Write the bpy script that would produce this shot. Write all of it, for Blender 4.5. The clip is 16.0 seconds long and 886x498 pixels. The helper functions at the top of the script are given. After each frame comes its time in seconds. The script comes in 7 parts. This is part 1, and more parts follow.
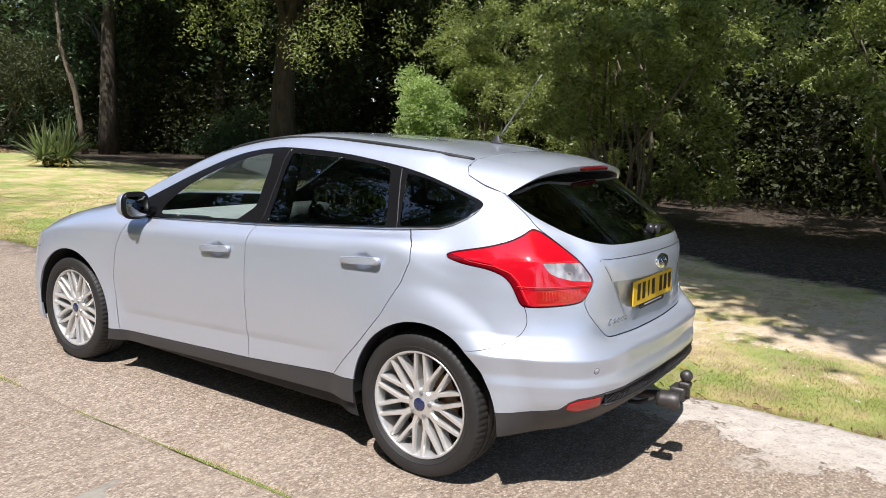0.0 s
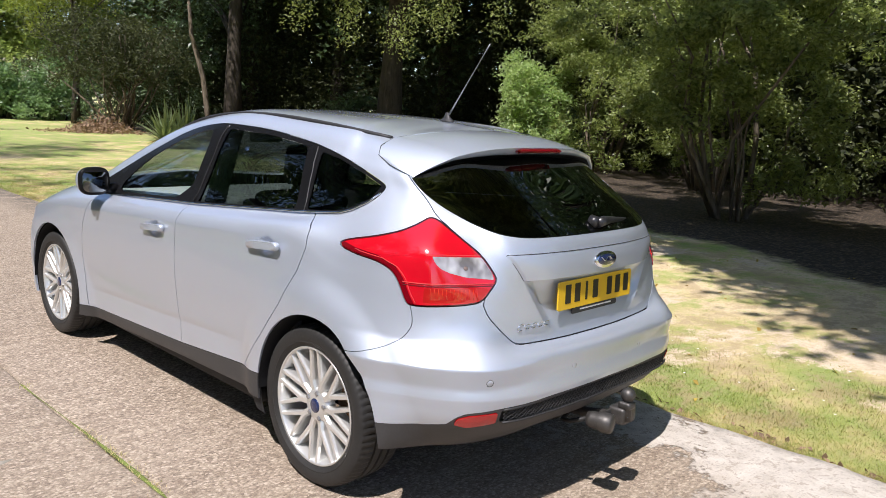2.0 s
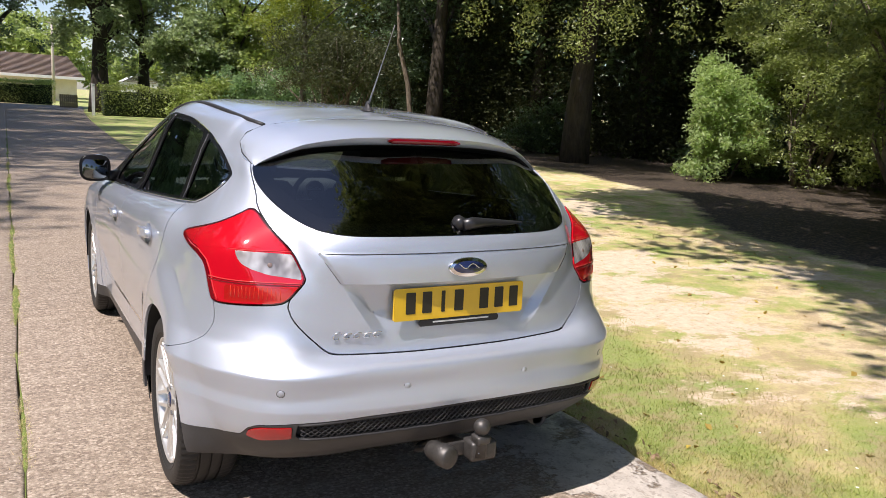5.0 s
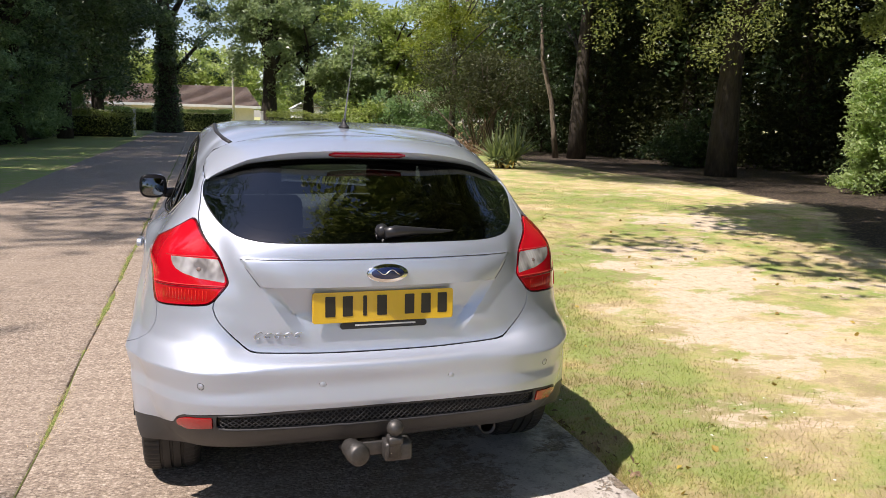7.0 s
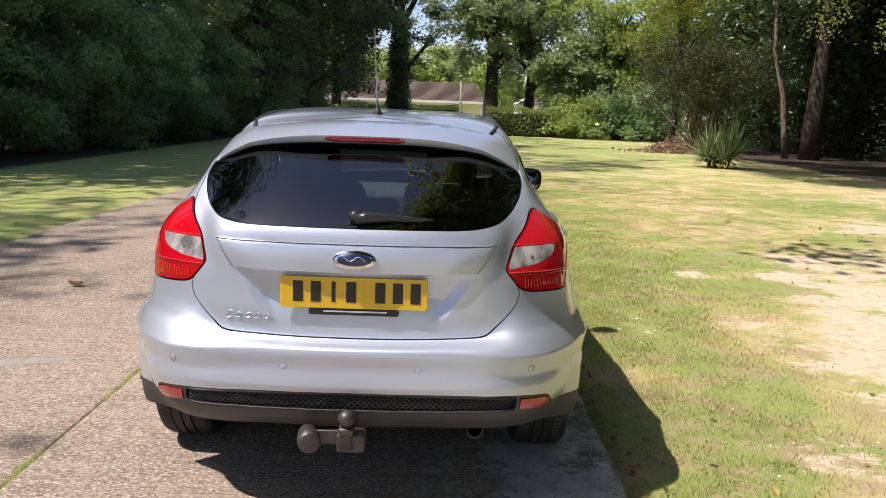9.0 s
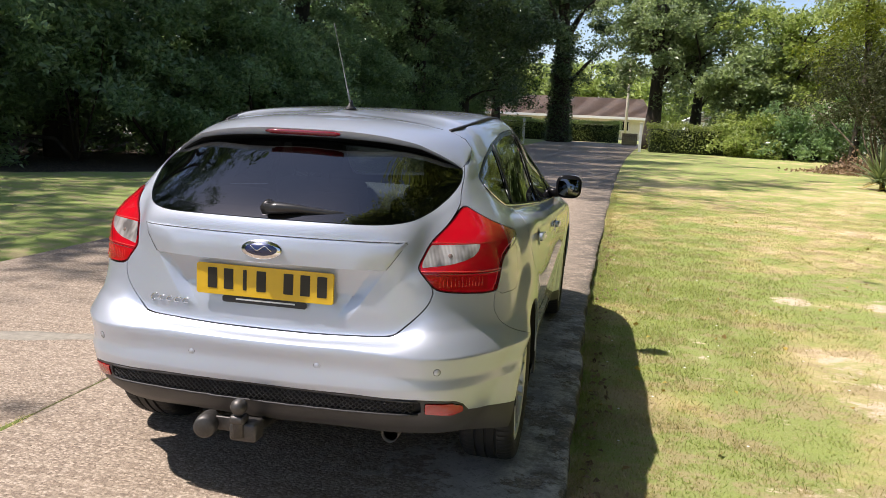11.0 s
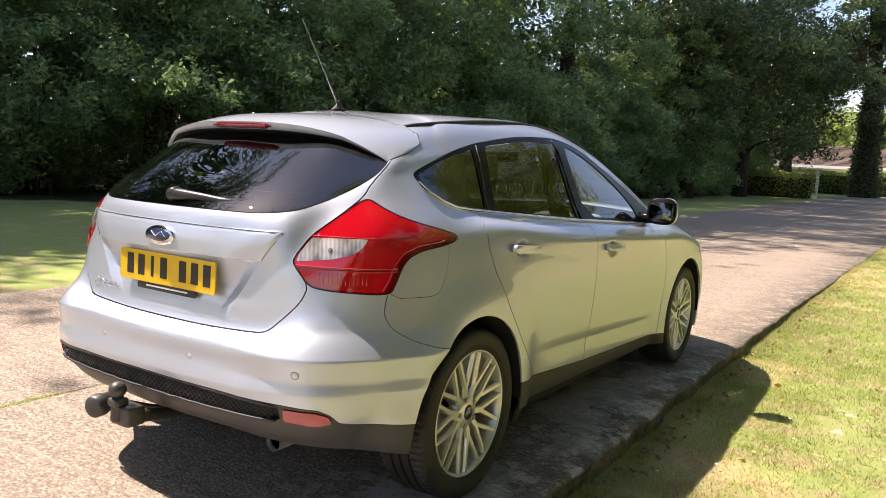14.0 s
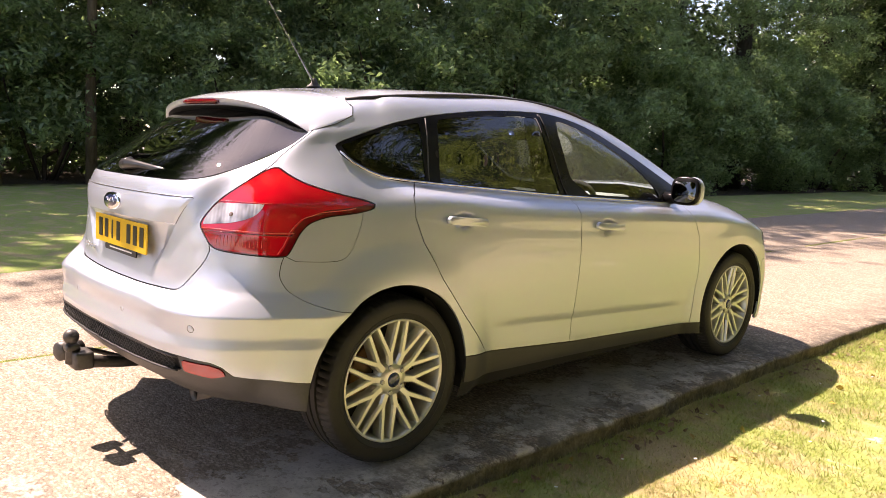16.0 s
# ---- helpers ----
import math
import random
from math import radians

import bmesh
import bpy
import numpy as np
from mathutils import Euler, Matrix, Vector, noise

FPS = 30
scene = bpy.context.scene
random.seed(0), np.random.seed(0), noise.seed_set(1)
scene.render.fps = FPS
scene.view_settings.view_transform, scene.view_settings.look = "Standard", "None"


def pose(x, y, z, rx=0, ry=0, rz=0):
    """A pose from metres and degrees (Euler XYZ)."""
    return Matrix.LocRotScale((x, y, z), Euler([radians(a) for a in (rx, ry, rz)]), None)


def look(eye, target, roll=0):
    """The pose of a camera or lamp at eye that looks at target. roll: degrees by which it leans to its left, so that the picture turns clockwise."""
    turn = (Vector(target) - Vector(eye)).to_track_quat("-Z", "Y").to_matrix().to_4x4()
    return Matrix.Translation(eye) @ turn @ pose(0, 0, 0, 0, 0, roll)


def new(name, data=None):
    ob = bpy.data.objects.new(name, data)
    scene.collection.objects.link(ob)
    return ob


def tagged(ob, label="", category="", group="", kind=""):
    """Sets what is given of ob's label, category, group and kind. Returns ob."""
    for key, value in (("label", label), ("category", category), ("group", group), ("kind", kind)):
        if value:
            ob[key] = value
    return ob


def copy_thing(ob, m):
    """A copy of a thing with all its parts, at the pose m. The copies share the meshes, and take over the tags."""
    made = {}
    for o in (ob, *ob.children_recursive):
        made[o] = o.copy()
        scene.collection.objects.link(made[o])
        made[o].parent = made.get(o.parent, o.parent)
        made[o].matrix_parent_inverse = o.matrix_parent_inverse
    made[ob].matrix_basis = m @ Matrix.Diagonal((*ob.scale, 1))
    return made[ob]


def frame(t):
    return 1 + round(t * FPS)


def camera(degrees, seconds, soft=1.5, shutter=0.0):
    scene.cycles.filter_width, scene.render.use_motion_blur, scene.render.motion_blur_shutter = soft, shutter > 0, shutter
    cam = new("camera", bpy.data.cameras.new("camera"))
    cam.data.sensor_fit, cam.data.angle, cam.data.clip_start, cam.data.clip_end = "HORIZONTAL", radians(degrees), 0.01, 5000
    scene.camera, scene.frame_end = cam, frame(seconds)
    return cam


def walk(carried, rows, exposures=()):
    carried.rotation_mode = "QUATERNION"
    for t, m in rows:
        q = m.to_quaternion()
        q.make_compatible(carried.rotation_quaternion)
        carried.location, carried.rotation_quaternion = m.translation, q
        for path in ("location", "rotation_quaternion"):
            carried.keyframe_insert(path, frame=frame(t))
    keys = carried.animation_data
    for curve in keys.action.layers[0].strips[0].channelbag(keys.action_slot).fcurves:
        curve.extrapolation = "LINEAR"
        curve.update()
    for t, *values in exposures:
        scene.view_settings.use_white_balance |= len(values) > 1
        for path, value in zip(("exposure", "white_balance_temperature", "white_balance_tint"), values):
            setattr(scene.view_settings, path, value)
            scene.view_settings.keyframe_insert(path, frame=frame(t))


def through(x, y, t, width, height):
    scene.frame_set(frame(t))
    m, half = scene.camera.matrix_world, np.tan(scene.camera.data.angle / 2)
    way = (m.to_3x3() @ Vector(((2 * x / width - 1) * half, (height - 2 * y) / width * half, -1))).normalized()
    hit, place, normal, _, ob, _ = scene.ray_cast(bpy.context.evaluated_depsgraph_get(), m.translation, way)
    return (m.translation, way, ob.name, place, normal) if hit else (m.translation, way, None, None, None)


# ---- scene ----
cam = camera(59.9, 16.0, soft=0.8)
PATH = [
    (0, (-3.457, -1.855, 1.502), (-1.819, -0.749, 1.199), 2.3),
    (0.5, (-3.28, -2.091, 1.502), (-1.678, -0.936, 1.189), 2.5),
    (1, (-3.101, -2.222, 1.511), (-1.547, -1.005, 1.187), 2.8),
    (1.5, (-2.852, -2.274, 1.491), (-1.358, -0.987, 1.157), 3.0),
    (2, (-2.61, -2.335, 1.487), (-1.184, -0.977, 1.141), 3.0),
    (2.5, (-2.384, -2.491, 1.489), (-1.026, -1.067, 1.133), 3.0),
    (3, (-2.178, -2.59, 1.476), (-0.888, -1.106, 1.112), 3.2),
    (3.5, (-1.947, -2.635, 1.475), (-0.729, -1.09, 1.115), 3.4),
    (3.7, (-1.861, -2.647, 1.484), (-0.672, -1.079, 1.127), 3.5),
    (5.8, (-1.057, -3.087, 1.475), (-0.231, -1.299, 1.126), 2.8),
    (6, (-0.981, -3.108, 1.481), (-0.196, -1.301, 1.137), 2.6),
    (6.5, (-0.806, -3.234, 1.492), (-0.114, -1.388, 1.156), 2.1),
    (7, (-0.623, -3.354, 1.495), (-0.027, -1.474, 1.166), 1.6),
    (7.5, (-0.443, -3.348, 1.472), (0.038, -1.435, 1.144), 1.5),
    (8, (-0.201, -3.278, 1.476), (0.136, -1.336, 1.14), 1.7),
    (8.5, (0.038, -3.305, 1.471), (0.214, -1.343, 1.124), 1.8),
    (9, (0.274, -3.356, 1.478), (0.3, -1.388, 1.122), 2.0),
    (9.2, (0.331, -3.358, 1.488), (0.307, -1.391, 1.127), 2.2),
    (11.3, (1.261, -3.074, 1.398), (0.797, -1.156, 1.077), 3.2),
    (11.5, (1.322, -2.978, 1.362), (0.811, -1.069, 1.051), 3.6),
    (12, (1.522, -2.876, 1.37), (0.884, -1.002, 1.09), 3.5),
    (12.5, (1.756, -2.867, 1.346), (1.002, -1.032, 1.094), 3.2),
    (13, (1.94, -2.77, 1.324), (1.073, -0.983, 1.09), 3.0),
    (13.5, (2.062, -2.587, 1.281), (1.085, -0.857, 1.052), 2.8),
    (14, (2.267, -2.416, 1.265), (1.184, -0.751, 1.032), 2.9),
    (14.5, (2.518, -2.24, 1.252), (1.33, -0.649, 1.008), 3.0),
    (15, (2.653, -2.035, 1.211), (1.364, -0.527, 0.955), 3.0),
    (15.5, (2.752, -1.856, 1.219), (1.372, -0.433, 0.952), 2.7),
    (16, (3.027, -1.827, 1.226), (1.585, -0.468, 0.954), 2.5),
]
# the film's camera opens up as it comes round to the shaded side
EXPOSURES = [(0, .35, 6050, 17), (3.6, .29, 6150, 19), (7, .28, 6400, 21), (9, .26, 6400, 21), (11.3, .42, 6400, 19), (13, .72, 6600, 20), (14.5, 1.02, 7050, 26), (16, 1.30, 7450, 33)]
walk(cam, [(t, look(eye, target, roll)) for t, eye, target, roll in PATH], EXPOSURES)

# ---- sky, sun ----
SUN_WAY = Vector((0.58, 0.20, -1.0)).normalized()
world = bpy.data.worlds.new("daylight")
scene.world = world
world.use_nodes = True
sky = world.node_tree.nodes.new("ShaderNodeTexSky")
sky.sky_type, sky.sun_disc = "NISHITA", False
sky.sun_elevation = math.asin(-SUN_WAY.z)
sky.sun_rotation = math.atan2(-SUN_WAY.x, -SUN_WAY.y)
sky.air_density, sky.dust_density, sky.ozone_density = 1.0, .8, 1.5
backing = world.node_tree.nodes["Background"]
backing.inputs["Strength"].default_value = 0.13
world.node_tree.links.new(sky.outputs[0], backing.inputs["Color"])
sun = new("sun", bpy.data.lights.new("sun", "SUN"))
sun.data.energy, sun.data.angle, sun.data.color = 5.0, radians(0.55), (1.0, 0.94, 0.83)
sun.matrix_world = Matrix.Translation((0, 0, 30)) @ SUN_WAY.to_track_quat("-Z", "Y").to_matrix().to_4x4()

# ---- materials ----
class Nodes:
    """Small helper to write a node material."""

    def __init__(self, name, rough=0.5, metal=0.0, color=(0.5, 0.5, 0.5)):
        self.mat = bpy.data.materials.new(name)
        self.mat.use_nodes = True
        self.tree = self.mat.node_tree
        self.bsdf = self.tree.nodes["Principled BSDF"]
        self.out = self.tree.nodes["Material Output"]
        self.put(rough=rough, metal=metal, color=color)

    def put(self, **kw):
        names = dict(rough="Roughness", metal="Metallic", color="Base Color", coat="Coat Weight", coat_ior="Coat IOR", coat_rough="Coat Roughness", spec="Specular IOR Level",
                     trans="Transmission Weight", ior="IOR", alpha="Alpha", emit="Emission Color", power="Emission Strength", normal="Normal", sheen="Sheen Weight")
        for key, value in kw.items():
            socket = self.bsdf.inputs[names[key]]
            if isinstance(value, bpy.types.NodeSocket):
                self.tree.links.new(value, socket)
            else:
                socket.default_value = (*value, 1) if isinstance(value, tuple) else value
        return self

    def node(self, kind, **kw):
        n = self.tree.nodes.new("ShaderNode" + kind)
        for key, value in kw.items():
            if key in n.inputs:
                if isinstance(value, bpy.types.NodeSocket):
                    self.tree.links.new(value, n.inputs[key])
                else:
                    n.inputs[key].default_value = value
            else:
                setattr(n, key, value)
        return n

    def place(self, scale=(1, 1, 1)):
        if not hasattr(self, "_where"):
            self._where = self.node("TexCoord").outputs["Object"]
        if scale == (1, 1, 1):
            return self._where
        return self.node("Mapping", Vector=self._where, Scale=scale).outputs[0]

    def noise(self, scale, detail=4.0, rough=0.6, stretch=(1, 1, 1), warp=0.0):
        return self.node("TexNoise", Vector=self.place(stretch), Scale=scale, Detail=detail, Roughness=rough, Distortion=warp).outputs["Fac"]

    def cells(self, scale, feature="F1", stretch=(1, 1, 1), out="Distance"):
        n = self.node("TexVoronoi", feature=feature, Vector=self.place(stretch))
        n.inputs["Scale"].default_value = scale
        return n.outputs[out]

    def ramp(self, fac, *stops):
        n = self.node("ValToRGB", Fac=fac)
        els = n.color_ramp.elements
        while len(els) < len(stops):
            els.new(0.5)
        for el, (pos, col) in zip(els, stops):
            el.position = pos
            el.color = (*col, 1) if isinstance(col, tuple) else (col, col, col, 1)
        return n.outputs[0]

    def mix(self, fac, a, b, blend="MIX"):
        n = self.node("MixRGB", blend_type=blend)
        for key, value in (("Fac", fac), ("Color1", a), ("Color2", b)):
            if isinstance(value, bpy.types.NodeSocket):
                self.tree.links.new(value, n.inputs[key])
            else:
                n.inputs[key].default_value = (*value, 1) if isinstance(value, tuple) else value
        return n.outputs[0]

    def math(self, op, a, b=0.5):
        n = self.node("Math", operation=op)
        for k, value in enumerate((a, b)):
            if isinstance(value, bpy.types.NodeSocket):
                self.tree.links.new(value, n.inputs[k])
            else:
                n.inputs[k].default_value = value
        return n.outputs[0]

    def bump(self, height, strength=0.3, dist=0.01):
        return self.put(normal=self.node("Bump", Height=height, Strength=strength, Distance=dist).outputs[0])


def plain(name, color, rough, metal=0.0, vary=0.15, grain=40.0, bump=0.0, **kw):
    """A material with fine grain and slow blotches in its colour and gloss."""
    m = Nodes(name, rough, metal, color)
    f = m.noise(grain, 5)
    s = m.noise(grain / 9, 3)
    shade = m.ramp(m.math("ADD", m.math("MULTIPLY", f, .5), m.math("MULTIPLY", s, .5)), (.3, tuple(c * (1 - vary) for c in color)), (.7, tuple(min(1, c * (1 + vary)) for c in color)))
    m.put(color=shade, rough=m.math("ADD", m.math("MULTIPLY", s, .16), rough - .08), **kw)
    if bump:
        m.bump(f, bump, .004)
    return m.mat


def make_paint():
    m = Nodes("silver_paint", .42, .58, (.555, .61, .71))
    fl = m.cells(900.0, out="Color")
    f = m.noise(3.0, 2)
    base = m.mix(.12, (.555, .61, .71), fl, "OVERLAY")
    m.put(color=m.mix(m.math("MULTIPLY", f, .12), base, (.56, .575, .61)), rough=m.math("ADD", m.math("MULTIPLY", m.noise(14.0, 4), .06), .44), coat=1.0, coat_rough=.02, coat_ior=1.55)
    return m.mat


def make_glass(name, tint, rough=.0, dust=.0):
    m = Nodes(name, rough, 0, tint)
    dark = m.node("BsdfTransparent", Color=(*tint, 1))
    shine = m.node("BsdfGlossy", Color=(1, 1, 1, 1), Roughness=rough)
    edge_on = m.node("LayerWeight", Blend=.5).outputs["Facing"]
    gloss = m.math("ADD", m.math("MULTIPLY", m.math("POWER", edge_on, 4.5), .90), .10)
    both = m.node("MixShader")
    m.tree.links.new(gloss, both.inputs[0])
    m.tree.links.new(dark.outputs[0], both.inputs[1])
    m.tree.links.new(shine.outputs[0], both.inputs[2])
    if dust:
        film = m.node("BsdfTranslucent", Color=(.75, .78, .74, 1))
        dusty = m.node("MixShader")
        dusty.inputs[0].default_value = dust
        m.tree.links.new(both.outputs[0], dusty.inputs[1])
        m.tree.links.new(film.outputs[0], dusty.inputs[2])
        both = dusty
    m.tree.links.new(both.outputs[0], m.out.inputs["Surface"])
    return m.mat


def make_lens(name, color, ribs=0.0):
    m = Nodes(name, .06, 0, color)
    m.put(color=m.mix(m.noise(9.0, 2), tuple(c * .75 for c in color), color), coat=1.0, coat_rough=.02, spec=.6)
    if ribs:
        wave = m.node("TexWave", Vector=m.place(), Scale=ribs, bands_direction="Z")
        m.bump(wave.outputs["Fac"], .18, .003)
    return m.mat


def make_reflector():
    """Clear ribbed lens over a dull silver bowl."""
    m = Nodes("clear_lens", .24, .35, (.5, .48, .47))
    ribs = m.node("TexWave", Vector=m.place((1, 1, 0)), Scale=34.0, bands_direction="DIAGONAL").outputs["Fac"]
    bowl = m.ramp(m.noise(17.0, 2, .5, (1, 1, .6)), (.36, (.20, .185, .18)), (.48, (.46, .44, .43)), (.62, (.74, .72, .71)))
    m.put(color=m.mix(m.math("MULTIPLY", ribs, .16), bowl, (.30, .28, .27)), coat=1.0, coat_rough=.02)
    return m.bump(ribs, .14, .003).mat


def make_leaf(name, dark, light, gloss=.42, through=.28, shine=.7):
    m = Nodes(name, gloss, 0, light)
    r = m.node("NewGeometry").outputs["Random Per Island"]
    big = m.noise(.5, 2)
    col = m.ramp(m.math("ADD", m.math("MULTIPLY", r, .7), m.math("MULTIPLY", big, .3)), (.15, dark), (.55, tuple((a + b) / 2 for a, b in zip(dark, light))), (.9, light))
    m.put(color=col, spec=shine)
    trans = m.node("BsdfTranslucent", Color=m.mix(.5, col, (light[0] * 1.2, light[1] * 1.25, light[2] * .7)))
    both = m.node("MixShader")
    both.inputs[0].default_value = through
    m.tree.links.new(m.bsdf.outputs[0], both.inputs[1])
    m.tree.links.new(trans.outputs[0], both.inputs[2])
    m.tree.links.new(both.outputs[0], m.out.inputs["Surface"])
    return m.mat


def make_bark(name, a, b):
    m = Nodes(name, .9)
    n = m.noise(9.0, 6, .65, (1, 1, .25), .6)
    m.put(color=m.ramp(n, (.3, a), (.7, b)))
    m.bump(n, .8, .03)
    return m.mat


def make_concrete():
    """Worn drive: tan stones in cement, brushed strokes, smooth pale scabs and damp stains."""
    m = Nodes("worn_concrete", .88)
    stones = m.cells(78.0, stretch=(.85, 1.15, 1), out="Color")
    edge = m.cells(78.0, stretch=(.85, 1.15, 1))
    pick = m.math("ADD", m.math("MULTIPLY", m.node("SeparateColor", Color=stones).outputs[0], .55), m.math("MULTIPLY", m.ramp(m.noise(48.0, 6, .78, (.8, 1.2, 1)), (.32, 0.0), (.68, 1.0)), .45))
    stone = m.ramp(pick, (.12, (.085, .064, .047)), (.32, (.20, .152, .112)), (.5, (.37, .295, .22)), (.68, (.50, .412, .322)), (.9, (.70, .61, .505)))
    base = m.mix(m.ramp(edge, (.35, 0.0), (.75, .8)), stone, (.22, .168, .122))
    fines = m.noise(160.0, 3, .7)
    base = m.mix(m.ramp(fines, (.50, 0.0), (.72, .45)), base, (.58, .49, .39))
    blot = m.noise(.55, 5, .6)
    base = m.mix(m.ramp(blot, (.40, 0.0), (.75, .30)), base, (.44, .355, .27))
    brush = m.noise(5.0, 6, .75, (.22, 4.2, 1))
    base = m.mix(m.ramp(brush, (.50, 0.0), (.68, .38)), base, (.56, .47, .365))
    base = m.mix(m.ramp(brush, (.25, .5), (.45, 0.0)), base, (.23, .165, .115))
    soot = m.noise(2.2, 6, .7)
    base = m.mix(m.ramp(soot, (.60, 0.0), (.75, .40)), base, (.20, .155, .12))
    # smooth cement skin that has survived along the edge beside the lawn
    sep = m.node("SeparateXYZ", Vector=m.place())
    across = m.ramp(m.math("MULTIPLY", m.math("ADD", sep.outputs[0], 1.0), .3), (.28, 0.0), (.50, 1.0))
    along = m.ramp(m.math("ADD", m.math("MULTIPLY", sep.outputs[1], .1), .5), (.37, 1.0), (.43, .66), (.75, .58), (.84, .0))
    skin_n = m.math("ADD", m.math("MULTIPLY", m.noise(1.9, 12, .72, (1, 1, 1), .25), 1.0), m.math("MULTIPLY", m.math("MULTIPLY", across, along), .27))
    skin = m.math("MULTIPLY", m.ramp(skin_n, (.632, 0.0), (.650, 1.0)), across)
    grey = m.ramp(m.noise(11.0, 9, .8), (.30, (.24, .215, .185)), (.46, (.54, .49, .43)), (.7, (.76, .71, .64)))
    scab = m.ramp(m.noise(22.0, 8, .75), (.53, 0.0), (.57, .75))
    base = m.mix(skin, base, m.mix(scab, grey, (.33, .28, .23)))
    # grime and moss toward the edge
    verge = m.math("MULTIPLY", m.ramp(m.math("MULTIPLY", m.math("ADD", sep.outputs[0], 1.0), .3), (.48, 0.0), (.63, 1.0)), m.ramp(m.noise(4.2, 11, .8), (.44, 0.0), (.54, .92)))
    verge = m.math("MULTIPLY", verge, m.ramp(m.math("ADD", m.math("MULTIPLY", sep.outputs[1], .1), .5), (.44, 0.12), (.49, 1.0)))
    base = m.mix(verge, base, (.125, .110, .085))
    low = m.ramp(m.math("MULTIPLY", sep.outputs[2], -10.0), (.16, 0.0), (.30, 1.0))
    base = m.mix(low, base, m.ramp(m.noise(14.0, 6, .75), (.33, (.065, .052, .028)), (.5, (.17, .135, .065)), (.62, (.26, .215, .12)), (.75, (.15, .17, .05))))
    m.put(color=base, rough=.74)
    h = m.mix(skin, m.math("ADD", m.math("MULTIPLY", m.math("SUBTRACT", 1.0, edge), .3), m.math("MULTIPLY", m.noise(95.0, 4, .7, (.7, 1.3, 1)), .5)), m.math("ADD", m.math("MULTIPLY", m.noise(30.0, 4), .3), .75))
    m.bump(m.mix(.28, h, brush), 1.0, .016)
    return m.mat


def make_lawn():
    m = Nodes("lawn_turf", .95)
    soil = m.node("Attribute", attribute_name="soil").outputs["Fac"]
    lush = m.node("Attribute", attribute_name="lush").outputs["Fac"]
    wood = m.node("Attribute", attribute_name="litter").outputs["Fac"]
    fine = m.noise(42.0, 7, .8)
    tuft = m.noise(6.0, 8, .75)
    grass = turf_colour(m, lush)
    grass = m.mix(m.ramp(fine, (.46, 0.0), (.76, .35)), grass, (.25, .225, .10))
    grass = m.mix(m.ramp(m.noise(75.0, 3), (.58, 0.0), (.76, .6)), grass, (.70, .61, .36))
    # ground darkened under the blades: the shade of their gaps, as colour
    cover = m.node("Attribute", attribute_name="gap_shade").outputs["Fac"]
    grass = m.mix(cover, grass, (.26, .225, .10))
    dirt = m.ramp(m.noise(11.0, 9, .78), (.30, (.36, .27, .17)), (.46, (.61, .495, .35)), (.75, (.79, .68, .53)))
    clod = m.noise(2.3, 10, .74, (.75, 1.25, 1))
    edge = m.math("ADD", m.math("ADD", soil, m.math("MULTIPLY", m.math("SUBTRACT", clod, .5), 2.6)), m.math("MULTIPLY", m.math("SUBTRACT", tuft, .5), .7))
    bare = m.ramp(edge, (.46, 0.0), (.62, 1.0))
    specks = m.ramp(m.noise(24.0, 6, .8), (.56, 1.0), (.66, .25))
    base = m.mix(m.math("MULTIPLY", bare, specks), grass, dirt)
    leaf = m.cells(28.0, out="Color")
    # leaf litter, darkened further: shade under the trees is put into its colour
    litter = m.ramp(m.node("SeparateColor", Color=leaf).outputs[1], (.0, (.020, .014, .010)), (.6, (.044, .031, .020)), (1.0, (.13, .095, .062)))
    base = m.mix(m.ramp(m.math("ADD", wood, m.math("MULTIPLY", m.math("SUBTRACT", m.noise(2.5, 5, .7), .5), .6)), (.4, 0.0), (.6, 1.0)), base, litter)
    m.put(color=base)
    m.bump(m.mix(.5, fine, m.noise(14.0, 5, .7)), .6, .018)
    return m.mat


def turf_colour(m, lush):
    """Green and straw in patches; lush, 0 to 1, says how green."""
    n = m.math("ADD", m.math("MULTIPLY", m.noise(1.3, 7, .72), .6), m.math("MULTIPLY", m.noise(.33, 3), .4))
    dry = m.math("SUBTRACT", n, m.math("MULTIPLY", m.math("SUBTRACT", lush, .10), .14))
    turf = m.ramp(dry, (.40, (.28, .365, .090)), (.455, (.47, .455, .165)), (.51, (.64, .535, .275)), (.57, (.76, .62, .395)))
    clump = m.noise(3.1, 9, .76, (.8, 1.2, 1))
    turf = m.mix(m.ramp(clump, (.50, 0.0), (.57, .66)), turf, (.46, .335, .215))
    return m.mix(m.ramp(clump, (.40, .62), (.47, 0.0)), turf, (.30, .40, .075))


def make_blade():
    m = Nodes("grass_blade", .65)
    r = m.node("NewGeometry").outputs["Random Per Island"]
    lush = m.node("Attribute", attribute_name="lush").outputs["Fac"]
    own = m.ramp(r, (.1, (.29, .405, .090)), (.42, (.55, .53, .17)), (.68, (.74, .62, .33)), (.95, (.86, .73, .50)))
    col = m.mix(.6, own, turf_colour(m, lush))
    m.put(color=col, spec=.3)
    trans = m.node("BsdfTranslucent", Color=col)
    both = m.node("MixShader")
    both.inputs[0].default_value = .6
    m.tree.links.new(m.bsdf.outputs[0], both.inputs[1])
    m.tree.links.new(trans.outputs[0], both.inputs[2])
    m.tree.links.new(both.outputs[0], m.out.inputs["Surface"])
    return m.mat


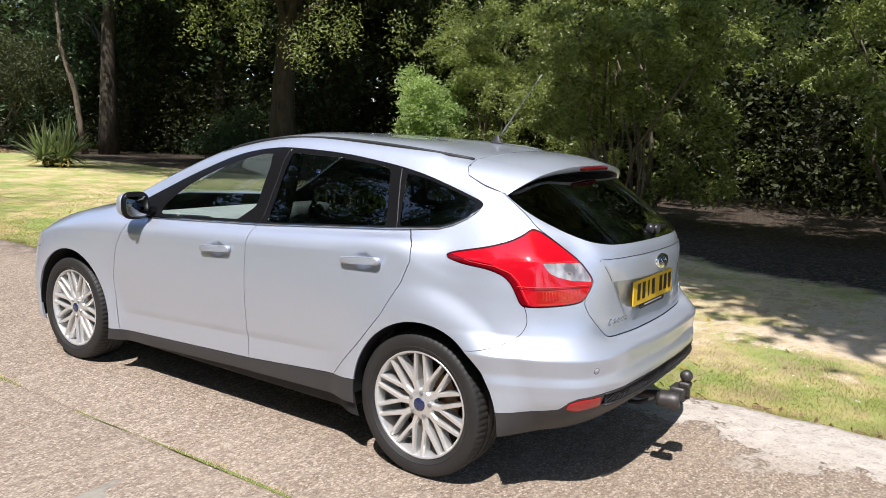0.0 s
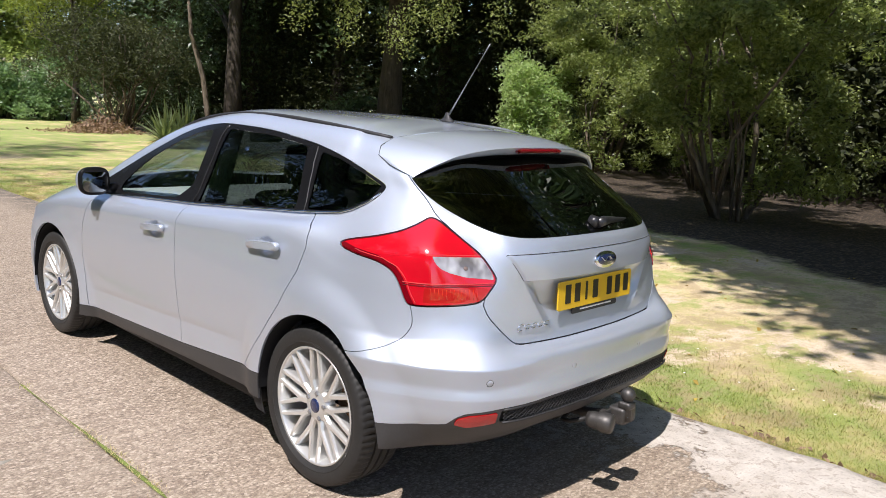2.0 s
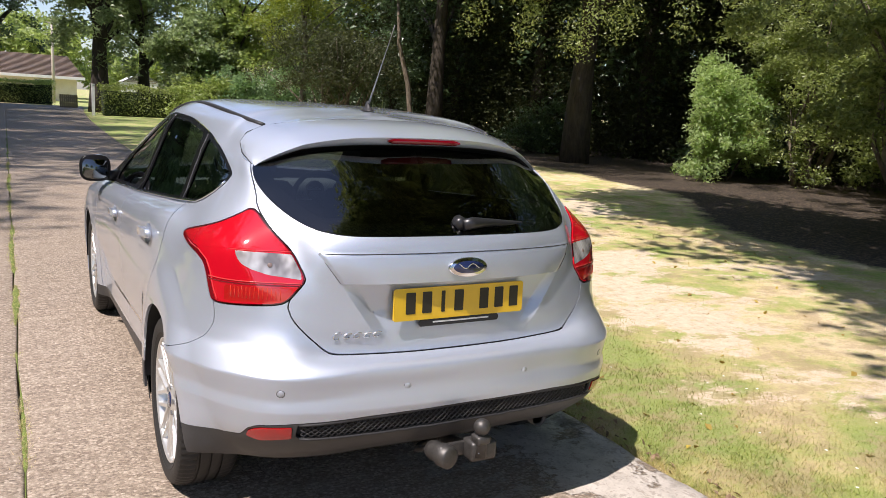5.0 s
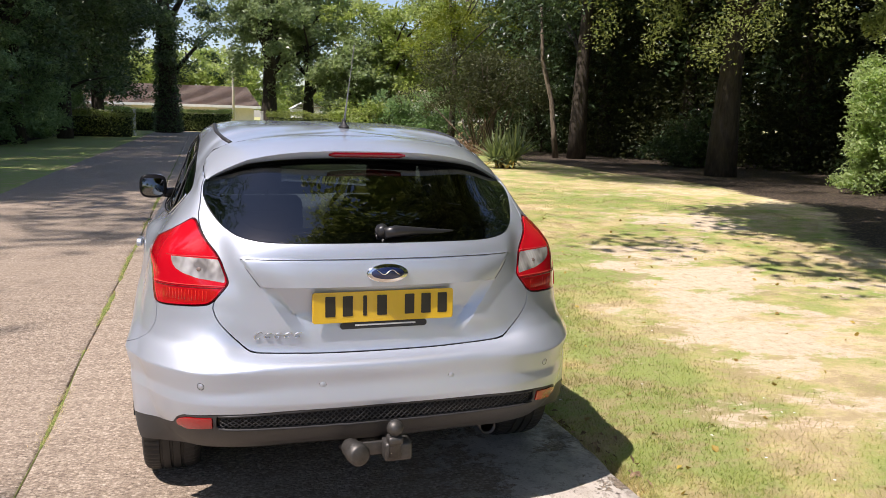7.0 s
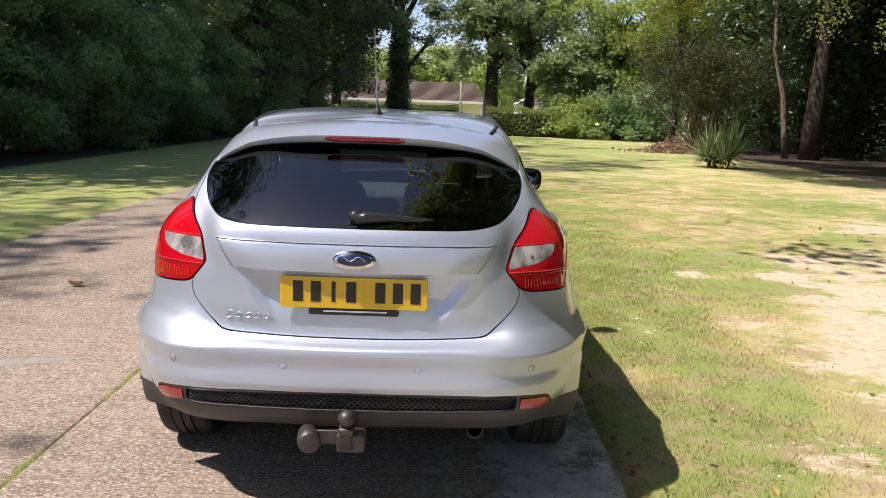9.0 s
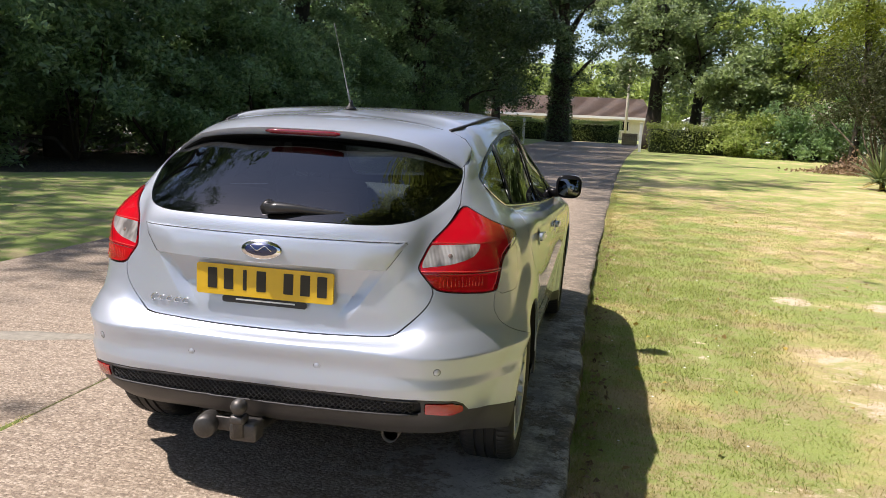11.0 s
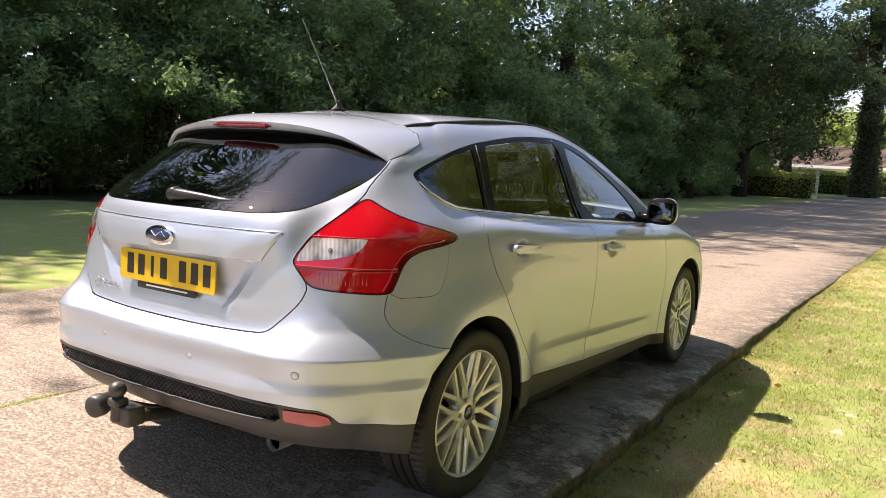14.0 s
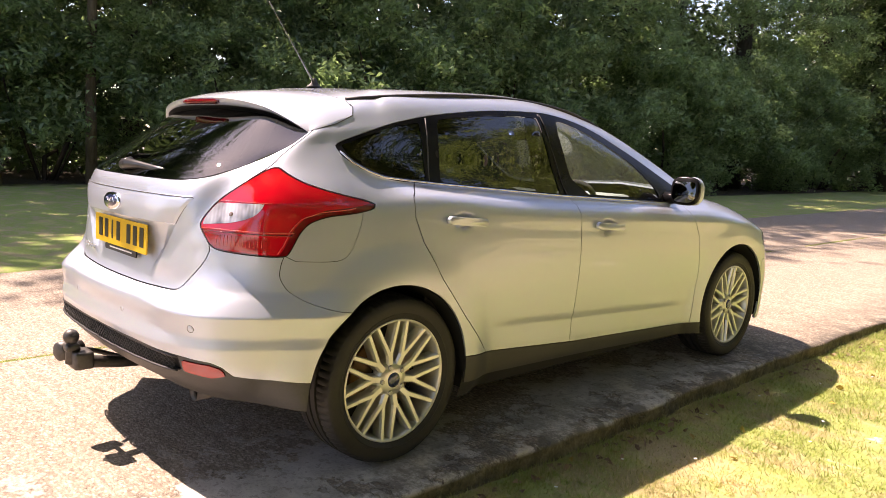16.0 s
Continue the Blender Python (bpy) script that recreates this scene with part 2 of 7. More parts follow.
PAINT = make_paint()
GLASS = make_glass("tinted_glass", (.095, .115, .11))
FRONT_GLASS = make_glass("clear_glass", (.62, .70, .68))
SCREEN_GLASS = make_glass("dusty_windscreen", (.62, .70, .68), dust=.03)
REAR_GLASS = make_glass("dark_privacy_glass", (.075, .09, .095))
GLOSS_BLACK = plain("gloss_black_trim", (.010, .010, .011), .25, vary=.1, spec=.15)
BLACK = plain("black_plastic", (.028, .028, .030), .55, bump=.15, grain=160)
WIPER_BLACK = plain("satin_black", (.022, .022, .024), .32, vary=.15, spec=.6)
SILL_PLASTIC = plain("dark_sill_plastic", (.042, .042, .044), .5, grain=120, bump=.1)
GREY_PLASTIC = plain("grey_plastic", (.048, .048, .050), .5, grain=120, bump=.1)
SEAM = plain("panel_gap", (.012, .012, .013), .8)
RUBBER = plain("tyre_rubber", (.020, .0195, .019), .62, grain=60, bump=.2, vary=.25)
ALLOY = plain("silver_alloy", (.70, .70, .685), .30, .62, grain=20, vary=.06, coat=.4)
DARK_METAL = plain("dark_metal", (.10, .095, .09), .5, .7, grain=50, vary=.35)
DULL_STEEL = plain("dull_steel", (.38, .38, .38), .35, .8, vary=.1)
CHROME = plain("chrome", (.80, .80, .80), .10, 1.0, vary=.03)
RUSTY = plain("brake_disc", (.36, .22, .13), .5, .6, grain=30, vary=.3)
RED_LENS = make_lens("red_lens", (.66, .006, .018))
DEEP_RED = make_lens("deep_red_lens", (.20, .002, .008))
LINE_RED = make_lens("pale_red_line", (.80, .06, .06))
AMBER_RED = make_lens("amber_red_lens", (.52, .010, .010))
AMBER = make_lens("amber_rib", (.70, .035, .012))
CLEAR_LENS = make_reflector()
WHIP = plain("aerial_grey", (.24, .24, .24), .35, .3)
REFLECTOR = make_lens("reflector_red", (.48, .008, .010), 90.0)
AMBER_GREY = make_lens("bulb_glass", (.26, .19, .165))
PLATE_YELLOW = plain("plate_yellow", (.80, .50, .012), .35, vary=.05, coat=.6)
PLATE_BLACK = plain("plate_black", (.02, .018, .012), .4)
WHITE = plain("white_print", (.75, .75, .73), .5)
BADGE_BLUE = plain("badge_blue", (.022, .035, .11), .25, .3, coat=1.0)
SEAT_DARK = plain("dark_cloth", (.022, .022, .024), .85, grain=200, bump=.3)
SEAT_GREY = plain("grey_cloth", (.16, .16, .17), .8, grain=150, bump=.3)
TRIM_LIGHT = plain("pale_trim", (.42, .46, .45), .6, grain=90)
MIRROR = plain("mirror_glass", (.15, .16, .165), .02, 1.0, vary=.02)
CONCRETE = make_concrete()
LAWN = make_lawn()
BLADE = make_blade()
FALLEN = make_leaf("fallen_leaf", (.22, .13, .03), (.62, .46, .08), .6, .2)
BROWN_LEAF = make_leaf("brown_leaf", (.15, .095, .06), (.42, .28, .17), .7, .2)
DAISY = plain("daisy_white", (.80, .80, .76), .7)
SMEAR = plain("cement_smear", (.31, .285, .235), .9, vary=.35, grain=30, bump=.4)
MOSS = plain("moss", (.16, .20, .045), .95, vary=.5, grain=60, bump=.8)
BARK = make_bark("bark", (.028, .022, .017), (.09, .072, .055))
PALE_BARK = make_bark("pale_bark", (.085, .066, .048), (.24, .195, .145))
LEAF_LAUREL = make_leaf("laurel_leaf", (.066, .125, .066), (.37, .52, .28), .28, .50)
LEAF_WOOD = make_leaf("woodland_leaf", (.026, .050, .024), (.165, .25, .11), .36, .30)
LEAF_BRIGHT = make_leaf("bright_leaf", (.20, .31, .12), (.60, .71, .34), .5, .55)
LEAF_OAK = make_leaf("oak_leaf", (.066, .098, .028), (.43, .49, .17), .40, .48)
# darkened leaf for canes and undergrowth: the wood's shade is put into its colour
LEAF_SHADE = make_leaf("shaded_leaf", (.026, .034, .016), (.11, .125, .050), .55, .30, .3)
# lighter leaf copy with the sunshine put into its colour
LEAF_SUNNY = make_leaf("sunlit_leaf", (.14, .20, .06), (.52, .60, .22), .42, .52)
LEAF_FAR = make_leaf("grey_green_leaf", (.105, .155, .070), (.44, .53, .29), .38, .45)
LEAF_LIME = make_leaf("lime_leaf", (.075, .12, .012), (.30, .34, .03), .5, .42)
LEAF_YUCCA = make_leaf("yucca_leaf", (.10, .15, .06), (.30, .36, .17), .5, .15)
ROOF_TILE = plain("roof_tile", (.50, .405, .34), .9, vary=.25, grain=9, bump=.4)
RENDER_CREAM = plain("cream_wall", (.66, .60, .50), .85, grain=12)
POLE_WOOD = plain("bleached_pole", (.50, .45, .37), .85, grain=12, vary=.2)
HEDGE_CORE = plain("hedge_twigs", (.030, .042, .016), .95, vary=.5, grain=8, bump=.8)
TIMBER = plain("weathered_timber", (.24, .19, .14), .85, grain=18, bump=.5, vary=.3)
WHITE_PAINT = plain("white_paint", (.72, .72, .70), .6, grain=15)

# ---- helpers for meshes ----
def mesh_of(name, verts, faces, material, smooth=True):
    me = bpy.data.meshes.new(name)
    verts = np.asarray(verts, np.float32)
    me.vertices.add(len(verts))
    me.vertices.foreach_set("co", verts.ravel())
    if isinstance(faces, np.ndarray):
        k = faces.shape[1]
        me.loops.add(faces.size)
        me.polygons.add(len(faces))
        me.loops.foreach_set("vertex_index", faces.astype(np.int32).ravel())
        me.polygons.foreach_set("loop_start", np.arange(0, faces.size, k, dtype=np.int32))
    else:
        flat = [i for f in faces for i in f]
        me.loops.add(len(flat))
        me.polygons.add(len(faces))
        me.loops.foreach_set("vertex_index", flat)
        me.polygons.foreach_set("loop_start", np.cumsum([0] + [len(f) for f in faces[:-1]]).astype(np.int32))
    me.update(calc_edges=True)
    me.validate()
    me.polygons.foreach_set("use_smooth", [smooth] * len(me.polygons))
    me.materials.append(material)
    return me


def part(name, data, material=None, parent=None, label="", smooth=True):
    """Links a bmesh, a mesh or (verts, faces) as one mesh object, under parent where one is given."""
    if isinstance(data, bmesh.types.BMesh):
        me = bpy.data.meshes.new(name)
        data.to_mesh(me)
        data.free()
        me.polygons.foreach_set("use_smooth", [smooth] * len(me.polygons))
        me.materials.append(material)
    elif isinstance(data, tuple):
        me = mesh_of(name, data[0], data[1], material, smooth)
    else:
        me = data
    ob = new(name, me)
    ob.parent = parent
    return tagged(ob, label)


def thing(name, place, label, category, group="", kind=""):
    return tagged(new(name), label, category, group, kind) if place is None else _at(tagged(new(name), label, category, group, kind), place)


def _at(ob, place):
    ob.empty_display_size = .1
    ob.location = place
    return ob


def flat_shade_by_angle(ob, degrees=35):
    ob.data.set_sharp_from_angle(angle=radians(degrees))


def box(size, at=(0, 0, 0), bevel=0.0, turn=None, segments=2):
    bm = bmesh.new()
    bmesh.ops.create_cube(bm, size=1)
    bmesh.ops.scale(bm, vec=size, verts=bm.verts)
    if bevel:
        bmesh.ops.bevel(bm, geom=bm.edges[:], offset=bevel, segments=segments, affect="EDGES", profile=.6)
    if turn is not None:
        bmesh.ops.transform(bm, matrix=turn, verts=bm.verts)
    bmesh.ops.translate(bm, vec=at, verts=bm.verts)
    return bm


def tube(points, radii, sides=8, closed=False):
    """Verts and faces of a round bar along points."""
    pts = [Vector(p) for p in points]
    verts, faces = [], []
    side = None
    n = len(pts)
    for k, p in enumerate(pts):
        d = (pts[(k + 1) % n if closed else min(k + 1, n - 1)] - pts[(k - 1) % n if closed else max(k - 1, 0)]).normalized()
        side = d.orthogonal().normalized() if side is None else (side - d * side.dot(d)).normalized()
        up = d.cross(side)
        r = radii[k] if hasattr(radii, "__len__") else radii
        for s in range(sides):
            a = 2 * math.pi * s / sides
            verts.append(p + (side * math.cos(a) + up * math.sin(a)) * r)
    for k in range(n if closed else n - 1):
        b = ((k + 1) % n) * sides
        for s in range(sides):
            faces.append((k * sides + s, k * sides + (s + 1) % sides, b + (s + 1) % sides, b + s))
    if not closed:
        faces.append(tuple(range(sides - 1, -1, -1)))
        faces.append(tuple(range((n - 1) * sides, n * sides)))
    return verts, faces


def lathe(profile, axis="X", steps=48):
    """Verts and faces of an open profile of (radius, along) turned about an axis."""
    verts, faces = [], []
    n = len(profile)
    for s in range(steps):
        a = 2 * math.pi * s / steps
        for r, h in profile:
            c, d = r * math.cos(a), r * math.sin(a)
            verts.append((h, c, d) if axis == "X" else (c, h, d) if axis == "Y" else (c, d, h))
    for s in range(steps):
        t = (s + 1) % steps
        for k in range(n - 1):
            faces.append((s * n + k, s * n + k + 1, t * n + k + 1, t * n + k))
    return verts, faces


def join(*pieces):
    verts, faces = [], []
    for v, f in pieces:
        b = len(verts)
        verts.extend(tuple(p) for p in v)
        faces.extend(tuple(i + b for i in q) for q in f)
    return verts, faces


def loose(bm):
    """(verts, faces) of a bmesh, which is freed."""
    bm.verts.index_update()
    out = [tuple(v.co) for v in bm.verts], [tuple(v.index for v in f.verts) for f in bm.faces]
    bm.free()
    return out


def fbm(x, y, scale, seed=0, octaves=4):
    """Smooth value noise, 0 to 1, on arrays."""
    total, norm, amp = np.zeros_like(x, float), 0.0, 1.0
    for o in range(octaves):
        u, v = x * scale + 17.3 * seed + 5.1 * o, y * scale - 9.7 * seed + 3.3 * o
        i, j = np.floor(u), np.floor(v)
        a, b = u - i, v - j
        a, b = a * a * (3 - 2 * a), b * b * (3 - 2 * b)
        h = lambda p, q: np.modf(np.abs(np.sin(p * 127.1 + q * 311.7 + seed * 74.7) * 43758.5453))[0]
        total += amp * (h(i, j) * (1 - a) * (1 - b) + h(i + 1, j) * a * (1 - b) + h(i, j + 1) * (1 - a) * b + h(i + 1, j + 1) * a * b)
        norm += amp
        amp *= .55
        scale *= 2.03
    return total / norm


def ramp01(a, b, x):
    s = np.clip((x - a) / (b - a), 0, 1)
    return s * s * (3 - 2 * s)


# ---- ground, drive ----
def drive_right(y):
    """Where the drive's edge beside the lawn runs."""
    y = np.asarray(y, float)
    return 1.09 + .035 * np.maximum(y - 4, 0) * .6 + .0006 * np.maximum(y - 12, 0) ** 2 + .008 * np.sin(y * 1.7) + .005 * np.sin(y * 5.3 + 1)


def path_off(x, y):
    """Distance from the bare track that crosses the lawn."""
    px = np.interp(y, [-4, -2, .2, 1.3, 2.5, 4.2, 7.5, 11, 16], [2.5, 2.65, 3.1, 3.4, 3.9, 4.9, 6.6, 8.6, 11])
    return x - px


def soil_at(x, y):
    """How bare the lawn is, 0 to 1."""
    s = fbm(x * .9, y * 1.3, .6, 3, 5)
    off = path_off(x, y)
    track = np.exp(-(off / (.80 + .05 * np.clip(y, 0, 12))) ** 2)
    right = ramp01(-.2, 1.2, off) * .06
    worn = sum(np.exp(-((x - a) / w) ** 2 - ((y - b) / h) ** 2) for a, b, w, h in ((1.9, 2.35, .12, .40), (2.3, 3.3, .13, .32), (2.85, 4.2, .3, .5), (2.75, 2.5, .25, .45)))
    return np.clip((s - .53) * 2.3 + track * .88 * (1 - .60 * ramp01(4, 9, y)) + right + .62 * worn, 0, 1) * ramp01(1.45, 2.1, x + .4 * worn) * ramp01(34, 22, y) * (1 - .45 * ramp01(5, 11, y))


def lush_at(x, y):
    return np.clip(1.05 - np.abs(x - 1.9) * .75, 0, .85) * ramp01(10, 2, y) + (.45 * ramp01(1, 5, y) * ramp01(14, 6, x) + .5 * ramp01(16, 28, y)) * (x > 0) + ramp01(-3.8, -4.2, x) * 1.2


def lawn_z(x, y):
    """The lawn lies a hand lower than the drive beside the car and meets it farther on."""
    step = np.interp(y, [-3, -.6, .4, 3.5, 6, 10, 40], [-.035, -.045, -.095, -.095, -.06, -.012, -.012])
    return np.where(x > 0, step, -.018)


# dark litter also reaches out over lawn to paint the shade there
def shaded_litter_at(x, y):
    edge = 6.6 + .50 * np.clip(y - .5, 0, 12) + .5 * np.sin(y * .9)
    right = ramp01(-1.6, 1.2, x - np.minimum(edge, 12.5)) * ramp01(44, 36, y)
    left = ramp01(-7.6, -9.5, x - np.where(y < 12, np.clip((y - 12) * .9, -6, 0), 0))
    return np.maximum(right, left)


def gap_shade_at(x, y):
    """Browner ground under the blades that are built one by one, with the shade between them put into its colour."""
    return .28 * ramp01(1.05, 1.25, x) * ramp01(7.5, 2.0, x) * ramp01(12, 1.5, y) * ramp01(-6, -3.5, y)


def make_ground():
    """One sheet to the horizon, finer near the car."""
    def axis(lo, hi, step, far):
        mid = np.arange(lo, hi + step / 2, step)
        out = step * np.cumsum(1.22 ** np.arange(1, 36))
        out = out[out < far]
        return np.concatenate([(lo - out)[::-1], mid, hi + out])
    xs, ys = axis(-6, 13, .10, 900), axis(-5, 24, .14, 900)
    x, y = np.meshgrid(xs, ys, indexing="ij")
    rough = (fbm(x, y, 1.6, 7, 4) - .5) * .035
    z = lawn_z(x, y) - .05 * ramp01(-4.4, -4.0, x) * (x < 0) + rough * ramp01(0, .4, np.minimum(np.abs(x - 1.1), np.abs(x + 4)))
    z = np.where((x > -4.05) & (x < drive_right(y)), np.minimum(z, -.045), z)
    v = np.stack([x, y, z], -1).reshape(-1, 3)
    n = len(ys)
    i = np.arange((len(xs) - 1) * n).reshape(-1, n)[:, :-1].ravel()
    me = mesh_of("ground", v, np.stack([i, i + n, i + n + 1, i + 1], 1), LAWN)
    for key, values in (("soil", soil_at(x, y)), ("lush", lush_at(x, y)), ("litter", shaded_litter_at(x, y)), ("gap_shade", gap_shade_at(x, y))):
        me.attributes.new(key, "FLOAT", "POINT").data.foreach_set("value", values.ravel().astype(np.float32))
    tagged(new("ground", me), "sunlit lawn with dry bare sandy patches, leaf litter and painted shade under trees", "lawn", kind="structure")


JOINT = -1.345
CROSS = [-14, -7.2, 6.5, 16.9, 27.3, 38, 48, 66]


def make_drive():
    drive = tagged(new("road"), "worn pinkish aggregate concrete drive with mossy joints", "driveway", kind="structure")
    for lane in (0, 1):
        for a, b in zip(CROSS, CROSS[1:]):
            ys = np.linspace(a + .003, b - .003, max(4, int((b - a) / (.06 if b < 12 else .6))))
            lo = np.full_like(ys, JOINT + .005) + .006 * np.sin(ys * 3.1) if lane else -4.05 + .10 * (fbm(ys, ys * 0, .9, 5) - .5) + 0 * ys
            hi = drive_right(ys) + .055 * (fbm(ys, ys * 0 + 3, 5.0, 6, 5) - .5) if lane else np.full_like(ys, JOINT - .005) + .006 * np.sin(ys * 3.1 + .4)
            ts = np.array([0, .004, .03, .25, .5, .75, .97, .996, 1.0])
            rows = []
            for k, t in enumerate(ts):
                x = lo + (hi - lo) * t
                drop = (.018, .004, 0, 0, 0, 0, 0, .004, .018)[k]
                if (k < 2) or (not lane and k > 6):
                    drop *= .3
                z = -drop + .004 * (fbm(x, ys, .7, 9) - .5) - (.012 * ramp01(.9, 1.0, t) * fbm(ys, x, 3.0, 2) if lane else 0)
                rows.append(np.stack([x, ys, z], -1))
            low = [np.stack([lo, ys, ys * 0 - .13], -1)]
            end = [np.stack([hi + (.012 * np.sin(ys * 9) if lane else 0), ys, ys * 0 - .13], -1)]
            grid = np.array(low + rows + end)
            m, n = grid.shape[:2]
            i = np.arange((m - 1) * n).reshape(-1, n)[:, :-1].ravel()
            quads = np.stack([i, i + n, i + n + 1, i + 1], 1)
            part("slab", mesh_of("slab", grid.reshape(-1, 3), quads, CONCRETE), parent=drive)


def make_patch():
    """Smooth cement smear over the cross joint, and a curled leaf lying on the drive."""
    n = 26
    rim = [(-2.12 + (.42 + .06 * math.sin(5 * a)) * math.cos(a), .80 + (.085 + .03 * math.sin(3 * a + 1)) * math.sin(a) + .12 * math.cos(a), .0) for a in (2 * math.pi * k / n for k in range(n))]
    top = [(-2.12 + (x + 2.12) * .9, .80 + (y - .80) * .9, .0055) for x, y, z in rim]
    part("cement_smear", (rim + top, [tuple(range(n, 2 * n))] + [(k, (k + 1) % n, n + (k + 1) % n, n + k) for k in range(n)]), SMEAR, bpy.data.objects["road"])
    v = [(x * .055, y * .035, .006 + .022 * abs(y) ** 2 + .012 * x * x) for x in np.linspace(-1, 1, 7) for y in np.linspace(-1, 1, 5) * (1.05 - .0)]
    v = [(x, y * max(.12, 1 - (x / .055) ** 2), z) for x, y, z in v]
    f = [(i * 5 + k, (i + 1) * 5 + k, (i + 1) * 5 + k + 1, i * 5 + k + 1) for i in range(6) for k in range(4)]
    leaf = part("dry_leaf", (v, f), BROWN_LEAF)
    leaf.location = (-2.55, 2.62, .004)
    tagged(leaf, "single curled brown leaf lying on the concrete", "leaf")


def make_joint_moss():
    """Moss and short grass that fill the long joint between the slabs and the foot of the edge."""
    rng = np.random.default_rng(11)
    moss = tagged(new("moss_strip"), "green moss and grass filling the drive's long joint", "moss", kind="stuff")
    ys = np.arange(-9, 30, .05)
    w = .002 + .13 * np.clip(fbm(ys, ys * 0, 1.3, 4, 5) - .47, 0, .22)
    z = -.003 + .06 * np.clip(fbm(ys, ys * 0, 1.3, 4, 5) - .45, 0, .2)
    c = JOINT + .010 * np.sin(ys * 2.3)
    rows = np.array([np.stack([c - w, ys, ys * 0 - .004], -1), np.stack([c, ys, z], -1), np.stack([c + w, ys, ys * 0 - .004], -1)])
    n = len(ys)
    i = np.arange(2 * n).reshape(2, n)[:, :-1].ravel()
    part("moss", mesh_of("moss", rows.reshape(-1, 3), np.stack([i, i + n, i + n + 1, i + 1], 1), MOSS), parent=moss)
    k = 6500
    y = rng.uniform(-3, 14, k)
    keep = fbm(y, y * 0, 1.3, 4, 5) > .50
    y = y[keep]
    x = JOINT + .010 * np.sin(y * 2.3) + rng.normal(0, .016, len(y))
    part("blades", blades(x, y, np.zeros_like(x), .016, .004, rng), parent=moss)


def blades(x, y, z, tall, wide, rng):
    """Grass blades, each a leaning sliver."""
    n = len(x)
    a = rng.uniform(0, 2 * np.pi, n)
    lean = rng.uniform(.3, 1.5, n)
    h = tall * rng.uniform(.5, 1.35, n)
    w = wide * rng.uniform(.6, 1.3, n)
    dx, dy = np.cos(a), np.sin(a)
    turn = a + rng.uniform(-1.2, 1.2, n)
    base = np.stack([x, y, z], -1)
    side = np.stack([-np.sin(turn), np.cos(turn), 0 * x], -1) * w[:, None] / 2
    tip = base + np.stack([dx * lean * h, dy * lean * h, h * (1.1 - lean * .4)], -1)
    v = np.stack([base - side, base + side, tip], 1).reshape(-1, 3)
    me = mesh_of("blades", v, np.arange(3 * n).reshape(-1, 3), BLADE, False)
    me.attributes.new("lush", "FLOAT", "POINT").data.foreach_set("value", np.repeat(lush_at(x, y), 3).astype(np.float32))
    return me


def make_grass():
    """Blades of the lawn beside the car, thinner where it is bare, and what lies in them."""
    rng = np.random.default_rng(21)
    n = 900000
    x, y = 1.06 + 8.5 * rng.random(n) ** 1.8, -3.6 + 22.5 * rng.random(n) ** 1.75
    tuft = fbm(x, y, 5.0, 12, 4)
    keep = (x > drive_right(y) + .01) & (rng.random(n) > soil_at(x, y) * 1.4 + .9 * (tuft - .45)) & (shaded_litter_at(x, y) < .3) & (rng.random(n) > ramp01(9, 18.5, y))
    x, y, tuft = x[keep], y[keep], tuft[keep]
    tall = (.010 + .015 * lush_at(x, y)) * (1.5 - tuft) * np.where(x < drive_right(y) + .12, 1.5, 1.0)
    z = lawn_z(x, y) + (fbm(x, y, 1.6, 7, 4) - .5) * .035 * ramp01(0, .4, np.abs(x - 1.1)) - .004
    tagged(new("grass", blades(x, y, z, tall * 1.1, .0038 + .0007 * np.hypot(x - 1, y + 3), rng)), "short uneven grass, green by the drive and dry farther off", "grass", kind="stuff")
    n = 190
    x, y = 1.15 + 6 * rng.random(n) ** 1.5, rng.uniform(-2.5, 10, n)
    z = lawn_z(x, y) + .012
    tagged(new("fallen_leaves", leaf_mesh("fallen_leaves", np.stack([x, y, z], 1), .05, .036, FALLEN, rng, up=2.5)), "few dry yellow and brown leaves on the lawn", "leaves", kind="stuff")
    n = 260
    y = rng.uniform(-2.5, 8, n)
    x = drive_right(y) + .05 + np.abs(rng.normal(0, .07, n))
    z = lawn_z(x, y) + .016
    tagged(new("fallen_leaves", leaf_mesh("fallen_leaves", np.stack([x, y, z], 1), .045, .026, BROWN_LEAF, rng, up=1.5)), "dead leaves gathered along the foot of the drive's edge", "leaves", kind="stuff")
    n = 60
    x, y = 1.25 + 1.5 * rng.random(n), rng.uniform(-2.5, 6, n)
    pieces = [prism_disc(a, b, float(c) + .034, .008) for a, b, c in zip(x, y, lawn_z(x, y))]
    part("daisies", join(*pieces), DAISY)
    tagged(bpy.data.objects["daisies"], "small white daisies scattered in the grass", "flowers", kind="stuff")


def prism_disc(x, y, z, r):
    v = [(x + r * math.cos(a), y + r * math.sin(a), z) for a in (k * math.pi / 3 for k in range(6))] + [(x, y, z + .003)]
    return v, [(k, (k + 1) % 6, 6) for k in range(6)]


make_ground()
make_drive()
make_patch()
make_joint_moss()

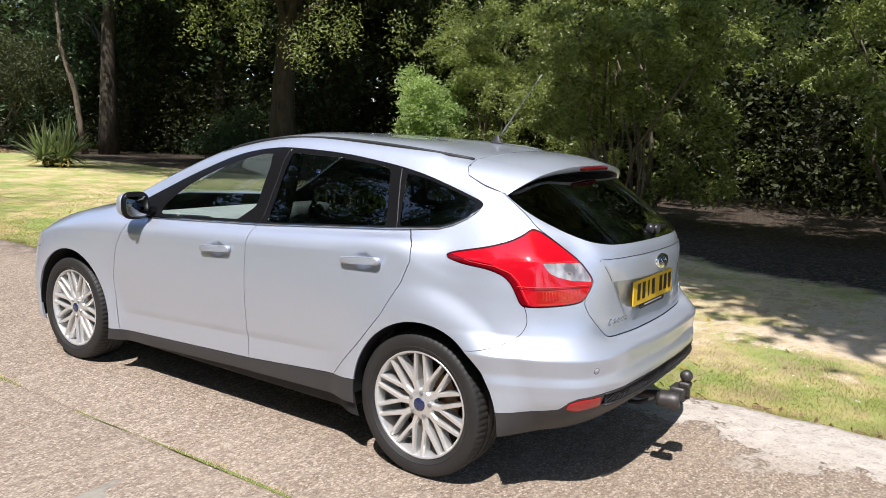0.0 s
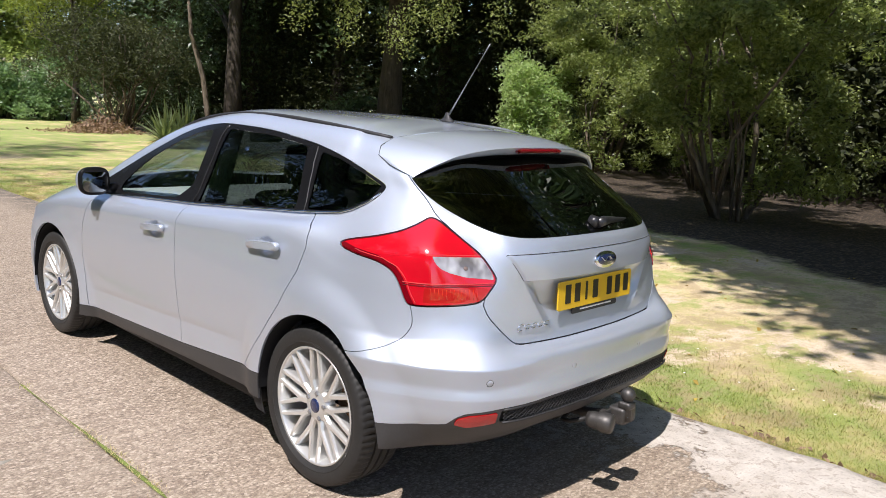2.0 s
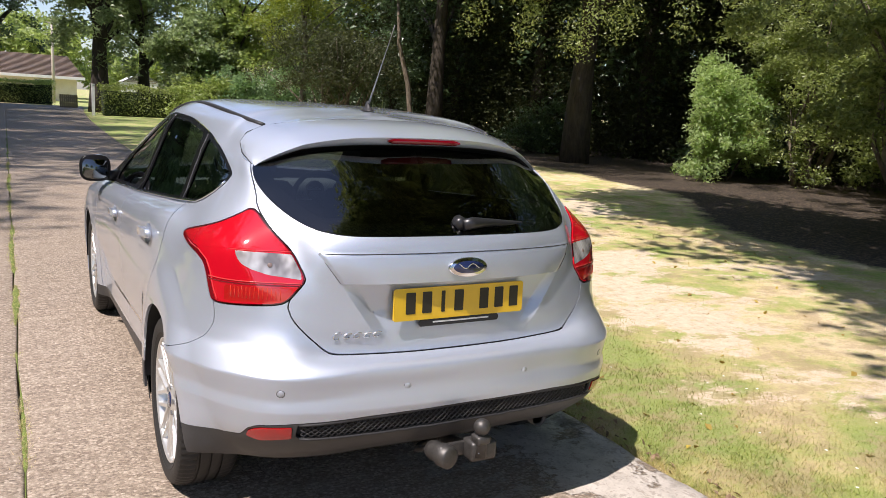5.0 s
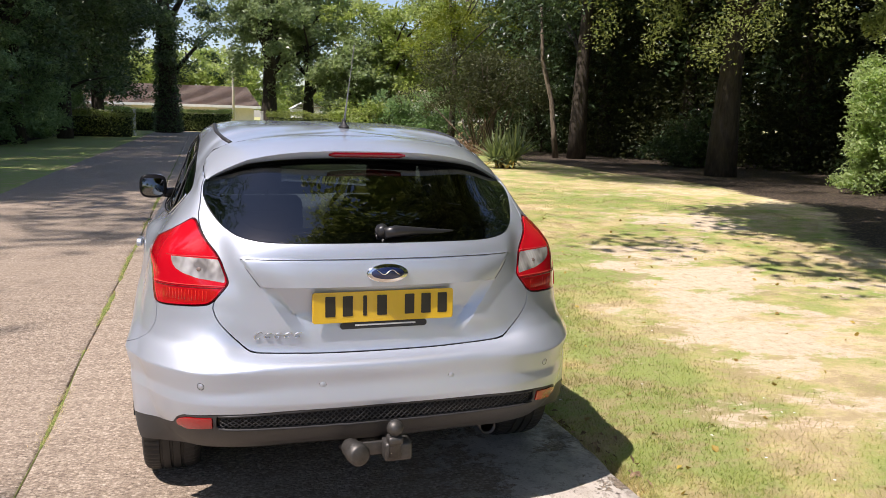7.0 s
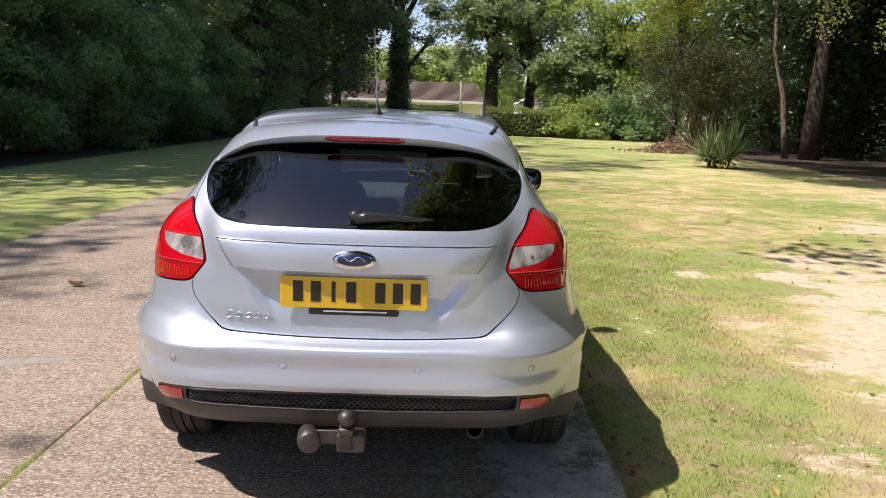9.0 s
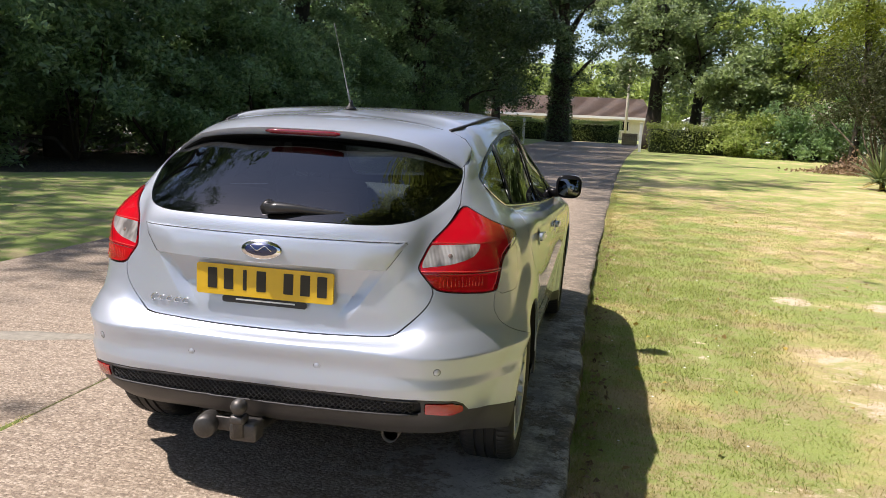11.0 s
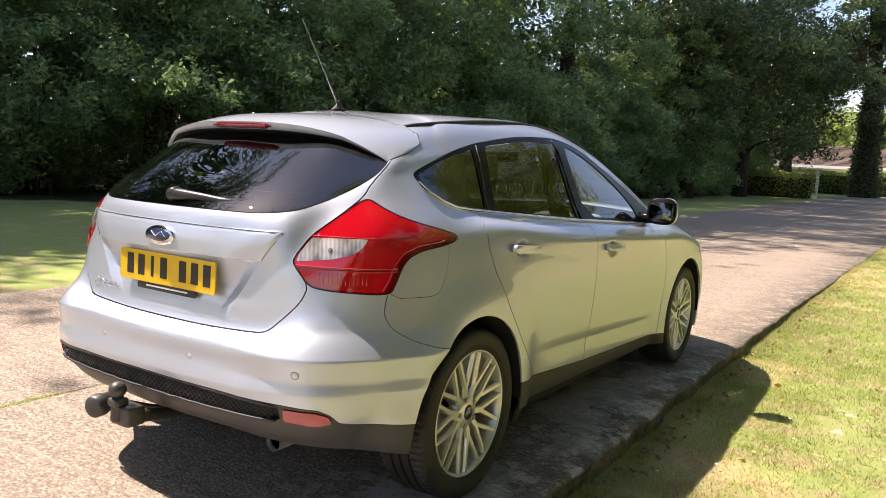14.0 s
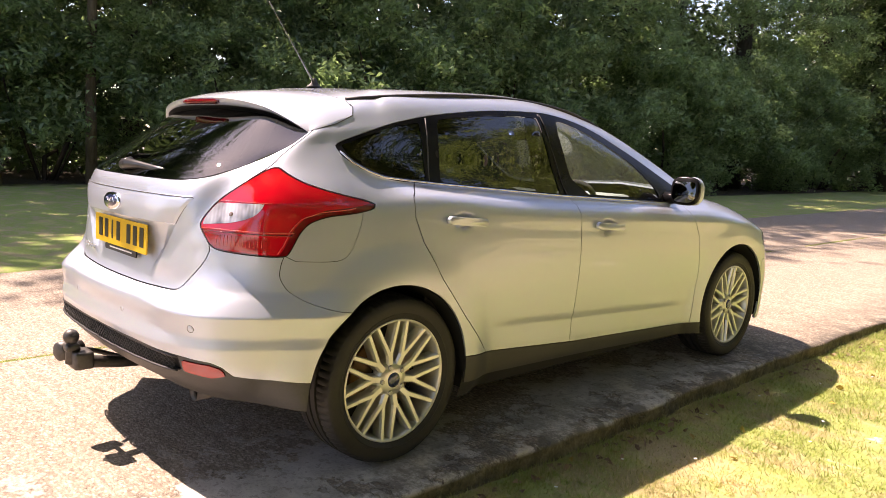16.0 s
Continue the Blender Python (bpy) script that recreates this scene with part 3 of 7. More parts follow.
# ---- plants ----
def leaf_mesh(name, centres, length, wide, material, rng, up=.35, droop=.0):
    """One small bent leaf (two triangles) at each centre."""
    n = len(centres)
    a = rng.normal(0, 1, (n, 3))
    a[:, 2] = a[:, 2] * .6 - droop
    a /= np.linalg.norm(a, axis=1, keepdims=True)
    nrm = rng.normal(0, 1, (n, 3))
    nrm[:, 2] = np.abs(nrm[:, 2]) + up
    b = np.cross(nrm, a)
    b /= np.maximum(np.linalg.norm(b, axis=1, keepdims=True), 1e-6)
    size = rng.uniform(.55, 1.3, (n, 1))
    l, w = a * length * size / 2, b * wide * size / 2
    sag = np.array([0, 0, -.12 * length])
    v = np.stack([centres - l + sag, centres + w, centres + l + sag * 1.6, centres - w], 1).reshape(-1, 3)
    return mesh_of(name, v, np.arange(n * 4).reshape(-1, 4), material, False)


def clumps(rng, centre, radii, count, leaves, spread, hollow=.55, noise_seed=1, floor=0.0, gaps=0.0):
    """Leaf centres in uneven clumps, most of them near the outside of an egg-shaped crown."""
    out, mids = [], []
    while len(mids) < count:
        d = rng.normal(0, 1, 3)
        d /= np.linalg.norm(d)
        lump = .72 + .5 * math.sin(3.1 * d[0] + noise_seed) * math.sin(2.7 * d[1] + 2 * noise_seed) + .25 * math.sin(7 * d[2] + noise_seed)
        r = lump * (hollow + (1 - hollow) * rng.random() ** .5)
        p = np.array(centre) + d * np.array(radii) * min(r, 1.15)
        if p[2] < max(.15, floor):
            continue
        if gaps and noise.noise(Vector(p * 1.15) + Vector((noise_seed * 3.7, 0, 0))) < gaps:
            continue
        mids.append(p)
        k = int(leaves * rng.uniform(.5, 1.5))
        s = spread * rng.uniform(.6, 1.3)
        u = rng.random((k, 1)) ** .8
        way = np.array([d[0], d[1], .25 * d[2]]) * spread * 2.4
        out.append(p + way * (u - .4) - np.array([0, 0, 1.0]) * spread * 1.3 * u * u + rng.normal(0, 1, (k, 3)) * [s, s, s * .5] * (1.05 - .6 * u))
    c = np.concatenate(out)
    c[:, 2] = np.where(c[:, 2] < .06, rng.uniform(.02, .4, len(c)), c[:, 2])
    return c, mids


def trunk_mesh(rng, height, radius, bend=.25, limbs=(), flare=1.22):
    n = 9
    pts = [(bend * math.sin(k * .55 + rng.random()) * k / n, bend * math.cos(k * .7 + rng.random()) * k / n, height * k / (n - 1) - .15) for k in range(n)]
    rad = [radius * ((flare if k == 0 else 1.12 if k == 1 else 1) - .72 * k / (n - 1)) for k in range(n)]
    pieces = [tube(pts, rad, 12)]
    for goal in limbs:
        goal = Vector(goal)
        start = Vector(pts[min(n - 2, max(2, int((goal.z * .62) / height * n)))])
        mid = start.lerp(goal, .5) + Vector((rng.normal(0, .2), rng.normal(0, .2), .25))
        pieces.append(tube([start, start.lerp(mid, .5) + Vector((0, 0, .1)), mid, goal], [radius * .34, radius * .26, radius * .17, radius * .05], 6))
    return join(*pieces)


def tree(seed, place, height, crown, low, radius, leaf, material, bark, label, name="tree", n_clumps=90, per=110, spread=.55, group="", limbs=14, hollow=.45, category="tree"):
    """Trunk with limbs, and a crown of leaf clumps. crown: its half-widths; low: the height at which it begins."""
    rng = np.random.default_rng(seed)
    t = thing(name, place, label, category, group)
    c, mids = clumps(rng, (0, 0, (height + low) / 2), (crown, crown * rng.uniform(.85, 1.1), (height - low) / 2), n_clumps, per, spread, hollow, seed)
    goals = [mids[k] for k in rng.choice(len(mids), min(limbs, len(mids)), replace=False)]
    part("trunk", trunk_mesh(rng, height * .82, radius, .35, goals), bark, t)
    part("crown", leaf_mesh("crown", c, leaf, leaf * .48, material, rng), parent=t)
    return t


def shrub(seed, place, height, spread_r, leaf, material, label, name="shrub", stems=7, n_clumps=90, per=130, clump=.42, group="", bark=None, hollow=.6, low=0.0, droop=.2, lean=.55, gaps=0.0):
    """Many stems from one root, and foliage down to the ground or to a height."""
    rng = np.random.default_rng(seed)
    t = thing(name, place, label, "shrub", group)
    c, mids = clumps(rng, (0, 0, low + (height - low) * .46), (spread_r, spread_r * rng.uniform(.9, 1.1), (height - low) * .58), n_clumps, per, clump, hollow, seed, gaps=gaps)
    for s in range(stems):
        g = Vector(mids[int(rng.integers(len(mids)))])
        a = rng.uniform(0, 6.28)
        foot = Vector((math.cos(a) * .3, math.sin(a) * .3, -.1))
        k1 = foot.lerp(g, .3) + Vector((math.cos(a) * lean * .6, math.sin(a) * lean * .6, height * .06))
        k2 = foot.lerp(g, .65) + Vector((rng.normal(0, .15), rng.normal(0, .15), height * .05))
        r = .022 + .036 * rng.random()
        part("stem", tube([foot, k1, k2, g], [r, r * .85, r * .6, r * .2], 7), bark or BARK, t)
    part("foliage", leaf_mesh("foliage", c, leaf, leaf * .42, material, rng, droop=droop), parent=t)
    return t


LABEL_LAUREL = "dense dark green glossy laurel bush in the shade"
LABEL_WOOD = "tall leafy woodland tree with dark trunk in deep shade"


def thicket(name, label, path, wide, height, count, leaf, material, seed, low=0.0):
    """A deep mass of leaves along a line, which nobody could count."""
    rng = np.random.default_rng(seed)
    p = np.array(path, float)
    seg = np.linalg.norm(np.diff(p, axis=0), axis=1)
    at = np.concatenate([[0], np.cumsum(seg)])
    u = rng.uniform(0, at[-1], count)
    x, y = np.interp(u, at, p[:, 0]), np.interp(u, at, p[:, 1])
    lump = fbm(u, u * 0, .35, seed, 3)
    z = low + (height * (.65 + .6 * lump) - low) * rng.random(count)
    dense = fbm(u * .8, z * .9, .8, seed + 1, 3) > .36
    c = np.stack([x + rng.uniform(-wide, wide, count), y + rng.uniform(-wide, wide, count), z], 1)[dense]
    ob = new(name, leaf_mesh(name, c, leaf, leaf * .5, material, rng))
    tagged(ob, label, "undergrowth", kind="stuff")


def bank_left():
    """The shaded wall of evergreens on the far side of the drive."""
    masters = [shrub(40 + k, (0, 0, 0), 7.6 - k * .5, 2.9, .155, LEAF_LAUREL, LABEL_LAUREL, "laurel_bush", 5, 250, 160, .29, "laurel bank", hollow=.66) for k in range(3)]
    spots = [(-19.0, -3.5), (-17.5, 0.2), (-16.6, 3.8), (-15.6, 7.6), (-13.6, 10.6), (-11.9, 13.4), (-10.9, 16.7), (-10.5, 20.3), (-10.3, 24), (-10.2, 28), (-10.1, 32.2), (-10.0, 36.8), (-10.0, 42), (-10.0, 48), (-10.5, 54.5)]
    rng = random.Random(5)
    for k, (x, y) in enumerate(spots):
        s = rng.uniform(.92, 1.12)
        m = Matrix.LocRotScale((x, y, 0), Euler((0, 0, rng.uniform(0, 6.28))), None)
        c = masters[k] if k < 3 else copy_thing(masters[k % 3], m)
        c.matrix_basis = m
        c.scale = (s, s, s)
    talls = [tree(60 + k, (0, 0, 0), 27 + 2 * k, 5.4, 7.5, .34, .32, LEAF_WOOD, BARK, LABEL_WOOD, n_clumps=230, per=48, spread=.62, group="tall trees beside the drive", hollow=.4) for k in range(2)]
    spots = [(-24.0, -7), (-20.0, 1.2), (-22.5, 8.0), (-14.8, 10.2), (-12.9, 14.6), (-11.6, 20.0), (-11.4, 27), (-11.2, 34.5), (-11.0, 42.5), (-11.0, 51), (-10.6, 60), (-19, 22), (-19, 35), (-20.5, -8.5), (-17.5, -13.5)]
    for k, (x, y) in enumerate(spots):
        m = Matrix.LocRotScale((x, y, 0), Euler((0, 0, rng.uniform(0, 6.28))), None)
        c = talls[k] if k < 2 else copy_thing(talls[k % 2], m)
        c.matrix_basis = m
    # two more trees out of view, added to put the left lawn in shade
    copy_thing(talls[1], Matrix.LocRotScale((-15.8, -3.6, 0), Euler((0, 0, 4.1)), Vector((1, 1, .70))))
    copy_thing(talls[0], Matrix.LocRotScale((-18.2, -2.4, 0), Euler((0, 0, 2.0)), Vector((1, 1, .74))))
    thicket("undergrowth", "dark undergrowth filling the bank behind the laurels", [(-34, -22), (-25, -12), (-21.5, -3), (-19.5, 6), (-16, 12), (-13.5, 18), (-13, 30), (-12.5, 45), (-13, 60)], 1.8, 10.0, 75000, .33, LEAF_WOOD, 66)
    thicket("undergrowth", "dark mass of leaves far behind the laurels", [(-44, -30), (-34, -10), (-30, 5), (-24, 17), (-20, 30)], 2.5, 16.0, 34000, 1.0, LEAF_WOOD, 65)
    # dark trees that lean over the drive's far part
    m = tree(64, (-8.4, 35, 0), 12.5, 4.4, 3.2, .36, .26, LEAF_WOOD, BARK, "dark tree overhanging the drive", n_clumps=260, per=80, spread=.55, group="trees overhanging the drive", hollow=.45)
    for x, y, a in ((-7.6, 43, 1.0), (-6.8, 51.5, 2.2), (-7.6, 57.5, 3.5)):
        copy_thing(m, Matrix.LocRotScale((x, y, 0), Euler((0, 0, a)), None))
    # bare poles that stand among the laurels
    for k, (x, y, h) in enumerate(((-14.6, 2.2, 9), (-15.2, 4.3, 8))):
        t = thing("bare_tree", (x, y, 0), "slim pale trunk standing among the bushes", "tree", "slim trunks")
        part("trunk", tube([(0, 0, -.1), (.06, 0, 2.2), (.02, .1, 4.5), (.1, .1, h)], [.13, .11, .10, .07], 10), PALE_BARK, t)


def wood_right():
    """The wood beyond the lawn: shrubs with bare stems in front, dark trees behind."""
    front = [
        (70, (10.8, 3.4, -.06), 5.8, 3.0, 1.3), (71, (11.8, -1.4, -.06), 6.2, 3.2, .9), (72, (10.9, -5.9, -.06), 6.4, 3.3, .8),
        (73, (15.6, 6.2, -.05), 6.4, 2.7, .8), (74, (12.5, -10.8, -.06), 6.6, 3.4, .6), (75, (17.5, 10.5, 0), 7.0, 3.2, .5)]
    for seed, place, h, r, low in front:
        shrub(seed, place, h, r, .115, LEAF_OAK, "wild evergreen shrub with bare twisting stems, half sunlit", "wild_shrub", 15, 300, 105, .19, "wild shrubs at the wood's edge", PALE_BARK, .42, low, gaps=.04)
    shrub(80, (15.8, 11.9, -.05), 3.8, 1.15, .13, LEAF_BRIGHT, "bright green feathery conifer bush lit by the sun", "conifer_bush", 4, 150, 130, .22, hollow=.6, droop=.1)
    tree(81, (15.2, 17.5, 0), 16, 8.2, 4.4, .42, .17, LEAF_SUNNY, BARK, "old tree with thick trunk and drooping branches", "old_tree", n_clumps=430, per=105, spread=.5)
    rng = np.random.default_rng(85)
    # unseen bough, added above the view to shade the ground by the trunk
    shade = np.array([(9.4, 17.0), (10.6, 15.2), (12.3, 13.6), (14.5, 13.6), (18.5, 14.5), (19, 22), (12.5, 27), (10.2, 22)])
    c, mids = shade_clumps(rng, shade, 300, 190, 6.6, 9.5, (15.2, 17.5))
    old = bpy.data.objects["old_tree"]
    part("bough", leaf_mesh("bough", c, .15, .08, LEAF_OAK, rng), parent=old)
    part("limb", join(*[tube([(0, 0, 5.5), (m[0] * .5, m[1] * .5, 7.0), tuple(m)], [.12, .08, .02], 6) for m in mids[::25]]), BARK, old)
    sprays = []
    for k in range(18):
        u = rng.random()
        p = np.array([8.7 + 4.9 * u - 15.2, 13.9 - 4.6 * u - 17.5, 3.5 + 2.6 * rng.random()]) + rng.normal(0, .45, 3) * [1, 1, .4]
        d = rng.random((260, 1))
        sprays.append(p + np.array([-.5, -.45, -.95]) * d + rng.normal(0, 1, (260, 3)) * [.20, .20, .10])
    part("bough", leaf_mesh("bough", np.concatenate(sprays), .085, .04, LEAF_OAK, rng, droop=.3), parent=old)
    tree(82, (15.4, 27.9, 0), 20, 7.6, 4.6, .36, .20, LEAF_WOOD, BARK, "tall tree with thick brown bare trunk", n_clumps=400, per=90, spread=.55)
    rng = np.random.default_rng(83)
    t = thing("bare_tree", (14.6, 28.3, 0), "thin leaning pale tree with a bare stem", "tree")
    part("trunk", tube([(0, 0, -.1), (-.15, .05, 1.2), (-.3, .1, 2.5), (-.75, .25, 4.2), (-.9, .3, 6.5)], [.14, .12, .11, .09, .05], 10), PALE_BARK, t)
    part("crown", leaf_mesh("crown", np.array([-.9, .3, 6.6]) + rng.normal(0, .8, (900, 3)), .16, .08, LEAF_WOOD, rng), parent=t)
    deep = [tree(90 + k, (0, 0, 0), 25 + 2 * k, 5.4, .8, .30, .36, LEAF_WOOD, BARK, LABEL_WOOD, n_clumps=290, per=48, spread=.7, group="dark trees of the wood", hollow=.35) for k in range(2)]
    spots = [(18.0, -12), (18.3, -5), (18.6, 1.5), (20.5, 8), (22, 14.5), (21.5, 21), (20, 26.5), (19, 32), (18, 38), (26, 4), (27, 17), (24, 31)]
    r = random.Random(8)
    for k, (x, y) in enumerate(spots):
        m = Matrix.LocRotScale((x, y, 0), Euler((0, 0, r.uniform(0, 6.28))), None)
        c = deep[k] if k < 2 else copy_thing(deep[k % 2], m)
        c.matrix_basis = m
    thicket("undergrowth", "dark undergrowth between the trunks of the wood", [(16, -18), (16.5, -6), (16.5, 3), (20, 9), (21.5, 16), (20.5, 24), (18.5, 31), (17, 42)], 1.5, 10.0, 190000, .17, LEAF_SHADE, 67)
    thicket("undergrowth", "dark undergrowth deep in the wood", [(22, -20), (24, 0), (27, 14), (25, 30), (20, 46)], 2.6, 17.0, 100000, .42, LEAF_SHADE, 68)
    thicket("undergrowth", "dark mass of leaves far back in the wood", [(31, -28), (33, 0), (32, 18), (28, 34), (22, 48)], 3.0, 27.0, 60000, 1.1, LEAF_SHADE, 69)
    lawn_shade_tree()
    # cane thicket by the hedge
    shrub(98, (12.8, 33, 0), 5.6, 3.3, .16, LEAF_SHADE, "thicket of arching canes with shade-darkened olive leaves", "cane_thicket", 26, 190, 90, .45, bark=PALE_BARK, hollow=.45, low=1.9)
    tree(99, (13.4, 40.0, 0), 12, 4.3, 3.2, .2, .17, LEAF_LIME, BARK, "tree with lime green leaves glowing in the sun", n_clumps=90, per=110, spread=.45)
    for k, (x, y, h, r) in enumerate(((14.6, 38.5, 6, 2.6), (16.5, 34, 7, 2.6), (17.4, 22.5, 2.0, 1.4), (18.5, 13.5, 2.0, 1.4))):
        shrub(150 + k, (x, y, 0), h, r, .16, LEAF_WOOD, "dark low evergreen bush under the trees", "low_bush", 3, 90, 90, .35, "low bushes under the trees", hollow=.5)


def edge_of(outline, p):
    """Whether p lies inside a closed outline."""
    inside = False
    for (ax, ay), (bx, by) in zip(outline, np.roll(outline, -1, 0)):
        if (ay > p[1]) != (by > p[1]) and p[0] < (bx - ax) * (p[1] - ay) / (by - ay) + ax:
            inside = not inside
    return inside


def shade_clumps(rng, shade, count, per, low, high, root):
    """Leaf clumps of an added bough out of view, set where they shade the given patch of ground."""
    mids, groups = [], []
    lo, hi = shade.min(0), shade.max(0)
    while len(mids) < count:
        p = rng.uniform(lo - .5, hi + .5)
        if edge_of(shade, p) or rng.random() < .02:
            h = rng.uniform(low, high)
            q = np.array([p[0] - .58 * h - root[0], p[1] - .20 * h - root[1], h])
            mids.append(q)
            groups.append(q + rng.normal(0, 1, (per, 3)) * [.42, .42, .26])
    return np.concatenate(groups), mids


def lawn_shade_tree():
    """Unseen tree, added to the side behind the car; its wide crown shades the lawn's far part and the shrubs."""
    rng = np.random.default_rng(97)
    t = thing("shade_tree", (5.6, -7.6, -.06), "unseen spreading tree added to shade the lawn", "tree")
    # the crown's outline, as its shade lies on the lawn
    shade = np.array([(3.3, -4.2), (3.4, -1.6), (4.7, -.4), (5.9, 1.4), (7.0, 2.7), (7.7, 4.6), (7.8, 7.5), (9.1, 8.8), (11.8, 9.6), (12.2, 6), (11.6, 0), (11.5, -9), (7, -10), (4.4, -7)])
    c, mids = shade_clumps(rng, shade, 640, 150, 8.2, 11.2, (5.6, -7.6))
    goals = [mids[k] for k in rng.choice(len(mids), 30, replace=False)]
    part("trunk", trunk_mesh(rng, 9.0, .48, .3, goals), BARK, t)
    part("crown", leaf_mesh("crown", c, .21, .14, LEAF_OAK, rng), parent=t)


def yucca():
    rng = np.random.default_rng(31)
    t = thing("yucca", (9.1, 20.7, .0), "spiky yucca clump with long grey-green leaves on the lawn", "plant")
    for cx, cy, cz, count, reach in ((-.36, .1, .26, 130, 1.12), (.34, -.1, .32, 140, 1.2), (.0, .35, .22, 80, 1.0), (.05, -.3, .12, 50, .8)):
        for k in range(count):
            a = rng.uniform(0, 6.283)
            dead = rng.random() < .12
            rise = math.asin(rng.uniform(-.25, .05) if dead else rng.uniform(.0, 1.0))
            root = Vector((cx + math.cos(a) * .07, cy + math.sin(a) * .07, cz * rng.uniform(.55, 1.05)))
            length = reach * rng.uniform(.75, 1.1) * (.7 if dead else 1)
            d = Vector((math.cos(a) * math.cos(rise), math.sin(a) * math.cos(rise), math.sin(rise)))
            side = d.cross(Vector((0, 0, 1))).normalized() if abs(d.z) < .99 else Vector((1, 0, 0))
            v = []
            for u, w in ((0, .022), (.35, .038), (.75, .027), (1, .003)):
                c = root + d * length * u - Vector((0, 0, .16 * length * u * u * (1 - rise / 1.6)))
                c.z = max(c.z, .03)
                v += [c - side * w, c + side * w + Vector((0, 0, .004))]
            part("leaf", (v, [(0, 1, 3, 2), (2, 3, 5, 4), (4, 5, 7, 6)]), FALLEN if dead else LEAF_YUCCA, t)
        part("stem", tube([(cx * .8, cy * .8, -.05), (cx, cy, cz)], [.09, .07], 8), BARK, t)
    c = rng.normal(0, 1, (2600, 3)) * [.75, .6, .34]
    c[:, 2] = np.abs(c[:, 2]) * (1.1 - np.minimum(1, np.hypot(c[:, 0], c[:, 1]) / 1.6))
    t.scale = (.84, .84, 1.12)
    # low brown heap of unknown make, for which leaf shapes stand in
    pile = new("brown_mound", leaf_mesh("brown_mound", c, .13, .07, BROWN_LEAF, rng))
    pile.location = (10.7, 30.2, .02)
    tagged(pile, "low reddish brown heap behind the yucca", "leaf heap", kind="stuff")


def behind():
    """Trees behind the camera's way, which close the garden."""
    t1 = tree(110, (14, -20, 0), 13, 4.5, 2, .32, .17, LEAF_OAK, BARK, "leafy garden tree in full sun", n_clumps=170, per=130, spread=.6, group="garden trees")
    for x, y, a in ((21, -17, 1), (4.5, -27, 2), (-6, -30, 3), (-17, -26, 4), (-27, -16, 5), (27, -24, 2.5)):
        copy_thing(t1, Matrix.LocRotScale((x, y, 0), Euler((0, 0, a)), None))


make_grass()
bank_left()
wood_right()
yucca()
behind()

# ---- the drive's far end ----
def hedge(name, a, b, height, thick, label, seed, leaves=None):
    rng = np.random.default_rng(seed)
    a, b = np.array(a, float), np.array(b, float)
    length = np.linalg.norm(b - a)
    way = (b - a) / length
    across = np.array([-way[1], way[0]])
    t = thing(name, (0, 0, 0), label, "hedge")
    core = box((length - .3, thick - .35, height - .25), ((a[0] + b[0]) / 2, (a[1] + b[1]) / 2, height / 2 - .12), .1, Matrix.Rotation(math.atan2(way[1], way[0]), 4, "Z"))
    part("core", core, HEDGE_CORE, t)
    n = int(length * height * 620)
    u, w = rng.uniform(0, length, n), rng.uniform(-1, 1, n)
    z = height * rng.random(n) ** .7
    face = rng.random(n) < .6
    w = np.where(face, np.sign(w), w)
    z = np.where(face, z, height + .06 * np.sin(u * 1.3))
    p = a[None] + way[None] * u[:, None] + across[None] * (w * thick / 2)[:, None]
    c = np.concatenate([p, z[:, None]], 1) + rng.normal(0, .075, (n, 3)) + (.07 * np.sin(u * 2.1) * np.sin(z * 3.3))[:, None]
    part("foliage", leaf_mesh("foliage", c, .13, .08, leaves or LEAF_OAK, rng), parent=t)


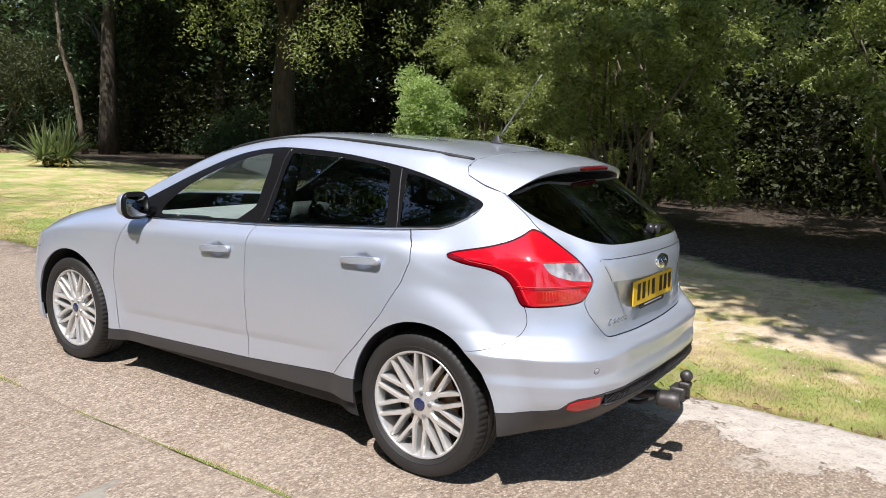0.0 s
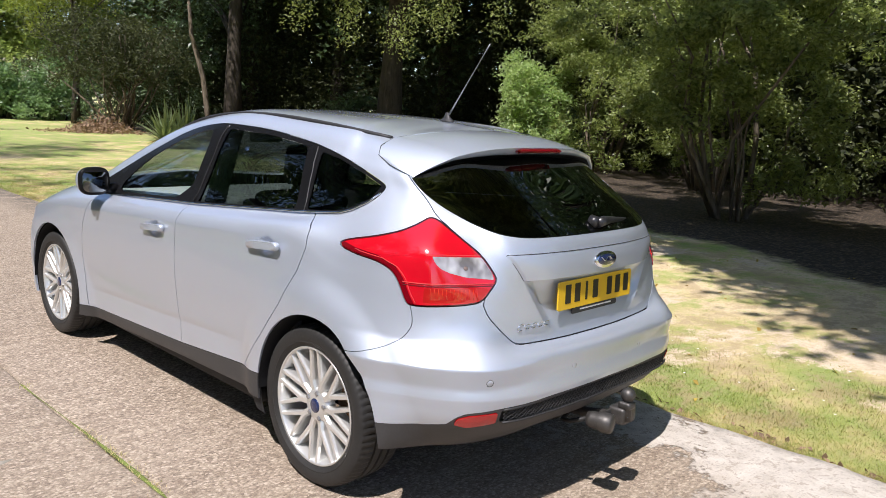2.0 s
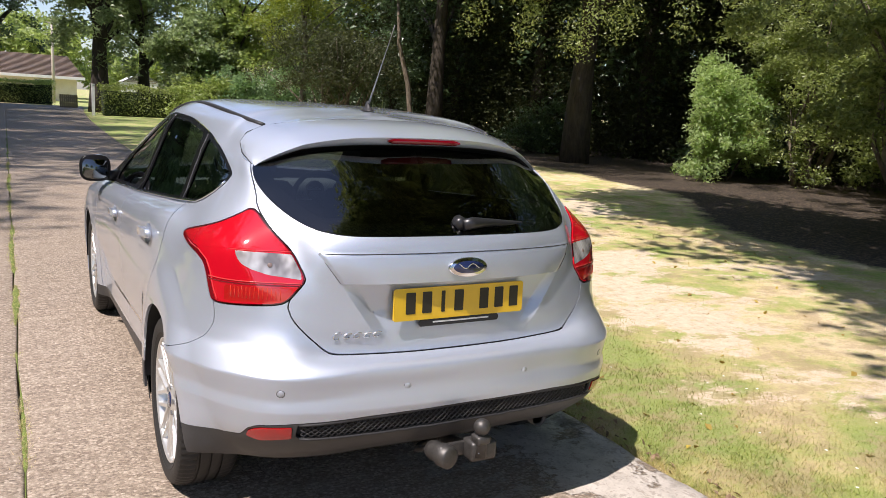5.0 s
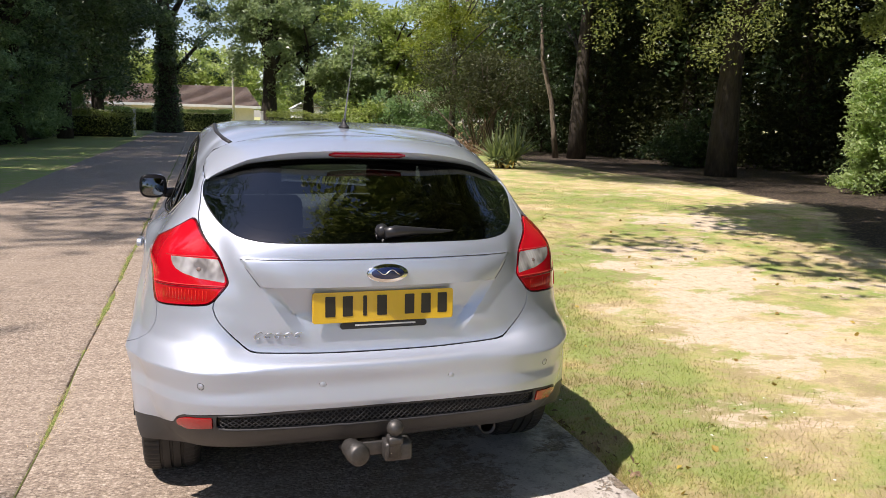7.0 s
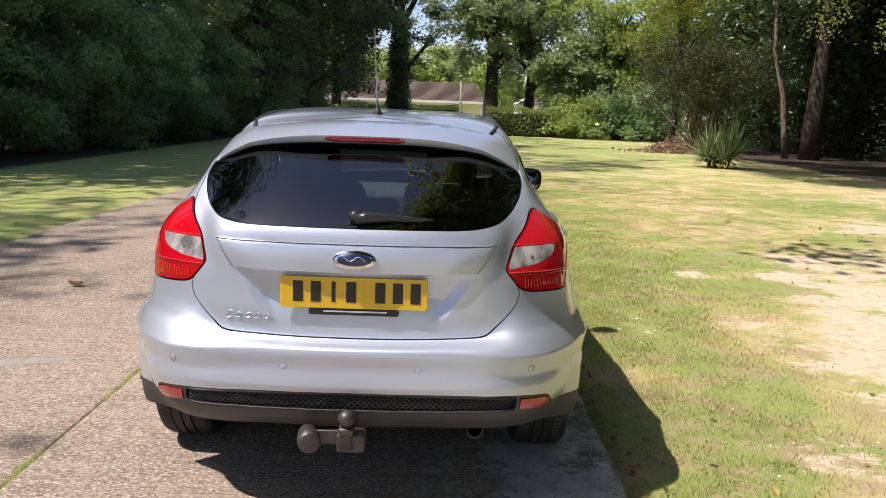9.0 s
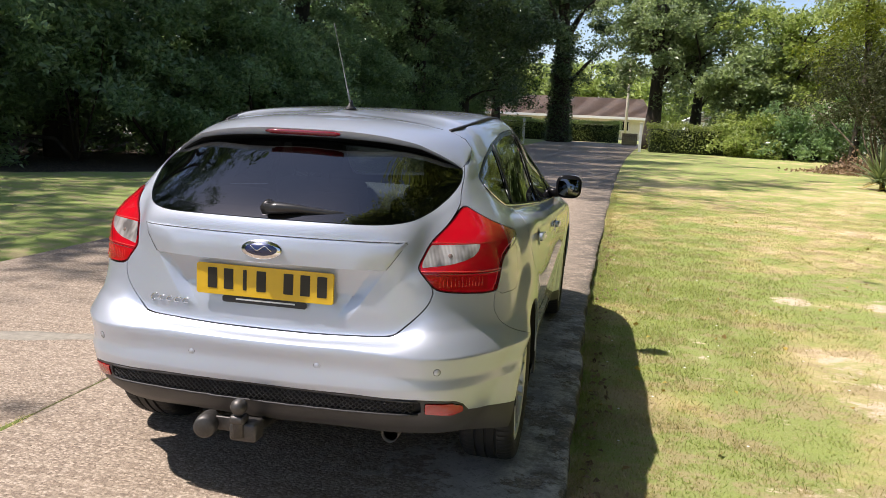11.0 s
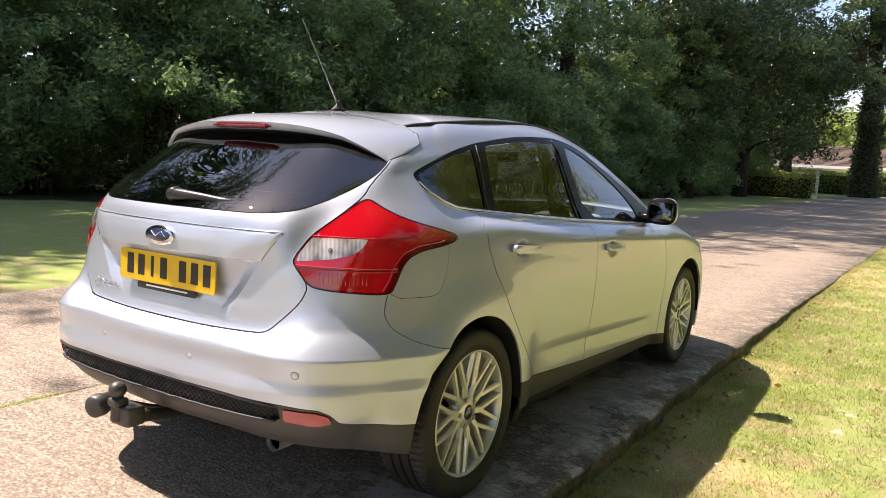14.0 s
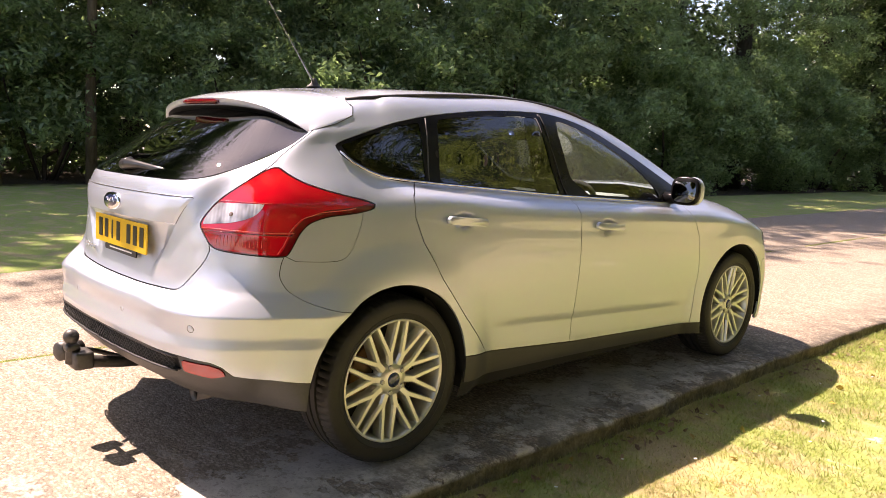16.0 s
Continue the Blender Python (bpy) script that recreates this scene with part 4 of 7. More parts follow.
def house():
    h = thing("house", (-6.2, 92, 0), "low bungalow with a brown tiled roof behind the hedge", "house")
    part("wall", box((23, 8, 2.5), (0, 0, 1.25)), RENDER_CREAM, h, smooth=False)
    v = [(-12.2, -4.8, 2.45), (12.2, -4.8, 2.45), (12.2, 4.8, 2.45), (-12.2, 4.8, 2.45), (-12.2, 0, 4.75), (10.9, 0, 4.75)]
    f = [(0, 1, 5, 4), (2, 3, 4, 5), (1, 2, 5), (3, 0, 4), (0, 3, 2, 1)]
    roof = part("roof", (v, f), ROOF_TILE, h, smooth=False)
    for k in range(18):
        u = (k + .4) / 18
        part("tile_course", box((24.4 - 1.3 * u, .30, .035), (-.65 * u, -4.8 + 4.8 * u, 2.50 + 2.3 * u), turn=None), ROOF_TILE, roof, smooth=False)
    part("fascia", box((24.5, .08, .28), (0, -4.84, 2.40)), WHITE_PAINT, h, smooth=False)
    for x in (-8, -2.5, 3, 8.5):
        w = part("window", box((1.8, .08, 1.1), (x, -4.02, 1.55)), GLOSS_BLACK, h, smooth=False)
        part("window_frame", join(*[loose(box(s, (x + dx, -4.05, 1.55 + dz))) for s, dx, dz in (((1.9, .06, .08), 0, .55), ((1.9, .06, .08), 0, -.55), ((.08, .06, 1.1), -.91, 0), ((.08, .06, 1.1), .91, 0), ((.06, .06, 1.1), 0, 0))]), WHITE_PAINT, w, smooth=False)
    g = thing("summerhouse", (9.5, 74, 0), "small white gabled summerhouse with boarded front", "summerhouse")
    v = [(-1.5, -1.5, 0), (1.5, -1.5, 0), (1.5, 1.5, 0), (-1.5, 1.5, 0), (-1.5, -1.5, 2.2), (1.5, -1.5, 2.2), (1.5, 1.5, 2.2), (-1.5, 1.5, 2.2), (0, -1.5, 3.1), (0, 1.5, 3.1)]
    part("wall", (v, [(0, 1, 5, 8, 4), (2, 3, 7, 9, 6), (1, 2, 6, 5), (3, 0, 4, 7)]), WHITE_PAINT, g, smooth=False)
    part("roof", ([(x * 1.12, y * 1.08, z + .06) for x, y, z in v[4:]], [(0, 4, 5, 3), (1, 2, 5, 4)]), WHITE_PAINT, g, smooth=False)
    for k in range(5):
        z = 2.28 + k * .15
        part("gable_board", box((2.5 - k * .5, .03, .06), (0, -1.53, z)), TIMBER, g, smooth=False)
    s = thing("white_house", (21, 84, 0), "pale house far beyond the hedge", "house")
    part("wall", box((12, 8, 3.4), (0, 0, 1.7)), WHITE_PAINT, s, smooth=False)
    v = [(-6.4, -4.4, 3.3), (6.4, -4.4, 3.3), (6.4, 4.4, 3.3), (-6.4, 4.4, 3.3), (-6, 0, 5.2), (6, 0, 5.2)]
    part("roof", (v, [(0, 1, 5, 4), (2, 3, 4, 5), (1, 2, 5), (3, 0, 4)]), ROOF_TILE, s, smooth=False)


def gate_and_posts():
    f = thing("wooden_gate", (2.75, 61, 0), "small brown boarded gate between the hedges", "gate")
    for k in range(9):
        part("board", box((.125, .03, .95 + .02 * math.sin(k * 2)), (-.54 + k * .135, 0, .47), .006), TIMBER, f, smooth=False)
    for z in (.25, .72):
        part("rail", box((1.22, .05, .09), (0, .045, z)), TIMBER, f, smooth=False)
    for x, y, h in ((3.0, 45.3, 1.75), (-4.6, 50, 1.7)):
        p = thing("white_post", (x, y, 0), "white painted wooden post beside the drive", "post", "white posts")
        part("shaft", box((.16, .16, h), (0, 0, h / 2 - .05), .012), WHITE_PAINT, p, smooth=False)
        part("cap", box((.20, .20, .05), (0, 0, h - .03), .012), WHITE_PAINT, p, smooth=False)
    p = thing("telegraph_pole", (2.72, 80, 0), "slim pale telegraph pole in front of the houses", "pole")
    part("shaft", tube([(0, 0, -.2), (0, 0, 4), (0, 0, 7.6)], [.15, .13, .10], 10), POLE_WOOD, p)
    part("crossarm", box((1.0, .1, .1), (0, 0, 7.3)), POLE_WOOD, p, smooth=False)


def far_trees():
    specs = [
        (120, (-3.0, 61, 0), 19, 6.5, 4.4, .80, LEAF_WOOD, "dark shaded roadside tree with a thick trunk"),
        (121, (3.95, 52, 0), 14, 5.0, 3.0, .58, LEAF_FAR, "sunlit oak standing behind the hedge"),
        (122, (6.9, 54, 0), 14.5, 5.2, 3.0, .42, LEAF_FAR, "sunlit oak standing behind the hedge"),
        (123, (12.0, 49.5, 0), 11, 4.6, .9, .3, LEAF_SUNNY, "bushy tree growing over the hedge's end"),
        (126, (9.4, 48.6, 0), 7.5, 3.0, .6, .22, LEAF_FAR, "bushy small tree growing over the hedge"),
        (124, (20, 56, 0), 14, 5.0, 1.5, .4, LEAF_OAK, "leafy tree beyond the garden"),
        (125, (-12, 64, 0), 14, 5, 2.0, .4, LEAF_WOOD, "leafy tree beyond the drive")]
    for seed, place, h, crown, low, r, mat, label in specs:
        t = tree(seed, place, h, crown, low, r, .30, mat, BARK, label, n_clumps=250, per=90, spread=.42, hollow=.45, group="trees at the drive's far end")
        if seed == 120:
            rng = np.random.default_rng(7)
            n = 5200
            z, a = 9 * rng.random(n) ** 1.2, rng.uniform(0, 6.283, n)
            d = r * (1.08 - .06 * z) + np.abs(rng.normal(0, .16, n)) * (.5 + fbm(a, z, .8, 4))
            part("ivy", leaf_mesh("ivy", np.stack([d * np.cos(a), d * np.sin(a), z + .1], 1), .2, .15, LEAF_WOOD, rng), parent=t, label="dark ivy climbing the trunk")
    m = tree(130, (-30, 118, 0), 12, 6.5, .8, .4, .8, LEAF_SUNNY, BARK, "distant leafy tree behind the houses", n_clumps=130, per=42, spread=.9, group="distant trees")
    r = random.Random(3)
    for k in range(18):
        x = -62 + k * 8.5
        c = copy_thing(m, Matrix.LocRotScale((x, 116 + r.uniform(-6, 14), 0), Euler((0, 0, r.uniform(0, 6))), None))
        s = r.uniform(.75, 1.25)
        c.scale = (s, s, s * r.uniform(.8, 1.1))


hedge("hedge", (3.4, 46.2), (15.5, 46.4), 1.65, 1.3, "clipped green hedge along the lawn's end", 140)
# the boundary hedge gets sunlit leaf colour to look lit where shade falls
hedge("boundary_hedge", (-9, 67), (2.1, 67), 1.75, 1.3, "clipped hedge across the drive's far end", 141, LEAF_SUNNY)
hedge("shaded_hedge", (-8.8, 47.5), (-4.4, 47.5), 1.42, 1.0, "low dark clipped hedge in the shade beside the drive", 142)
for k, (x, y, h, r) in enumerate(((8.9, 45.3, 2.6, 1.7), (11.6, 44.8, 3.6, 2.2), (14.2, 44.2, 4.2, 2.4))):
    shrub(160 + k, (x, y, 0), h, r, .24, LEAF_LAUREL if k else LEAF_SUNNY, "broad-leaved evergreen bush grown into the hedge", "hedge_bush", 4, 110, 60, .36, "bushes at the hedge", hollow=.6)
house()
gate_and_posts()
far_trees()
# ---- the car's skin: fifteen rails lofted through seventeen stations, from the middle of the tail round to the nose ----
def car_stations():
    """Right half of the body. Each station runs from the sill up to the middle of the roof."""
    rear = [
        # heights and depths at the middle of the tail
        [(0, -.69, .322), (0, -.745, .365), (0, -.785, .425), (0, -.80, .495), (0, -.797, .58), (0, -.785, .648), (0, -.706, .664), (0, -.708, .76),
         (0, -.706, .87), (0, -.722, .975), (0, -.70, 1.06), (0, -.53, 1.19), (0, -.32, 1.335), (0, -.20, 1.40), (0, -.10, 1.417)],
        [(.30, -.675, .322), (.30, -.735, .365), (.30, -.777, .425), (.30, -.79, .495), (.30, -.785, .58), (.30, -.772, .649), (.30, -.70, .668), (.30, -.699, .76),
         (.30, -.693, .87), (.30, -.702, .98), (.30, -.68, 1.062), (.30, -.51, 1.19), (.30, -.31, 1.325), (.27, -.17, 1.395), (0, -.05, 1.425)],
        [(.48, -.655, .316), (.50, -.71, .365), (.52, -.75, .43), (.525, -.762, .50), (.52, -.755, .58), (.505, -.74, .65), (.485, -.683, .685), (.485, -.672, .77),
         (.485, -.664, .88), (.49, -.65, .995), (.47, -.615, 1.072), (.46, -.465, 1.185), (.47, -.29, 1.297), (.43, -.12, 1.385), (0, 0, 1.435)],
        [(.64, -.58, .305), (.665, -.635, .36), (.68, -.68, .43), (.688, -.688, .505), (.675, -.684, .58), (.655, -.668, .66), (.612, -.638, .75), (.598, -.628, .82),
         (.578, -.622, .90), (.573, -.57, 1.01), (.562, -.52, 1.095), (.556, -.40, 1.175), (.565, -.265, 1.25), (.49, -.04, 1.378), (0, .08, 1.443)],
        [(.76, -.43, .29), (.78, -.46, .345), (.803, -.51, .43), (.81, -.525, .51), (.804, -.525, .59), (.792, -.515, .67), (.768, -.505, .76), (.756, -.505, .83),
         (.748, -.505, .91), (.735, -.485, 1.0), (.664, -.395, 1.115), (.632, -.33, 1.185), (.612, -.235, 1.25), (.511, .02, 1.3845), (0, .15, 1.45)],
        [(.80, -.33, .28), (.825, -.33, .34), (.848, -.35, .43), (.862, -.36, .52), (.863, -.36, .60), (.856, -.36, .68), (.838, -.36, .76), (.824, -.36, .83),
         (.812, -.35, .91), (.795, -.32, .995), (.702, -.25, 1.128), (.656, -.20, 1.20), (.622, -.12, 1.272), (.521, .062, 1.389), (0, .25, 1.457)],
        [(.82, -.10, .25), (.845, -.10, .33), (.866, -.10, .42), (.881, -.10, .52), (.888, -.10, .61), (.884, -.10, .69), (.868, -.10, .77), (.851, -.10, .84),
         (.835, -.10, .91), (.81, -.09, .993), (.733, -.04, 1.105), (.675, -.01, 1.20), (.63, .04, 1.29), (.530, .112, 1.395), (0, .35, 1.462)],
    ]
    side = []
    for y, c, low, belt, mid, top, edge in (
            (.15, .45, (.825, .868, .884, .889, .881, .868, .853, .828), (.755, 1.068), (.692, 1.20), (.636, 1.308), (.540, 1.404)),
            (.55, .72, (.825, .862, .876, .886, .887, .882, .870, .846), (.782, 1.04), (.71, 1.20), (.640, 1.348), (.552, 1.430)),
            (1.05, 1.1, (.825, .863, .877, .887, .890, .886, .876, .855), (.802, 1.005), (.722, 1.19), (.640, 1.372), (.552, 1.440)),
            (1.55, 1.52, (.825, .863, .877, .887, .891, .889, .880, .860), (.812, .978), (.735, 1.13), (.655, 1.272), (.578, 1.350)),
            (1.95, 1.9, (.825, .863, .878, .889, .893, .892, .885, .866), (.818, .955), (.768, 1.05), (.706, 1.13), (.655, 1.185)),
            (2.35, 2.3, (.825, .863, .882, .895, .899, .896, .888, .868), (.822, .935), (.785, .962), (.745, .985), (.700, 1.005)),
            (2.75, 2.75, (.81, .865, .888, .902, .904, .896, .882, .852), (.795, .882), (.735, .908), (.67, .925), (.55, .945)),
            (3.08, 3.08, (.77, .83, .85, .86, .858, .848, .832, .80), (.75, .795), (.69, .825), (.61, .848), (.49, .872))):
        foot = [.20, .335, .44, .54, .64, .725, .80, .868]
        span = belt[1] - .935
        zs = [z + span * max(0, (z - .33) / .6) for z in foot]
        side.append([(low[0], y, zs[0]), (low[0] + .018, y, .265), (low[0] + .026, y, zs[1])] + [(low[k], y, zs[k + 1]) for k in range(1, 7)] + [(low[7], y, zs[7] + (belt[1] - zs[7]) * .45), (belt[0], y, belt[1])]
                    + [(x, y, z) for x, z in (mid, top, edge)] + [(0, c, {.45: 1.465, .72: 1.472, 1.1: 1.474, 1.52: 1.452, 1.9: 1.355, 2.3: 1.175, 2.75: .985, 3.08: .925}[c])])
    nose = [
        [(.58, 3.30, .2), (.60, 3.33, .26), (.61, 3.36, .33), (.62, 3.38, .4), (.625, 3.385, .47), (.62, 3.38, .53), (.61, 3.375, .58), (.60, 3.365, .63),
         (.59, 3.355, .67), (.575, 3.34, .70), (.55, 3.32, .73), (.51, 3.29, .757), (.46, 3.26, .782), (.37, 3.22, .815), (0, 3.32, .86)],
        [(0, 3.46, .2), (0, 3.50, .26), (0, 3.53, .33), (0, 3.55, .4), (0, 3.56, .47), (0, 3.56, .53), (0, 3.555, .58), (0, 3.545, .63), (0, 3.53, .67), (0, 3.52, .70),
         (0, 3.50, .73), (0, 3.48, .752), (0, 3.46, .77), (0, 3.43, .79), (0, 3.40, .81)],
    ]
    return np.array(rear + side + nose, float)


def spline(points, parts, before=None, after=None):
    """A centripetal spline through points (n, m, 3), along the first axis, with that many steps to a span."""
    first = 2 * points[0] - points[1] if before is None else before
    last = 2 * points[-1] - points[-2] if after is None else after
    p = np.concatenate([first[None], points, last[None]])
    out = []
    for k in range(1, len(p) - 2):
        a, b, c, d = p[k - 1], p[k], p[k + 1], p[k + 2]
        gap = lambda q, r: np.maximum(np.linalg.norm(r - q, axis=-1, keepdims=True), .004) ** .5
        t1 = gap(a, b); t2 = t1 + gap(b, c); t3 = t2 + gap(c, d)
        for s in np.arange(parts) / parts:
            t = t1 + (t2 - t1) * s
            e = a * (t1 - t) / t1 + b * t / t1
            f = b * (t2 - t) / (t2 - t1) + c * (t - t1) / (t2 - t1)
            g = c * (t3 - t) / (t3 - t2) + d * (t - t2) / (t3 - t2)
            h = e * (t2 - t) / t2 + f * t / t2
            i = f * (t3 - t) / (t3 - t1) + g * (t - t1) / (t3 - t1)
            out.append(h * (t2 - t) / (t2 - t1) + i * (t - t1) / (t2 - t1))
    return np.array(out + [p[-2]])


def smooth_step(a, b, x):
    s = np.clip((x - a) / (b - a), 0, 1)
    return s * s * (3 - 2 * s)


def car_skin(along=12, up=7):
    """Vertices and triangles of the right half of the body, with the wheel arches' flares."""
    st = car_stations()
    flip = np.array([-1, 1, 1.0])
    lines = spline(st, along, before=st[1] * flip, after=st[-2] * flip)
    grid = spline(lines.transpose(1, 0, 2), up)
    grid[:, 0, 0] = grid[:, -1, 0] = 0
    grid[-1, :, 0] = 0
    m, n = grid.shape[:2]
    v = grid.reshape(-1, 3).copy()
    v[:, 0] = np.maximum(v[:, 0], 0)
    i = np.arange((m - 1) * n).reshape(m - 1, n)[:, :-1].ravel()
    faces = np.concatenate([np.stack([i, i + 1, i + n + 1], 1), np.stack([i, i + n + 1, i + n], 1)])
    # edges laid along the creases, so that they stay crisp
    for level in (crest_of, lambda w: np.full(len(w), .512), door_crease, waist_crease):
        for by in (-.004, .004):
            v, faces = split((v, faces), v[:, 2] - level(v) + by)
    # flared lips round the wheels and the scallop low on the doors
    for yc in (0.0, 2.648):
        r = np.hypot(v[:, 1] - yc, v[:, 2] - .325)
        lip = smooth_step(.54, .385, r) * smooth_step(.62, .80, v[:, 0]) * smooth_step(1.0, .8, v[:, 2])
        v[:, 0] += (np.where(yc > 1, .905, .902) - v[:, 0]) * lip * .75
    # shoulder crease round the rear bumper
    corner = smooth_step(.30, .66, v[:, 0])
    crest = crest_of(v)
    over = np.where(v[:, 2] > crest, (v[:, 2] - crest) / (.016 + .065 * corner), (crest - v[:, 2]) / .075)
    tail = smooth_step(-.08, -.38, v[:, 1]) * np.clip(1 - over, 0, 1) * (.55 + 1.35 * corner)
    out = np.stack([np.where(v[:, 0] > .05, v[:, 0] * .9, 0), np.minimum(v[:, 1], 0) * .9], 1)
    out /= np.maximum(np.linalg.norm(out, axis=1, keepdims=True), .05)
    lip = .512 + .0 * corner
    over = np.where(v[:, 2] > lip, (v[:, 2] - lip) / .045, (lip - v[:, 2]) / .035)
    tail2 = smooth_step(-.12, -.40, v[:, 1]) * (np.clip(1 - over, 0, 1) * .004 - .0005 * np.exp(-((v[:, 2] - .583) / .022) ** 2))
    v[:, :2] += out * (.015 * tail + tail2)[:, None]
    flank = (v[:, 0] > .78) & (v[:, 1] > 0)
    d = v[:, 2] - door_crease(v)
    scoop = np.where(d < 0, np.clip(1 + d / .085, 0, 1), np.clip(1 - d / .030, 0, 1)) * smooth_step(.42, .75, v[:, 1]) * smooth_step(2.25, 1.9, v[:, 1])
    d = v[:, 2] - waist_crease(v)
    waist = np.where(d < 0, np.clip(1 + d / .06, 0, 1), np.clip(1 - d / .045, 0, 1)) * smooth_step(.35, .60, v[:, 1]) * smooth_step(2.9, 2.4, v[:, 1])
    v[:, 0] += (.0040 * waist - .006 * scoop) * flank
    return v, faces


def crest_of(v):
    """Height of the bumper's shoulder."""
    return .645 - .022 * smooth_step(.30, .66, v[:, 0])


def door_crease(v):
    """Height of the pressed line low on the doors."""
    return .425 + .05 * (1.2 - v[:, 1])


def waist_crease(v):
    """Height of the pressed line through the door handles."""
    return .955 - .055 * (v[:, 1] - .3)


def split(mesh, d):
    """The mesh with new edges along the line where d (one value a vertex) is zero."""
    v, f = mesh
    d = np.where(np.abs(d) < 1e-6, 1e-6, d)
    neg = d < 0
    count = neg[f].sum(1)
    extra, index, tris = [], {}, []

    def cross(i, j):
        key = (i, j) if i < j else (j, i)
        if key not in index:
            index[key] = len(v) + len(extra)
            extra.append(v[i] + (v[j] - v[i]) * (d[i] / (d[i] - d[j])))
        return index[key]

    for tri in f[(count == 1) | (count == 2)].tolist():
        side = [bool(neg[i]) for i in tri]
        k = side.index(sum(side) == 1)
        a, b, c = tri[k], tri[(k + 1) % 3], tri[(k + 2) % 3]
        x, y = cross(a, b), cross(a, c)
        tris += [(a, x, y), (x, b, c), (x, c, y)]
    if not tris:
        return v, f
    return np.concatenate([v, np.array(extra)]), np.concatenate([f[(count == 0) | (count == 3)], np.array(tris, int)])

# ---- cutting the skin into panels ----
def edge_distance(poly, p):
    """Signed distance of points (n, 2) to a closed outline: negative inside."""
    a = np.array(poly, float)
    b = np.roll(a, -1, 0)
    best = np.full(len(p), 1e9)
    inside = np.zeros(len(p), bool)
    for s, e in zip(a, b):
        d = e - s
        t = np.clip(((p - s) @ d) / max(d @ d, 1e-12), 0, 1)
        best = np.minimum(best, np.linalg.norm(p - s - t[:, None] * d, axis=1))
        if s[1] != e[1]:
            hit = ((s[1] > p[:, 1]) != (e[1] > p[:, 1])) & (p[:, 0] < (e[0] - s[0]) * (p[:, 1] - s[1]) / (e[1] - s[1]) + s[0])
            inside ^= hit
    return np.where(inside, -best, best)


def line_distance(points, p):
    """Distance of points (n, 2) to an open line."""
    best = np.full(len(p), 1e9)
    for s, e in zip(np.array(points[:-1], float), np.array(points[1:], float)):
        t = np.clip(((p - s) @ (e - s)) / ((e - s) @ (e - s)), 0, 1)
        best = np.minimum(best, np.linalg.norm(p - s - t[:, None] * (e - s), axis=1))
    return best


def rounded(poly, times=2):
    """Corner cutting, which turns a rough outline into a smooth one."""
    p = np.array(poly, float)
    for _ in range(times):
        q = np.roll(p, -1, 0)
        p = np.stack([p * .8 + q * .2, p * .2 + q * .8], 1).reshape(-1, 2)
    return p


def clip(mesh, d):
    """The part of a triangle mesh where d (one value a vertex) is negative, cut clean along its zero line."""
    v, f = mesh
    neg = d < 0
    count = neg[f].sum(1)
    keep = f[count == 3]
    mixed = f[(count == 1) | (count == 2)]
    extra, index, tris = [], {}, []

    def cross(i, j):
        key = (i, j) if i < j else (j, i)
        if key not in index:
            t = d[i] / (d[i] - d[j])
            index[key] = len(v) + len(extra)
            extra.append(v[i] + (v[j] - v[i]) * t)
        return index[key]

    for tri in mixed.tolist():
        n = [neg[i] for i in tri]
        if sum(n) == 1:
            k = n.index(True)
            a, b, c = tri[k], tri[(k + 1) % 3], tri[(k + 2) % 3]
            tris.append((a, cross(a, b), cross(a, c)))
        else:
            k = n.index(False)
            a, b, c = tri[k], tri[(k + 1) % 3], tri[(k + 2) % 3]
            x, y = cross(a, b), cross(a, c)
            tris += [(x, b, c), (x, c, y)]
    vv = np.concatenate([v, np.array(extra)]) if extra else v
    ff = np.concatenate([keep, np.array(tris, int)]) if tris else keep
    if not len(ff):
        return np.zeros((0, 3)), np.zeros((0, 3), int)
    used, inverse = np.unique(ff, return_inverse=True)
    return vv[used], inverse.reshape(-1, 3)


def side_view(v):
    return v[:, 1:3]


def corner_view(v):
    return np.stack([(v[:, 0] + v[:, 1]) / math.sqrt(2), v[:, 2]], 1)


def plan_view(v):
    return v[:, :2]


def normals_of(v, f):
    n = np.zeros_like(v)
    fn = np.cross(v[f[:, 1]] - v[f[:, 0]], v[f[:, 2]] - v[f[:, 0]])
    for k in range(3):
        np.add.at(n, f[:, k], fn)
    return n / np.maximum(np.linalg.norm(n, axis=1, keepdims=True), 1e-12)


def flanged(mesh, depth=.012):
    """The panel with its rim folded inwards, so that it has a visible edge."""
    v, f = mesh
    if not len(f):
        return mesh
    e = np.concatenate([f[:, [0, 1]], f[:, [1, 2]], f[:, [2, 0]]])
    key = np.sort(e, 1)
    _, inv, cnt = np.unique(key, axis=0, return_inverse=True, return_counts=True)
    rim = e[cnt[inv.ravel()] == 1]
    rim = rim[~((np.abs(v[rim[:, 0], 0]) < 1e-5) & (np.abs(v[rim[:, 1], 0]) < 1e-5))]
    n = normals_of(v, f)
    ids = np.unique(rim)
    top = np.arange(len(v), len(v) + len(ids))
    low = np.arange(len(v) + len(ids), len(v) + 2 * len(ids))
    look_up = np.full(len(v), -1)
    look_up[ids] = np.arange(len(ids))
    a, b = look_up[rim[:, 0]], look_up[rim[:, 1]]
    quads = np.concatenate([np.stack([top[b], top[a], low[a]], 1), np.stack([top[b], low[a], low[b]], 1)])
    return np.concatenate([v, v[ids] , v[ids] - n[ids] * depth]), np.concatenate([f, quads])


def mirrored(mesh):
    v, f = mesh
    return v * [-1, 1, 1], f[:, ::-1]


